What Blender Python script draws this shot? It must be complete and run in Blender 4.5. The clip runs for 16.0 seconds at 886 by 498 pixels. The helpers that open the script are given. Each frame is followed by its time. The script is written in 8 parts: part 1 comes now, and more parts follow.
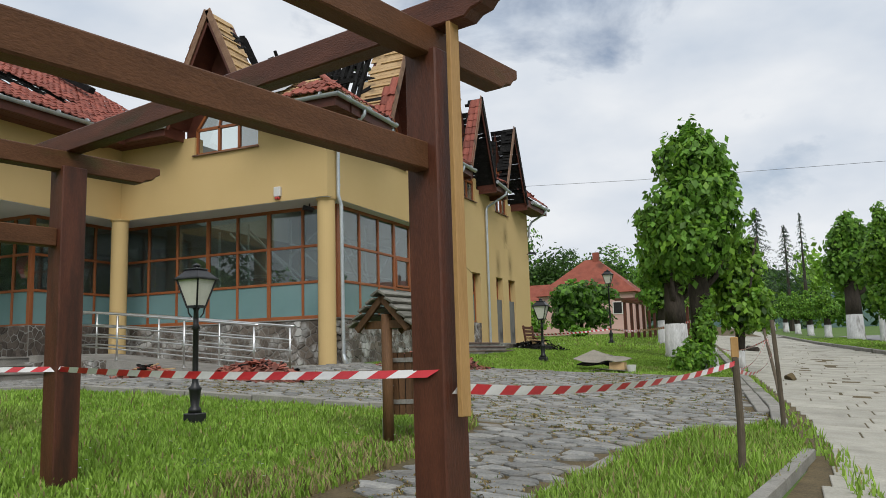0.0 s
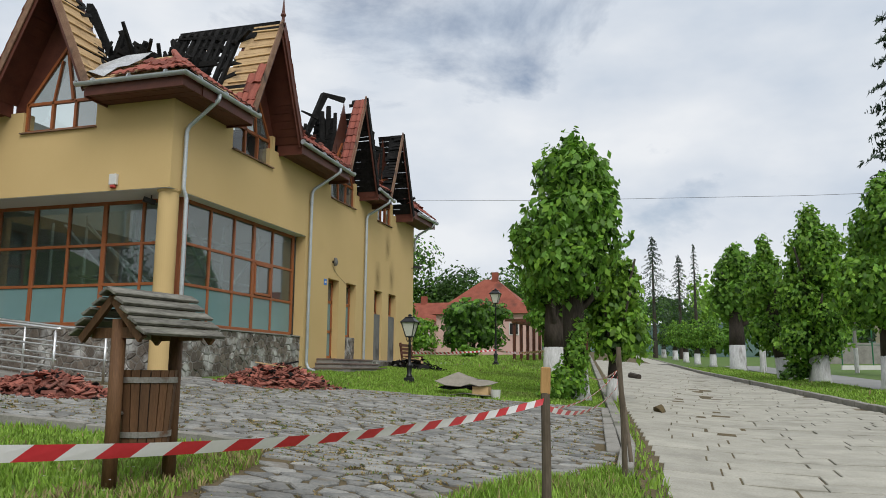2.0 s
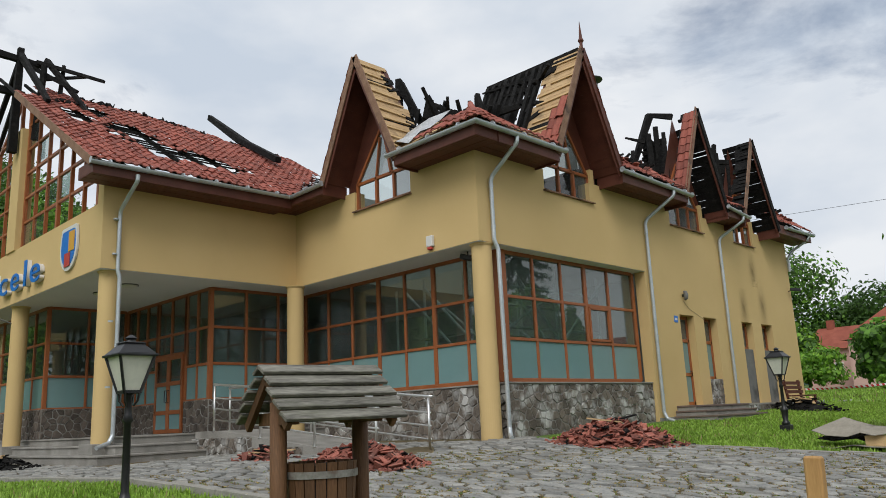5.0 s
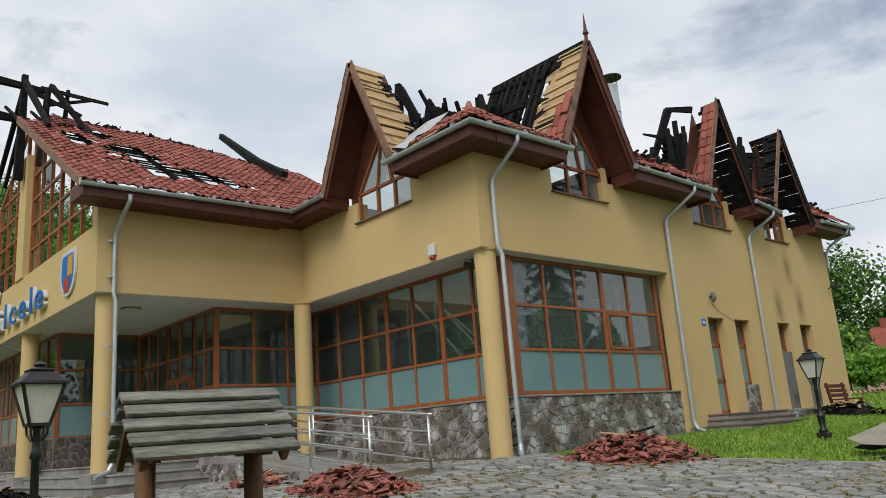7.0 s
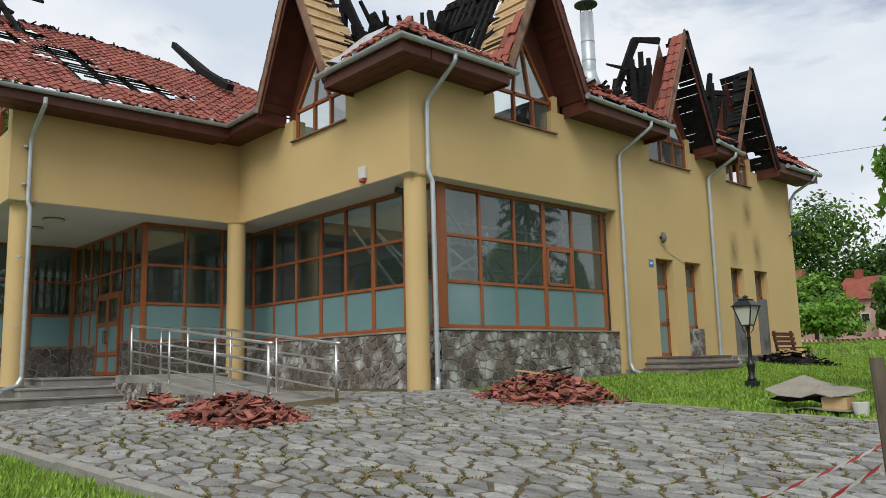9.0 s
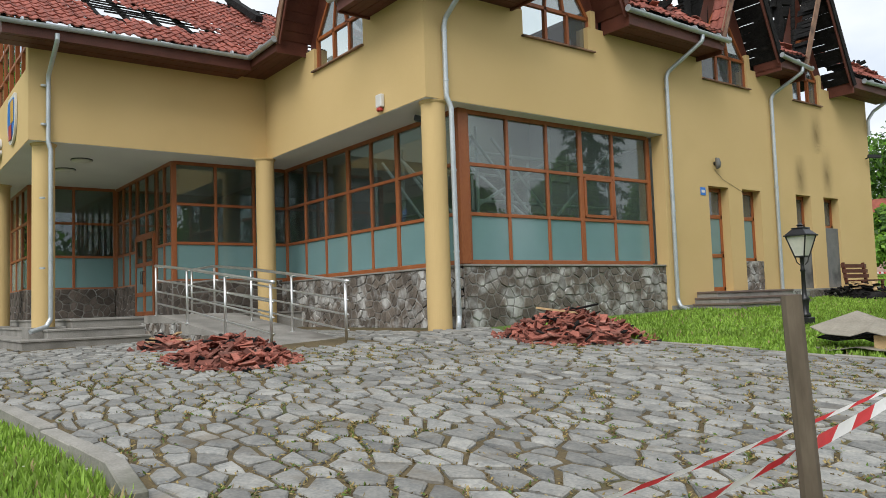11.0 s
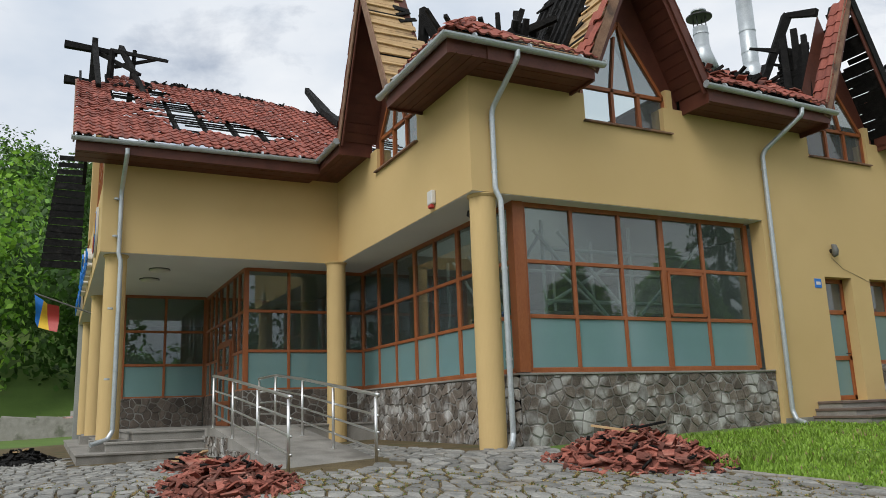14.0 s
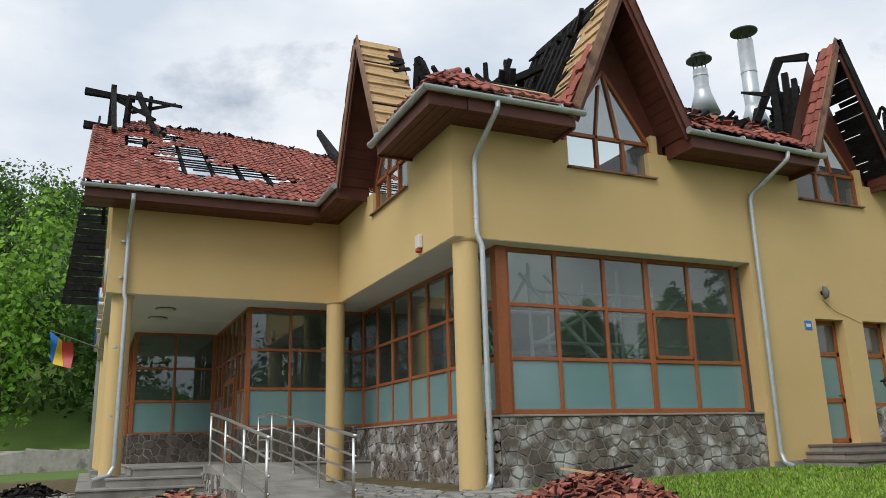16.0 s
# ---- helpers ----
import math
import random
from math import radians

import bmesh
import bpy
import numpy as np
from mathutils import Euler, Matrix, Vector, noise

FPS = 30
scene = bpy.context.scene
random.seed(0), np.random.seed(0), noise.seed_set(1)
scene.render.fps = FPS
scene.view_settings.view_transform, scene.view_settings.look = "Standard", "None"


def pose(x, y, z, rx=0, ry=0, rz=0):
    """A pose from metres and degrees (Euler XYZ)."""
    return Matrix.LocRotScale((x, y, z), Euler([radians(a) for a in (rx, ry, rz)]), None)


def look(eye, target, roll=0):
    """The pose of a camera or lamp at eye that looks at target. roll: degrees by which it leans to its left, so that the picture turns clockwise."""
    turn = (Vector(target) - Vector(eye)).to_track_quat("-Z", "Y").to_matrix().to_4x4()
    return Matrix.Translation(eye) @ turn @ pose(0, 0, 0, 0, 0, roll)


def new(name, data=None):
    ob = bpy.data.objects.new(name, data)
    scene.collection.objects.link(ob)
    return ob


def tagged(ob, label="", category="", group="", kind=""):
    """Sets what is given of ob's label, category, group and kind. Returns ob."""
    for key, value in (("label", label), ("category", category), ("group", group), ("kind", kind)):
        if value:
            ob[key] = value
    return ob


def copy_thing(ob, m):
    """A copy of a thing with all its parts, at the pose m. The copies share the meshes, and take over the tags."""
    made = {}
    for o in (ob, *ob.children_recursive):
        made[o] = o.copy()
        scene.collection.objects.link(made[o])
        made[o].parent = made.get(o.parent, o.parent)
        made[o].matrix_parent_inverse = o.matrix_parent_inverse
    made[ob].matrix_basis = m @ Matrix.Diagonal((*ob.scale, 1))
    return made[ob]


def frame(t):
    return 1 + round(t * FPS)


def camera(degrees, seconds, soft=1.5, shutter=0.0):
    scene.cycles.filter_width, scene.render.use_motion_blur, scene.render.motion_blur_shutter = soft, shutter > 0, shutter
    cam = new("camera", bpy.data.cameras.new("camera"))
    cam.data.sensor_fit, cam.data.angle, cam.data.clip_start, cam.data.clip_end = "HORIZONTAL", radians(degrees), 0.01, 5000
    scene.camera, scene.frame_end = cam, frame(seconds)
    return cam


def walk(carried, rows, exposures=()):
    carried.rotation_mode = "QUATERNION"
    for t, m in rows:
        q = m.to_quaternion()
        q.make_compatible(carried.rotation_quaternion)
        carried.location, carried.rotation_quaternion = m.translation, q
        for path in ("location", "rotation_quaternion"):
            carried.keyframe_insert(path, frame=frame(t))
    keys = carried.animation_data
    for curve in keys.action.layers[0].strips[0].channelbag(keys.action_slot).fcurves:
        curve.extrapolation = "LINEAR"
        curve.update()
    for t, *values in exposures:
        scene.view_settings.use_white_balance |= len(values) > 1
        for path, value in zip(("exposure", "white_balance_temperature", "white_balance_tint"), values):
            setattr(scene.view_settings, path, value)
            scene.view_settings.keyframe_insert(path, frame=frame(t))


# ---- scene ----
# the camera and its walk
cam = camera(59.1, 16.0, soft=0.9)
PATH = [
    (0, (1.371, -1.105, 0.867), (0.584, 0.714, 1.134), -1.7),
    (0.5, (1.501, -0.484, 0.851), (0.764, 1.362, 1.068), -1.7),
    (1, (1.63, -0.033, 0.939), (0.924, 1.818, 1.212), -1.0),
    (1.5, (1.767, 0.516, 0.964), (1.113, 2.383, 1.258), -0.1),
    (2, (1.862, 1.086, 0.926), (1.293, 2.979, 1.231), 0.4),
    (2.5, (2.008, 1.601, 0.961), (1.523, 3.511, 1.301), 0.3),
    (3, (2.233, 2.031, 1.033), (1.575, 3.886, 1.387), -0.2),
    (3.5, (2.166, 2.564, 1.101), (1.311, 4.331, 1.486), -1.6),
    (4, (2.16, 2.84, 1.18), (1.125, 4.508, 1.561), -2.2),
    (4.5, (2.276, 3.336, 1.195), (1.067, 4.882, 1.578), -2.4),
    (5, (2.193, 3.558, 1.158), (0.816, 4.944, 1.586), -2.6),
    (5.2, (2.069, 3.674, 1.149), (0.64, 4.998, 1.6), -2.7),
    (7.3, (2.2, 5.161, 1.213), (0.755, 6.464, 1.677), -4.4),
    (7.5, (2.246, 5.335, 1.222), (0.789, 6.63, 1.671), -4.1),
    (8, (2.418, 5.716, 1.233), (0.973, 7.039, 1.636), -2.7),
    (8.5, (2.429, 6.151, 1.226), (1.026, 7.532, 1.58), -1.1),
    (9, (2.452, 6.496, 1.211), (0.993, 7.832, 1.503), -1.5),
    (9.5, (2.562, 6.947, 1.177), (1.034, 8.218, 1.403), -2.1),
    (9.7, (2.627, 7.056, 1.174), (1.085, 8.314, 1.367), -2.2),
    (11.8, (2.233, 8.586, 1.243), (0.586, 9.711, 1.392), -2.3),
    (12, (2.206, 8.707, 1.251), (0.541, 9.801, 1.418), -2.4),
    (12.5, (2.135, 9.032, 1.238), (0.446, 10.081, 1.451), -3.0),
    (13, (2.293, 9.469, 1.369), (0.61, 10.512, 1.649), -2.9),
    (13.5, (2.226, 9.94, 1.359), (0.524, 10.931, 1.705), -2.6),
    (14, (2.172, 10.205, 1.386), (0.42, 11.08, 1.787), -2.0),
    (14.5, (2.18, 10.577, 1.378), (0.4, 11.353, 1.856), -1.5),
    (15, (2.41, 10.616, 1.498), (0.646, 11.384, 2.044), -0.4),
    (15.5, (2.74, 10.633, 1.507), (0.98, 11.429, 2.025), -0.5),
    (16, (2.972, 10.796, 1.471), (1.205, 11.596, 1.956), -1.5),
]
walk(cam, [(t, look(eye, target, roll)) for t, eye, target, roll in PATH],
     [(0, -0.10), (5.2, -0.10), (8.5, -0.04), (9.7, 0.08), (11.8, 0.32), (12.5, 0.28), (13.0, 0.14), (13.5, 0.1), (14.0, 0.0), (14.5, 0.05), (16, 0.05)])

# ---- world, sun, exposure ----
SKY_STRENGTH = 0.1
world = bpy.data.worlds.new("sky")
scene.world = world
world.use_nodes = True
wn, wl = world.node_tree.nodes, world.node_tree.links
wn.clear()
w_out, w_bg = wn.new("ShaderNodeOutputWorld"), wn.new("ShaderNodeBackground")
w_sky = wn.new("ShaderNodeTexSky")
w_sky.sky_type, w_sky.sun_disc = "NISHITA", False
w_sky.sun_elevation, w_sky.sun_rotation = radians(48), radians(140)
w_co, w_map = wn.new("ShaderNodeTexCoord"), wn.new("ShaderNodeMapping")
w_map.inputs["Scale"].default_value = (1.0, 1.0, 2.1)
w_map.inputs["Location"].default_value = (0.35, 0.2, 0.1)
wl.new(w_co.outputs["Generated"], w_map.inputs["Vector"])
w_n1, w_n2 = wn.new("ShaderNodeTexNoise"), wn.new("ShaderNodeTexNoise")
w_n1.inputs["Scale"].default_value, w_n1.inputs["Detail"].default_value, w_n1.inputs["Roughness"].default_value = 2.6, 8.0, 0.58
w_n2.inputs["Scale"].default_value, w_n2.inputs["Detail"].default_value = 3.4, 5.0
w_n1.inputs["Distortion"].default_value = 0.35
for n in (w_n1, w_n2):
    wl.new(w_map.outputs[0], n.inputs["Vector"])
w_cover, w_tone = wn.new("ShaderNodeValToRGB"), wn.new("ShaderNodeValToRGB")
w_cover.color_ramp.elements[0].position, w_cover.color_ramp.elements[1].position = 0.24, 0.42
w_tone.color_ramp.elements[0].position, w_tone.color_ramp.elements[1].position = 0.33, 0.62
w_tone.color_ramp.elements[0].color = (0.645, 0.725, 0.835, 1)
w_tone.color_ramp.elements[1].color = (0.93, 0.96, 1.0, 1)
wl.new(w_n1.outputs[0], w_cover.inputs[0])
wl.new(w_n2.outputs[0], w_tone.inputs[0])
w_gain = wn.new("ShaderNodeVectorMath")
w_gain.operation = "SCALE"
w_gain.inputs["Scale"].default_value = 9.6
wl.new(w_tone.outputs[0], w_gain.inputs[0])
w_mix = wn.new("ShaderNodeMix")
w_mix.data_type = "RGBA"
wl.new(w_cover.outputs[0], w_mix.inputs["Factor"])
wl.new(w_sky.outputs[0], w_mix.inputs["A"])
wl.new(w_gain.outputs[0], w_mix.inputs["B"])
wl.new(w_mix.outputs["Result"], w_bg.inputs["Color"])
w_bg.inputs["Strength"].default_value = SKY_STRENGTH
wl.new(w_bg.outputs[0], w_out.inputs[0])

sun = new("sun", bpy.data.lights.new("sun", "SUN"))
sun.data.energy, sun.data.angle, sun.data.color = 2.0, radians(35), (1.0, 0.975, 0.94)
sun.matrix_world = look((14, -22, 28), (0, 0, 0))

# ---- materials ----
def material(name, c1, c2, rough=0.8, scale=2.0, fine=30.0, bump=0.2, metal=0.0, rnd=0.0, island=0.0, stretch=(1, 1, 1), sharp=0.5, spec=0.4, c3=None, stain=1.0, dist=0.02, stain_at=0.56, leafy=0.0):
    """Two scales of noise between c1 and c2, stains of c3, fine relief; rnd and island vary the value piece by piece."""
    m = bpy.data.materials.new(name)
    m.use_nodes = True
    n, l = m.node_tree.nodes, m.node_tree.links
    b = n["Principled BSDF"]
    co, mp = n.new("ShaderNodeTexCoord"), n.new("ShaderNodeMapping")
    mp.inputs["Scale"].default_value = stretch
    l.new(co.outputs["Object"], mp.inputs["Vector"])
    t1, t2 = n.new("ShaderNodeTexNoise"), n.new("ShaderNodeTexNoise")
    for t, s, d in ((t1, scale, 4.0), (t2, fine, 3.0)):
        t.inputs["Scale"].default_value, t.inputs["Detail"].default_value = s, d
        l.new(mp.outputs[0], t.inputs["Vector"])
    add = n.new("ShaderNodeMath")
    add.operation = "MULTIPLY_ADD"
    add.inputs[1].default_value = 0.45
    l.new(t2.outputs[0], add.inputs[0])
    half = n.new("ShaderNodeMath")
    half.operation = "MULTIPLY"
    half.inputs[1].default_value = 0.55
    l.new(t1.outputs[0], half.inputs[0])
    l.new(half.outputs[0], add.inputs[2])
    ramp = n.new("ShaderNodeValToRGB")
    e = ramp.color_ramp.elements
    e[0].position, e[1].position = 0.5 - 0.25 * (1 - sharp) - 0.04, 0.5 + 0.25 * (1 - sharp) + 0.04
    e[0].color, e[1].color = (*c1, 1), (*c2, 1)
    l.new(add.outputs[0], ramp.inputs[0])
    out = ramp.outputs[0]
    if c3:
        t3, r3, mx = n.new("ShaderNodeTexNoise"), n.new("ShaderNodeValToRGB"), n.new("ShaderNodeMix")
        t3.inputs["Scale"].default_value, t3.inputs["Detail"].default_value = scale * 0.45, 6.0
        l.new(mp.outputs[0], t3.inputs["Vector"])
        r3.color_ramp.elements[0].position, r3.color_ramp.elements[1].position = stain_at, stain_at + 0.14
        r3.color_ramp.elements[1].color = (stain, stain, stain, 1)
        l.new(t3.outputs[0], r3.inputs[0])
        mx.data_type = "RGBA"
        l.new(r3.outputs[0], mx.inputs["Factor"])
        l.new(out, mx.inputs["A"])
        mx.inputs["B"].default_value = (*c3, 1)
        out = mx.outputs["Result"]
    if rnd or island:
        src = n.new("ShaderNodeObjectInfo").outputs["Random"] if rnd else n.new("ShaderNodeNewGeometry").outputs["Random Per Island"]
        mr, hsv = n.new("ShaderNodeMapRange"), n.new("ShaderNodeHueSaturation")
        amount = rnd or island
        mr.inputs["To Min"].default_value, mr.inputs["To Max"].default_value = 1 - amount, 1 + amount
        l.new(src, mr.inputs["Value"])
        l.new(mr.outputs[0], hsv.inputs["Value"])
        l.new(out, hsv.inputs["Color"])
        out = hsv.outputs[0]
    l.new(out, b.inputs["Base Color"])
    b.inputs["Roughness"].default_value, b.inputs["Metallic"].default_value = rough, metal
    b.inputs["Specular IOR Level"].default_value = spec
    if bump:
        bp = n.new("ShaderNodeBump")
        bp.inputs["Strength"].default_value, bp.inputs["Distance"].default_value = bump, dist
        l.new(add.outputs[0], bp.inputs["Height"])
        l.new(bp.outputs[0], b.inputs["Normal"])
    if leafy:
        tr, mx = n.new("ShaderNodeBsdfTranslucent"), n.new("ShaderNodeMixShader")
        l.new(out, tr.inputs["Color"])
        mx.inputs[0].default_value = leafy
        l.new(b.outputs[0], mx.inputs[1])
        l.new(tr.outputs[0], mx.inputs[2])
        l.new(mx.outputs[0], n["Material Output"].inputs["Surface"])
    return m


def glass_material(name, tint, rough=0.0, body=0.0):
    """A thin pane: clear, with a gloss by Fresnel; body: how much of it is a frosted film."""
    m = bpy.data.materials.new(name)
    m.use_nodes = True
    n, l = m.node_tree.nodes, m.node_tree.links
    n.clear()
    out, mix, lw = n.new("ShaderNodeOutputMaterial"), n.new("ShaderNodeMixShader"), n.new("ShaderNodeLayerWeight")
    pw, fr = n.new("ShaderNodeMath"), n.new("ShaderNodeMath")
    lw.inputs["Blend"].default_value = 0.5
    pw.operation, fr.operation = "POWER", "MULTIPLY_ADD"
    pw.inputs[1].default_value, fr.inputs[1].default_value, fr.inputs[2].default_value = 4.0, 0.8, 0.09
    l.new(lw.outputs["Facing"], pw.inputs[0])
    l.new(pw.outputs[0], fr.inputs[0])
    clear, gloss = n.new("ShaderNodeBsdfTransparent"), n.new("ShaderNodeBsdfGlossy")
    clear.inputs["Color"].default_value = (*tint, 1)
    gloss.inputs["Roughness"].default_value = rough
    base = clear.outputs[0]
    if body:
        film, m2 = n.new("ShaderNodeBsdfDiffuse"), n.new("ShaderNodeMixShader")
        tx, rp = n.new("ShaderNodeTexNoise"), n.new("ShaderNodeValToRGB")
        tx.inputs["Scale"].default_value, tx.inputs["Detail"].default_value = 1.6, 5.0
        rp.color_ramp.elements[0].color = (*[c * 0.88 for c in tint], 1)
        rp.color_ramp.elements[1].color = (*[min(1, c * 1.1) for c in tint], 1)
        l.new(tx.outputs[0], rp.inputs[0])
        l.new(rp.outputs[0], film.inputs["Color"])
        m2.inputs[0].default_value = body
        l.new(base, m2.inputs[1])
        l.new(film.outputs[0], m2.inputs[2])
        base = m2.outputs[0]
    l.new(fr.outputs[0], mix.inputs[0])
    l.new(base, mix.inputs[1])
    l.new(gloss.outputs[0], mix.inputs[2])
    l.new(mix.outputs[0], out.inputs[0])
    return m


RENDER = material("ochre_render", (0.56, 0.40, 0.18), (0.65, 0.475, 0.23), 0.9, 0.5, 70, 0.22, sharp=0.2, spec=0.2, c3=(0.50, 0.355, 0.165), stain=0.6)
SOFFIT = material("white_plaster", (0.66, 0.66, 0.63), (0.74, 0.74, 0.70), 0.85, 0.8, 40, 0.08, spec=0.2)
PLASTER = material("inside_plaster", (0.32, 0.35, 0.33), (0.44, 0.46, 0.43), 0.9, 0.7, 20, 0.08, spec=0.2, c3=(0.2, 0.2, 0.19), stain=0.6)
FRAME = material("stained_window_wood", (0.26, 0.075, 0.024), (0.36, 0.12, 0.04), 0.42, 3, 45, 0.1, stretch=(1, 1, 0.3))
EAVE = material("brown_eave_boards", (0.072, 0.021, 0.013), (0.13, 0.04, 0.024), 0.55, 3, 40, 0.2)
BARGE = material("weathered_barge_board", (0.17, 0.085, 0.05), (0.30, 0.185, 0.12), 0.75, 4, 50, 0.3, c3=(0.07, 0.045, 0.035))
SHEATH = material("bare_roof_boards", (0.40, 0.25, 0.12), (0.56, 0.40, 0.22), 0.8, 3, 50, 0.3, island=0.22, c3=(0.15, 0.10, 0.06))
BATTEN = material("pale_battens", (0.46, 0.30, 0.14), (0.62, 0.44, 0.23), 0.8, 5, 50, 0.2)
CHAR = material("charred_wood", (0.004, 0.004, 0.0042), (0.016, 0.015, 0.014), 0.9, 7, 45, 1.0, dist=0.06, spec=0.22, c3=(0.05, 0.047, 0.044), stain=0.35)
TILE = material("clay_tile", (0.20, 0.052, 0.036), (0.31, 0.092, 0.062), 0.75, 3, 30, 0.25, rnd=0.28, c3=(0.10, 0.04, 0.035), stain=0.7)
TILE_JOINED = material("clay_tile_far", (0.20, 0.052, 0.036), (0.31, 0.092, 0.062), 0.75, 3, 30, 0.25, island=0.3, c3=(0.10, 0.04, 0.035), stain=0.7)
RUBBLE = material("broken_clay_tile", (0.17, 0.05, 0.036), (0.34, 0.12, 0.085), 0.85, 6, 30, 0.4, rnd=0.5, c3=(0.26, 0.15, 0.12), stain=0.6)
ZINC = material("galvanised_sheet", (0.42, 0.46, 0.48), (0.56, 0.60, 0.62), 0.42, 3, 25, 0.08, metal=0.55)
STEEL = material("stainless_steel", (0.66, 0.66, 0.65), (0.78, 0.78, 0.77), 0.36, 4, 60, 0.02, metal=1.0)
STONE = material("cladding_stone", (0.085, 0.068, 0.054), (0.20, 0.17, 0.14), 0.85, 5, 38, 0.6, rnd=0.32, c3=(0.47, 0.47, 0.45), stain=0.85, dist=0.035, stain_at=0.485)
STONE_DARK = material("dark_cladding_stone", (0.06, 0.048, 0.04), (0.14, 0.115, 0.095), 0.85, 4, 35, 0.5, rnd=0.35, dist=0.03)
MORTAR = material("cladding_mortar", (0.14, 0.13, 0.115), (0.25, 0.235, 0.21), 0.95, 4, 40, 0.5, c3=(0.36, 0.36, 0.34), stain=0.8, stain_at=0.5)
CONCRETE = material("step_concrete", (0.20, 0.19, 0.17), (0.33, 0.315, 0.285), 0.9, 2, 40, 0.3, c3=(0.13, 0.12, 0.105), stain=0.7)
KERB = material("kerb_concrete", (0.21, 0.20, 0.175), (0.33, 0.315, 0.28), 0.95, 3, 45, 0.5, c3=(0.10, 0.105, 0.07), stain=0.8)
COBBLE = material("paving_stone", (0.145, 0.15, 0.145), (0.32, 0.31, 0.28), 0.7, 4.5, 34, 0.55, rnd=0.30, c3=(0.15, 0.125, 0.09), stain=0.6)
COBBLE_FAR = material("paving_stone_far", (0.145, 0.15, 0.145), (0.32, 0.31, 0.28), 0.7, 4.5, 34, 0.55, island=0.30, c3=(0.15, 0.125, 0.09), stain=0.6)
JOINT = material("sandy_joint_earth", (0.065, 0.05, 0.026), (0.155, 0.115, 0.055), 0.95, 2.5, 40, 0.5, c3=(0.065, 0.075, 0.025), stain=0.8)
SLAB = material("walkway_slab", (0.31, 0.295, 0.245), (0.45, 0.43, 0.365), 0.9, 2.5, 35, 0.3, rnd=0.10, c3=(0.24, 0.23, 0.19), stain=0.6)
SLAB_FAR = material("walkway_slab_far", (0.31, 0.295, 0.245), (0.45, 0.43, 0.365), 0.9, 2.5, 35, 0.3, island=0.10, c3=(0.24, 0.23, 0.19), stain=0.6)
LAWN = material("lawn_soil", (0.065, 0.12, 0.02), (0.115, 0.19, 0.035), 0.95, 0.6, 14, 0.6, sharp=0.2, c3=(0.12, 0.13, 0.045), stain=0.5)
GRASS = material("grass_blade", (0.20, 0.34, 0.04), (0.33, 0.50, 0.08), 0.6, 0.7, 9, 0.0, island=0.35, leafy=0.35, c3=(0.17, 0.19, 0.06), stain=0.55)
STRAW = material("dry_grass_blade", (0.22, 0.18, 0.075), (0.34, 0.28, 0.13), 0.8, 2, 9, 0.0, island=0.3)
LEAF = material("chestnut_leaf", (0.10, 0.23, 0.028), (0.18, 0.355, 0.05), 0.5, 0.9, 8, 0.0, island=0.45, spec=0.35, leafy=0.4)
LEAF_LIGHT = material("young_leaf", (0.17, 0.34, 0.03), (0.27, 0.46, 0.06), 0.5, 0.9, 8, 0.0, island=0.4, leafy=0.45)
DRY_WEED = material("dry_weed", (0.19, 0.14, 0.05), (0.33, 0.25, 0.10), 0.8, 2, 10, 0.0, island=0.4)
LEAF_DARK = material("wood_and_shaded_leaf", (0.04, 0.095, 0.016), (0.08, 0.165, 0.03), 0.6, 0.12, 3, 0.0, island=0.4, leafy=0.35)
NEEDLE = material("spruce_needle", (0.02, 0.045, 0.028), (0.05, 0.085, 0.045), 0.7, 0.5, 6, 0.0, island=0.4)
BARK = material("dark_bark", (0.03, 0.024, 0.019), (0.075, 0.06, 0.047), 0.95, 4, 25, 1.0, stretch=(1, 1, 0.25), dist=0.06)
LIME = material("limewashed_bark", (0.42, 0.42, 0.41), (0.66, 0.66, 0.65), 0.95, 5, 25, 1.0, stretch=(1, 1, 0.3), dist=0.05, c3=(0.13, 0.11, 0.09), stain=0.8)
PERGOLA = material("brown_glazed_timber", (0.06264, 0.0194, 0.0104), (0.1274, 0.04074, 0.0208), 0.5, 2.2, 26, 0.35, stretch=(6, 6, 1), c3=(0.0378, 0.01552, 0.0088), spec=0.4)
PERGOLA_X = material("brown_glazed_timber_side", (0.06264, 0.0194, 0.0104), (0.1274, 0.04074, 0.0208), 0.5, 2.2, 26, 0.35, stretch=(1, 6, 6), c3=(0.054, 0.0291, 0.0096), spec=0.4)
PERGOLA_Y = material("brown_glazed_timber_cross", (0.081, 0.03298, 0.0128), (0.1404, 0.0582, 0.024), 0.6, 2.2, 26, 0.35, stretch=(6.48, 0.97, 4.8), c3=(0.0756, 0.0582, 0.0144), spec=0.3)
PINE = material("fresh_pine_plank", (0.36, 0.20, 0.07), (0.50, 0.30, 0.115), 0.6, 2, 30, 0.2, stretch=(6, 6, 0.7))
STAKE = material("grey_stake_bark", (0.075, 0.058, 0.04), (0.15, 0.12, 0.085), 0.9, 5, 30, 0.7, stretch=(1, 1, 0.3))
BINWOOD = material("stained_bin_wood", (0.075, 0.036, 0.015), (0.16, 0.08, 0.035), 0.7, 3, 35, 0.4, stretch=(3, 3, 0.4), rnd=0.25)
SHINGLE = material("mossy_grey_board", (0.07, 0.066, 0.055), (0.26, 0.25, 0.21), 0.9, 5, 30, 0.8, stretch=(2, 0.4, 2), c3=(0.09, 0.10, 0.055), dist=0.03)
IRON = material("black_painted_iron", (0.008, 0.008, 0.009), (0.016, 0.016, 0.017), 0.4, 5, 60, 0.1, spec=0.5)
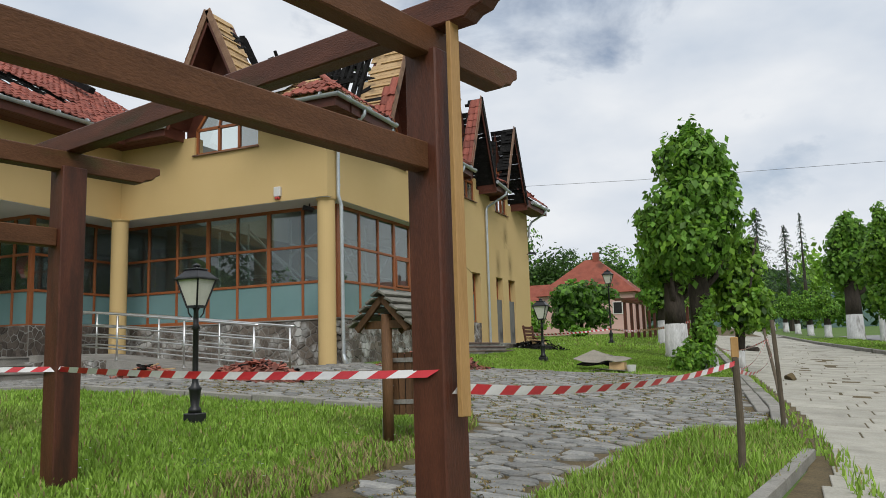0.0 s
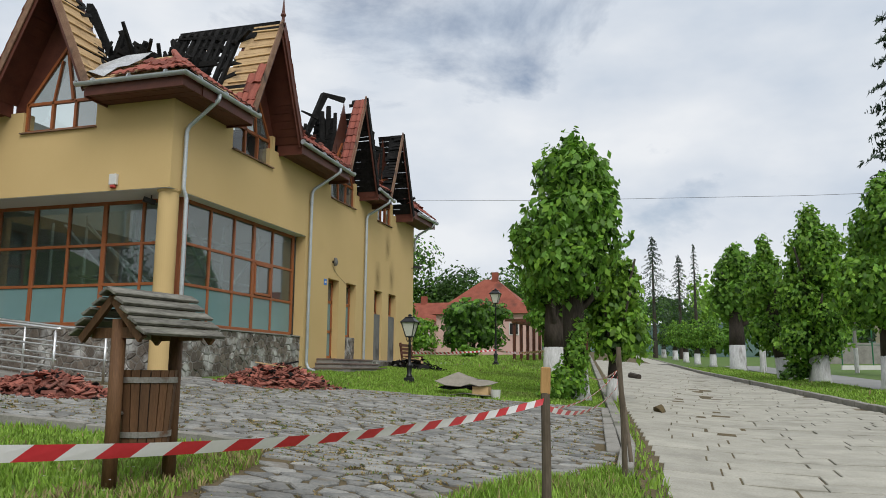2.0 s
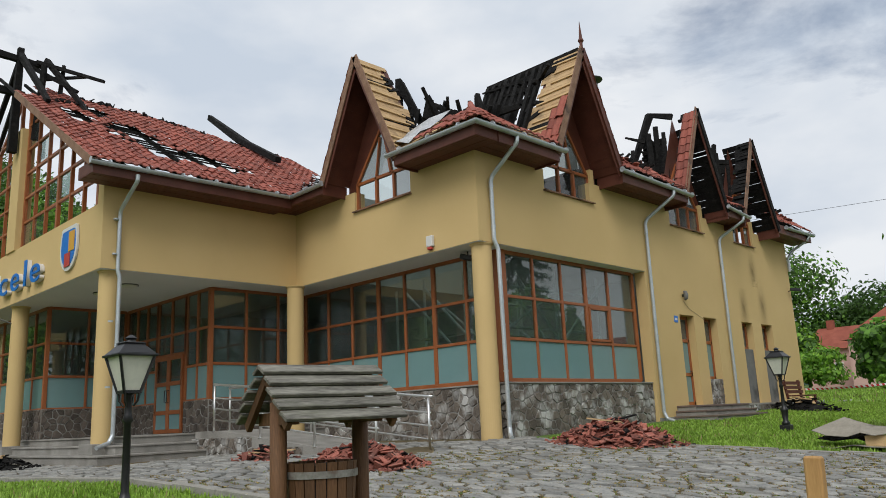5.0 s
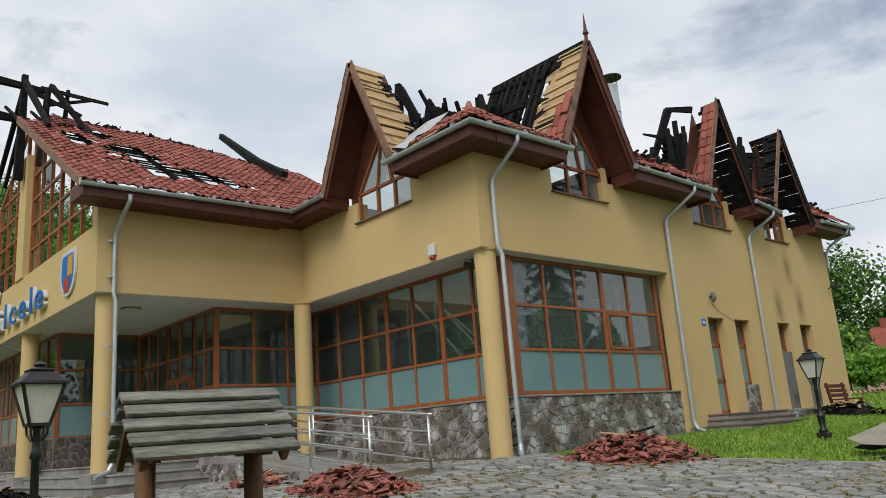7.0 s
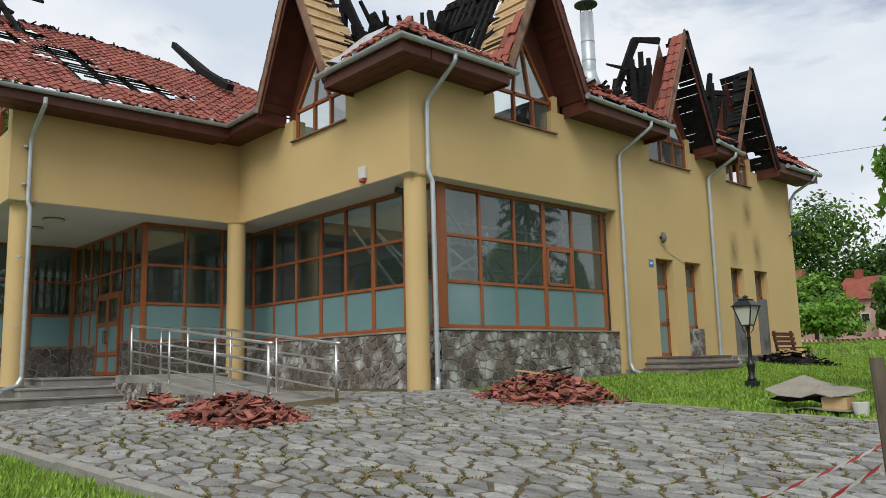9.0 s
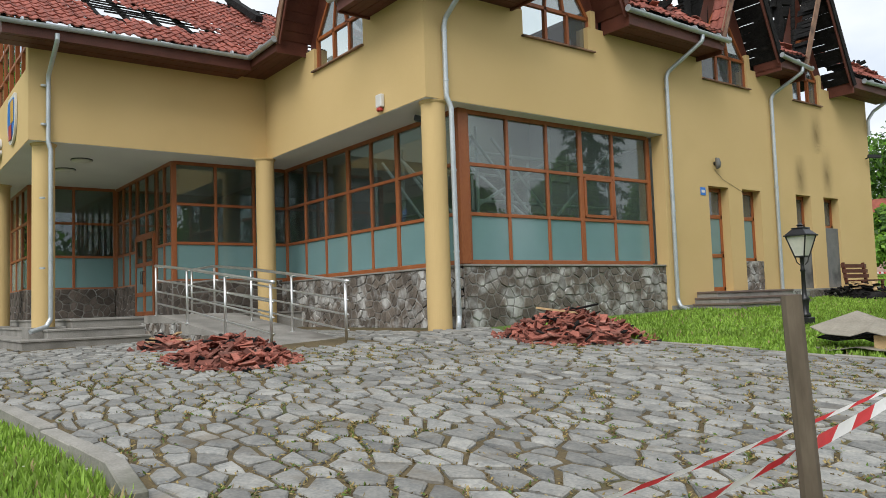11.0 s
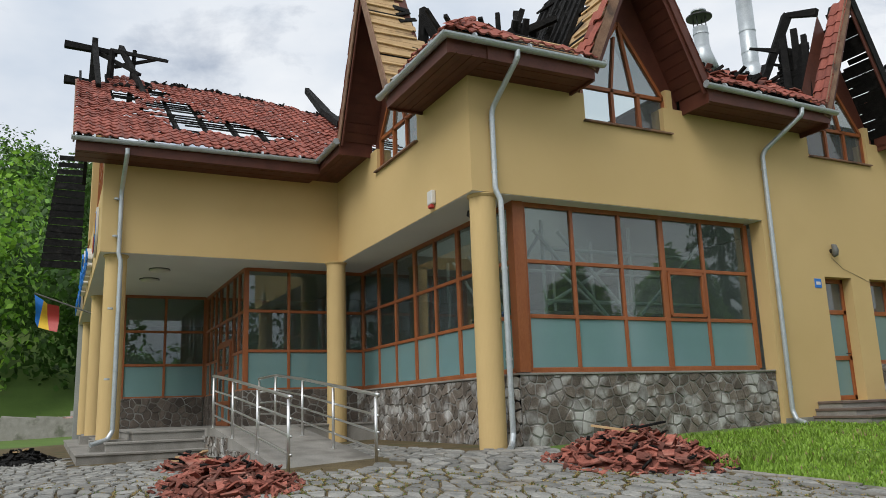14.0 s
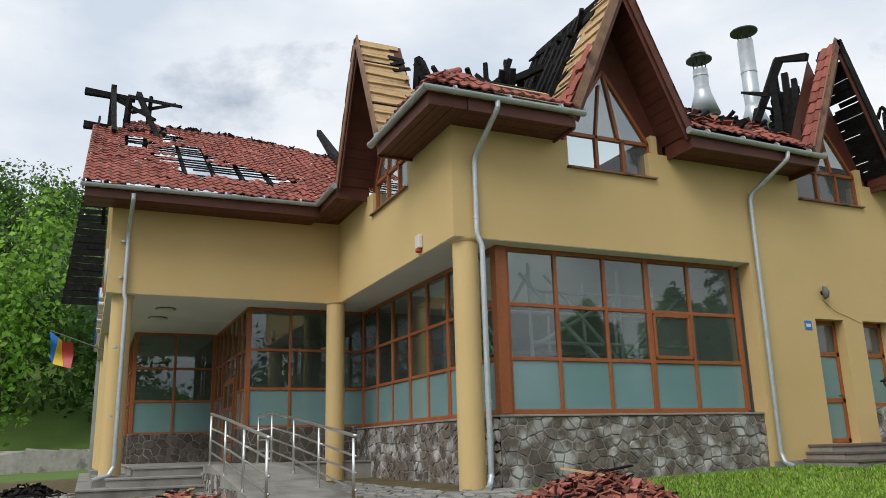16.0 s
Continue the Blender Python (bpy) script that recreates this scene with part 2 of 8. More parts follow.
BAND = material("rusty_band", (0.20, 0.19, 0.17), (0.34, 0.33, 0.30), 0.5, 12, 50, 0.1, metal=0.4, c3=(0.16, 0.08, 0.04))
OPAL = material("opal_pane", (0.60, 0.60, 0.52), (0.70, 0.69, 0.60), 0.3, 3, 20, 0.0)
TAPE_W = material("white_tape", (0.70, 0.69, 0.68), (0.78, 0.77, 0.76), 0.35, 5, 30, 0.05)
TAPE_R = material("red_tape", (0.52, 0.022, 0.03), (0.62, 0.035, 0.045), 0.35, 5, 30, 0.05)
PANE = glass_material("window_pane", (0.70, 0.78, 0.76), 0.0, 0.025)
SOOTY = glass_material("sooty_pane", (0.35, 0.38, 0.37), 0.03, 0.25)
FROST = glass_material("frosted_pane", (0.19, 0.325, 0.33), 0.12, 0.93)
WHITE = material("white_plastic", (0.62, 0.61, 0.58), (0.68, 0.67, 0.64), 0.4, 4, 40, 0.02)
RED = material("red_plastic", (0.45, 0.05, 0.04), (0.5, 0.06, 0.05), 0.4, 4, 40, 0.0)
BLUE = material("blue_sign", (0.012, 0.15, 0.55), (0.02, 0.19, 0.62), 0.35, 4, 40, 0.0)
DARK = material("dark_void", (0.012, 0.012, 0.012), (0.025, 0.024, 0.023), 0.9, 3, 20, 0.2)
FLOORING = material("inside_floor", (0.16, 0.14, 0.12), (0.24, 0.21, 0.18), 0.7, 2, 20, 0.1)
GREY_PANEL = material("grey_board", (0.12, 0.12, 0.115), (0.20, 0.20, 0.19), 0.85, 3, 30, 0.4, c3=(0.07, 0.07, 0.068))
PINK = material("pink_render", (0.56, 0.35, 0.31), (0.64, 0.42, 0.37), 0.9, 0.6, 30, 0.1)
BEIGE = material("beige_render", (0.50, 0.42, 0.30), (0.58, 0.50, 0.37), 0.9, 0.5, 30, 0.1)
OLDROOF = material("old_tile_roof", (0.20, 0.05, 0.03), (0.32, 0.095, 0.06), 0.85, 1.2, 20, 0.3, c3=(0.13, 0.045, 0.03))
ASPHALT = material("pale_asphalt", (0.22, 0.22, 0.215), (0.30, 0.30, 0.29), 0.9, 0.6, 30, 0.2)
FAR_HILL = material("far_hill", (0.055, 0.095, 0.085), (0.10, 0.15, 0.125), 1.0, 0.012, 0.12, 0.0, spec=0.0)
SHEET = material("bent_roof_sheet", (0.22, 0.195, 0.155), (0.34, 0.31, 0.25), 0.7, 3, 30, 0.2, c3=(0.10, 0.09, 0.07))


def soot_material():
    """Soot that fades out from the middle of its patch."""
    m = bpy.data.materials.new("soot_smear")
    m.use_nodes = True
    n, l = m.node_tree.nodes, m.node_tree.links
    n.clear()
    out, mix, tr, df = n.new("ShaderNodeOutputMaterial"), n.new("ShaderNodeMixShader"), n.new("ShaderNodeBsdfTransparent"), n.new("ShaderNodeBsdfDiffuse")
    df.inputs["Color"].default_value = (0.03, 0.026, 0.02, 1)
    co, gr, ns, mu, mp = n.new("ShaderNodeTexCoord"), n.new("ShaderNodeTexGradient"), n.new("ShaderNodeTexNoise"), n.new("ShaderNodeMath"), n.new("ShaderNodeMapping")
    gr.gradient_type = "QUADRATIC_SPHERE"
    mp.inputs["Scale"].default_value = (1.0, 2.0, 0.95)
    l.new(co.outputs["Object"], mp.inputs["Vector"])
    l.new(mp.outputs[0], gr.inputs["Vector"])
    ns.inputs["Scale"].default_value, ns.inputs["Detail"].default_value = 3.0, 5.0
    mu.operation = "MULTIPLY"
    l.new(gr.outputs["Fac"], mu.inputs[0])
    l.new(ns.outputs[0], mu.inputs[1])
    l.new(mu.outputs[0], mix.inputs[0])
    l.new(tr.outputs[0], mix.inputs[1])
    l.new(df.outputs[0], mix.inputs[2])
    l.new(mix.outputs[0], out.inputs[0])
    return m


SOOT = soot_material()

# ---- building blocks ----
class Geo:
    """Collects corners and faces of one mesh."""

    def __init__(self):
        self.v, self.f = [], []

    def add(self, verts, faces):
        k = len(self.v)
        self.v += [tuple(p) for p in verts]
        self.f += [tuple(i + k for i in q) for q in faces]
        return self

    def hexa(self, p):
        return self.add(p, [(0, 3, 2, 1), (4, 5, 6, 7), (0, 1, 5, 4), (1, 2, 6, 5), (2, 3, 7, 6), (3, 0, 4, 7)])

    def box(self, x0, x1, y0, y1, z0, z1):
        return self.hexa([(x0, y0, z0), (x1, y0, z0), (x1, y1, z0), (x0, y1, z0), (x0, y0, z1), (x1, y0, z1), (x1, y1, z1), (x0, y1, z1)])

    def beam(self, a, b, w, h, up=(0, 0, 1), w2=None, h2=None):
        """A bar from a to b, w wide and h high (w2, h2 at its end)."""
        a, b = Vector(a), Vector(b)
        d = (b - a).normalized()
        s = d.cross(Vector(up))
        s = s.normalized() if s.length > 1e-4 else Vector((1, 0, 0))
        u = s.cross(d)
        w2, h2 = w2 or w, h2 or h
        q = []
        for p, ww, hh in ((a, w, h), (b, w2, h2)):
            q += [p - s * ww / 2 - u * hh / 2, p + s * ww / 2 - u * hh / 2, p + s * ww / 2 + u * hh / 2, p - s * ww / 2 + u * hh / 2]
        return self.add(q, [(0, 1, 2, 3), (7, 6, 5, 4), (0, 4, 5, 1), (1, 5, 6, 2), (2, 6, 7, 3), (3, 7, 4, 0)])

    def rod(self, pts, radii, seg=10, cap=True):
        """A round rod through pts with a radius at each."""
        pts = [Vector(p) for p in pts]
        k, n = len(self.v), len(pts)
        side = None
        for i, p in enumerate(pts):
            d = (pts[min(i + 1, n - 1)] - pts[max(i - 1, 0)]).normalized()
            if side is None:
                side = d.cross(Vector((0, 0, 1)) if abs(d.z) < 0.9 else Vector((1, 0, 0))).normalized()
            else:
                side = (side - d * side.dot(d)).normalized()
            up = side.cross(d)
            r = radii[i] if isinstance(radii, (list, tuple)) else radii
            for j in range(seg):
                a = 2 * math.pi * j / seg
                self.v.append(tuple(p + side * math.cos(a) * r + up * math.sin(a) * r))
        for i in range(n - 1):
            for j in range(seg):
                j2 = (j + 1) % seg
                self.f.append((k + i * seg + j, k + (i + 1) * seg + j, k + (i + 1) * seg + j2, k + i * seg + j2))
        if cap:
            self.f.append(tuple(k + j for j in range(seg)))
            self.f.append(tuple(k + (n - 1) * seg + j for j in reversed(range(seg))))
        return self

    def prism(self, poly, low, high):
        """A flat polygon [(x, y)...] raised between the heights low and high (numbers or functions of x, y)."""
        lo = low if callable(low) else (lambda x, y: low)
        hi = high if callable(high) else (lambda x, y: high)
        n = len(poly)
        v = [(x, y, lo(x, y)) for x, y in poly] + [(x, y, hi(x, y)) for x, y in poly]
        return self.add(v, [tuple(range(n))[::-1], tuple(range(n, 2 * n))] + [(i, (i + 1) % n, n + (i + 1) % n, n + i) for i in range(n)])


def part(name, geo, mat, parent=None, label="", bevel=0.0, smooth=False, seg=1):
    """Links a Geo as ONE mesh object under a thing or a part."""
    me = bpy.data.meshes.new(name)
    o = parent.matrix_world.translation if parent is not None and parent.parent is None else Vector((0, 0, 0))
    if parent is not None and parent.parent is not None:
        o = parent.parent.location
    me.from_pydata([(x - o[0], y - o[1], z - o[2]) for x, y, z in geo.v], [], geo.f)
    me.materials.append(mat)
    if smooth:
        me.shade_smooth()
    ob = new(name, me)
    ob.parent = parent
    if bevel:
        bv = ob.modifiers.new("worn_edge", "BEVEL")
        bv.width, bv.segments, bv.limit_method, bv.angle_limit = bevel, seg, "ANGLE", radians(40)
    if label:
        tagged(ob, label)
    return ob


def thing(name, at, label, category, group="", kind=""):
    """An Empty at the base of a thing, which parents its parts."""
    e = new(name)
    e.empty_display_size = 0.1
    e.location = at
    e.matrix_world = Matrix.Translation(at)
    return tagged(e, label, category, group, kind)


def structure(name, geo, mat, label, category="wall", bevel=0.0, smooth=False):
    return tagged(part(name, geo, mat, None, "", bevel, smooth), label, category, kind="structure")


def raw(name, verts, faces, mats, index=None, smooth=False):
    """A large mesh out of arrays (quads or triangles)."""
    verts, faces = np.asarray(verts, np.float32), np.asarray(faces, np.int32)
    me = bpy.data.meshes.new(name)
    n, k = faces.shape
    me.vertices.add(len(verts))
    me.vertices.foreach_set("co", verts.ravel())
    me.loops.add(n * k)
    me.loops.foreach_set("vertex_index", faces.ravel())
    me.polygons.add(n)
    me.polygons.foreach_set("loop_start", np.arange(0, n * k, k, dtype=np.int32))
    for m in mats:
        me.materials.append(m)
    if index is not None:
        me.polygons.foreach_set("material_index", np.asarray(index, np.int32))
    me.update(calc_edges=True)
    if smooth:
        me.shade_smooth()
    return me


def clip(poly, nx, ny, c):
    """Keeps the part of a polygon where nx * x + ny * y <= c."""
    out = []
    for i, p in enumerate(poly):
        q = poly[(i + 1) % len(poly)]
        dp, dq = nx * p[0] + ny * p[1] - c, nx * q[0] + ny * q[1] - c
        if dp <= 0:
            out.append(p)
        if (dp < 0 < dq) or (dq < 0 < dp):
            s = dp / (dp - dq)
            out.append((p[0] + s * (q[0] - p[0]), p[1] + s * (q[1] - p[1])))
    return out


def stones(x0, x1, y0, y1, dx, dy, rng, jitter=0.38, skip=None):
    """Irregular cells that fill a rectangle, about dx by dy each."""
    nx, ny = max(1, round((x1 - x0) / dx)), max(1, round((y1 - y0) / dy))
    sx, sy = (x1 - x0) / nx, (y1 - y0) / ny
    site = {}
    for i in range(-1, nx + 1):
        for j in range(-1, ny + 1):
            off = 0.5 * (j % 2)
            site[i, j] = (x0 + (i + 0.25 + off + rng.uniform(-jitter, jitter)) * sx, y0 + (j + 0.5 + rng.uniform(-jitter, jitter)) * sy)
    cells = []
    for (i, j), p in site.items():
        if skip and skip(*p):
            continue
        poly = [(max(x0, p[0] - 2 * sx), max(y0, p[1] - 2 * sy)), (min(x1, p[0] + 2 * sx), max(y0, p[1] - 2 * sy)), (min(x1, p[0] + 2 * sx), min(y1, p[1] + 2 * sy)), (max(x0, p[0] - 2 * sx), min(y1, p[1] + 2 * sy))]
        for a in range(-2, 3):
            for b in range(-2, 3):
                q = site.get((i + a, j + b))
                if q and (a or b) and poly:
                    kx, ky = (q[0] - p[0]) / sx / sx, (q[1] - p[1]) / sy / sy
                    poly = clip(poly, kx, ky, kx * (p[0] + q[0]) / 2 + ky * (p[1] + q[1]) / 2)
        if len(poly) > 2:
            area = abs(sum(poly[k][0] * poly[(k + 1) % len(poly)][1] - poly[(k + 1) % len(poly)][0] * poly[k][1] for k in range(len(poly)))) / 2
            if area > 0.08 * sx * sy:
                cells.append(poly)
    return cells


def shrunk(poly, gap):
    cx, cy = sum(p[0] for p in poly) / len(poly), sum(p[1] for p in poly) / len(poly)
    out = []
    for x, y in poly:
        r = math.hypot(x - cx, y - cy)
        k = max(0.3, 1 - gap / max(r, 1e-3))
        out.append((cx + (x - cx) * k, cy + (y - cy) * k))
    return out


def inside(poly, x, y):
    hit = False
    for i, (ax, ay) in enumerate(poly):
        bx, by = poly[i - 1]
        if (ay > y) != (by > y) and x < (bx - ax) * (y - ay) / (by - ay) + ax:
            hit = not hit
    return hit


def gz(x, y):
    """The ground's height: it rises from the walkway to the building and along the walkway."""
    return -0.28 + 0.028 * (min(max(y, -30), 150) - 10.4) - 0.072 * (min(max(x, -9.6), 3) - 1.1)

# ---- ground ----
LEFT_EDGE = lambda y: 1.28 - 0.115 * (y - 11.5)      # walkway's west edge
RIGHT_EDGE = lambda y: 6.75 - 0.115 * (y - 22.5)     # walkway's east edge
LAWN_A = [(-40, 6.2), (-17, 7.6), (-7.6, 9.0), (-5.2, 9.32), (-3.7, 9.5), (-2.85, 9.42), (-2.45, 8.6), (-2.2, 6.6), (-2.2, 4.4), (-2.6, 0.5), (-3.0, -8), (-40, -8)]
LAWN_B = [(-0.55, 5.0), (-0.35, 7.2), (0.0, 8.7), (0.5, 10.0), (1.1, 10.75), (1.45, 9.6), (1.5, 8.4), (1.25, 7.2), (0.95, 5.6), (0.7, 3.5), (0.55, 1.4), (-0.3, 1.4), (-0.6, 3.0)]
COURT = [(-34, 6.6), (-17, 7.6), (-7.6, 9.0), (-5.2, 9.32), (-3.7, 9.5), (-2.85, 9.42), (-2.45, 8.6), (-2.2, 6.6), (-2.2, 4.4), (-2.6, 0.5), (-2.9, -4), (0.4, -4), (0.5, 1.4), (-0.3, 1.4), (-0.6, 3.0), (-0.55, 5.0), (-0.35, 7.2), (0.0, 8.7),
         (0.5, 10.0), (1.1, 10.75), (1.05, 12.2), (0.25, 19.7), (-3.2, 18.95), (-6.2, 18.3), (-8.6, 17.9), (-9.7, 17.8), (-9.7, 17.6), (-17.0, 17.6), (-17.0, 13.0), (-34, 13.0)]

xs = np.unique(np.concatenate([np.linspace(-900, -80, 12), np.linspace(-80, -20, 25), np.linspace(-20, 20, 81), np.linspace(20, 120, 26), np.linspace(120, 900, 12)]))
ys = np.unique(np.concatenate([np.linspace(-400, -30, 8), np.linspace(-30, 60, 136), np.linspace(60, 200, 36), np.linspace(200, 1400, 14)]))
gv = [(x, y, gz(x, y) - 0.03 + (0.02 * noise.noise(Vector((x * 0.6, y * 0.6, 0))) if abs(x) < 60 else 0)) for y in ys for x in xs]
nx = len(xs)
gf = [(j * nx + i, j * nx + i + 1, (j + 1) * nx + i + 1, (j + 1) * nx + i) for j in range(len(ys) - 1) for i in range(nx - 1)]
ground = tagged(new("ground", raw("ground", gv, gf, [LAWN], smooth=True)), "green lawn ground that reaches the hills", "ground", kind="structure")


def sheet(name, poly, lift, mat, label, category, step=1.0):
    """A thin sheet over the ground inside a polygon."""
    x0, x1, y0, y1 = min(p[0] for p in poly), max(p[0] for p in poly), min(p[1] for p in poly), max(p[1] for p in poly)
    g = Geo()
    for i in range(math.ceil((x1 - x0) / step)):
        for j in range(math.ceil((y1 - y0) / step)):
            c = poly
            for n_ in ((-1, 0, -(x0 + i * step)), (1, 0, x0 + (i + 1) * step), (0, -1, -(y0 + j * step)), (0, 1, y0 + (j + 1) * step)):
                c = clip(c, *n_) if c else c
            if len(c) > 2:
                g.add([(x, y, gz(x, y) + lift) for x, y in c], [tuple(range(len(c)))])
    a = sum(poly[i][0] * poly[(i + 1) % len(poly)][1] - poly[(i + 1) % len(poly)][0] * poly[i][1] for i in range(len(poly)))
    if a < 0:
        g.f = [q[::-1] for q in g.f]
    return structure(name, g, mat, label, category)


pavement = sheet("pavement_court", COURT, 0.0, JOINT, "forecourt bed of sandy joints between grey flagstones", "pavement", 2.0)
WALK = [(RIGHT_EDGE(-6), -6), (RIGHT_EDGE(150), 150), (LEFT_EDGE(150), 150), (LEFT_EDGE(20), 20), (1.3, 11), (1.55, 9), (1.45, 7.6), (0.8, 3), (0.6, -6)]
walkway = sheet("pavement_walkway", WALK, -0.005, JOINT, "walkway bed with weedy joints between pale slabs", "pavement", 3.0)
sheet("road_side", [(10.5, 20), (13.5, 20), (8.5, 75), (5.5, 75)], 0.012, ASPHALT, "pale asphalt lane beyond the trees", "road", 4.0)
sheet("pavement_garden", [(-30, 37.5), (-9, 37.0), (-3.2, 41.5), (-3.4, 43.2), (-9.5, 39.2), (-30, 39.6)], 0.012, ASPHALT, "pale garden path across the lawn", "pavement", 3.0)


def kerb(name, pts, w, h, label, piece=1.0, seed=1):
    """A line of kerb stones along pts."""
    rng = random.Random(seed)
    root = thing(name, (*pts[0], gz(*pts[0])), label, "kerb", kind="structure")
    for (ax, ay), (bx, by) in zip(pts, pts[1:]):
        n_ = max(1, round(math.hypot(bx - ax, by - ay) / piece))
        for k in range(n_):
            s, e = (k + 0.008) / n_, (k + 0.992) / n_
            p, q = (ax + (bx - ax) * s, ay + (by - ay) * s), (ax + (bx - ax) * e, ay + (by - ay) * e)
            dz = rng.uniform(-0.015, 0.015)
            g = Geo().beam((*p, gz(*p) + h / 2 - 0.1 + dz), (*q, gz(*q) + h / 2 - 0.1 + rng.uniform(-0.01, 0.01)), w, h + 0.2)
            part("kerb_stone", g, KERB, root, bevel=0.012)
    return root


kerb("kerb_lawn", [(-26, 6.3), (-17, 7.6), (-7.6, 9.0), (-5.2, 9.32), (-3.7, 9.5), (-2.85, 9.42)], 0.15, 0.10, "low concrete edging of the lawn")
kerb("kerb_wedge", [(-0.55, 5.0), (-0.35, 7.2), (0.0, 8.7), (0.5, 10.0), (1.1, 10.75)], 0.14, 0.04, "low curved concrete edging of the grass wedge", 0.6)
kerb("kerb_walk_near", [(0.85, 4.4), (1.2, 6.6), (1.5, 8.5)], 0.13, 0.09, "broken concrete kerb beside the walkway")
kerb("kerb_walk", [(1.2, 10.8), (LEFT_EDGE(13), 13), (LEFT_EDGE(40), 40), (LEFT_EDGE(90), 90)], 0.2, 0.10, "weedy concrete kerb along the walkway")
kerb("kerb_court", [(0.95, 12.4), (0.2, 19.6)], 0.2, 0.06, "loose edging stones of the forecourt", 0.7)
kerb("kerb_grass", [(-8.6, 17.9), (-6.2, 18.3), (-3.2, 18.95), (0.2, 19.75)], 0.12, 0.03, "thin concrete edging between paving and grass")
kerb("kerb_walk_east", [(RIGHT_EDGE(-4), -4), (RIGHT_EDGE(20), 20), (RIGHT_EDGE(90), 90)], 0.18, 0.16, "raised concrete kerb along the walkway")

# ---- the town hall: walls ----
XE, YS, XW, YW = -9.74, 16.78, -17.2, 11.0      # faces: east wall, south wall, wing's east wall, wing's south wall
ZS, ZT, TH = 5.235, 7.5, 0.36                        # soffit, wall top, wall thickness
YN, XB = 34.95, -32.6                              # north and west ends


def wall_along_y(x0, x1, y0, y1, z0, z1, holes):
    g = Geo()
    ys = sorted({y0, y1, *[h[0] for h in holes], *[h[1] for h in holes]})
    zs = sorted({z0, z1, *[h[2] for h in holes], *[h[3] for h in holes]})
    for ya, yb in zip(ys, ys[1:]):
        run = None
        for za, zb in zip(zs, zs[1:]):
            ym, zm = (ya + yb) / 2, (za + zb) / 2
            solid = not any(h[0] < ym < h[1] and h[2] < zm < h[3] for h in holes)
            if solid:
                run = [run[0] if run else za, zb]
            if run and (not solid or zb == zs[-1]):
                g.box(x0, x1, ya, yb, run[0], run[1])
                run = None
    return g


def wall_along_x(x0, x1, y0, y1, z0, z1, holes):
    g = wall_along_y(y0, y1, x0, x1, z0, z1, holes)
    g.v = [(b, a, c) for a, b, c in g.v]
    g.f = [q[::-1] for q in g.f]
    return g


WIN_B, WIN_C, WIN_D = (19.43, 21.48), (25.87, 28.0), (30.38, 31.95)
WIN_A = (-14.33, -12.03)
SILL = 6.93
DOORS = [(25.85, 26.75, 1.27, 4.05), (27.4, 28.3, 1.27, 4.05), (30.17, 31.02, 1.27, 4.06), (31.78, 32.7, 1.27, 4.06)]
structure("wall_east", wall_along_y(XE - TH, XE, YS, YN, ZS, ZT, [(*WIN_B, SILL, ZT), (*WIN_C, SILL, ZT), (*WIN_D, SILL, ZT)]), RENDER, "ochre rendered upper wall with soot below the eaves")
structure("wall_east_lower", wall_along_y(XE - TH, XE, 24.05, YN, 0.3, ZS, DOORS), RENDER, "ochre rendered lower wall with deep door recesses")
structure("wall_south", wall_along_x(XW, XE - TH, YS, YS + TH, ZS, ZT, [(*WIN_A, SILL, ZT)]), RENDER, "ochre rendered wall over the recessed glazing")
structure("wall_wing_east", wall_along_y(XW - TH, XW, YW, YS + TH, ZS, ZT, []), RENDER, "plain ochre rendered side wall of the entrance wing")
structure("wall_wing_south", wall_along_x(XB, XW - TH, YW, YW + TH, ZS, 6.95, []), RENDER, "ochre rendered parapet with the town sign")
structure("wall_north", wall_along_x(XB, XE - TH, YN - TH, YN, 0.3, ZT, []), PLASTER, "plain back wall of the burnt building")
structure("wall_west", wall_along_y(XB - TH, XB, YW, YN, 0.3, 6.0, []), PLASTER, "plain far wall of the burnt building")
# slab added to keep light out; its gap lets daylight into the hall
g = Geo()
g.box(XB, XW - TH, YW + TH, YS + TH, ZS + 0.12, ZS + 0.42)
g.box(XB, -16.2, YS + TH, YN - TH, ZS + 0.12, ZS + 0.42)
g.box(-16.2, XE - TH, 25.6, YN - TH, ZS + 0.12, ZS + 0.42)
g.box(-16.2, XE - TH, YS + TH, 18.3, ZS + 0.12, ZS + 0.42)
g.box(-10.9, XE - TH, 18.3, 25.6, ZS + 0.12, ZS + 0.42)
structure("floor_upper", g, PLASTER, "unseen concrete floor slab added to block light, left open to brighten the hall", "floor")
g = Geo()
g.box(XB, XW - 0.012, YW + 0.012, 18.2, ZS - 0.012, ZS - 0.004)
g.box(XW - 0.012, XE - 0.012, YS + 0.012, 18.2, ZS - 0.012, ZS - 0.004)
g.box(-10.3, XE - 0.012, 18.2, 24.04, ZS - 0.012, ZS - 0.004)
structure("ceiling_porch", g, SOFFIT, "white plastered soffit over porch and glazing", "ceiling")
g = Geo()
g.prism([(XB, 12.0), (-23.95, 12.0), (-23.95, 14.6), (-18.3, 14.6), (-18.3, 17.9), (-10.2, 17.9), (-10.2, YN - TH), (XB, YN - TH)], 0.7, 1.1)
structure("floor_inside", g, FLOORING, "dusty tiled floor inside", "floor")
g = Geo()
g.box(XB, -10.2, 25.6, 25.8, 1.1, ZS + 0.1)
g.box(-24.4, -24.2, 14.8, 25.6, 1.1, ZS + 0.1)
# upper walls added to hide the hillside seen through the floor gap
g.box(-16.4, -16.2, 18.3, 25.6, ZS + 0.42, 8.1)
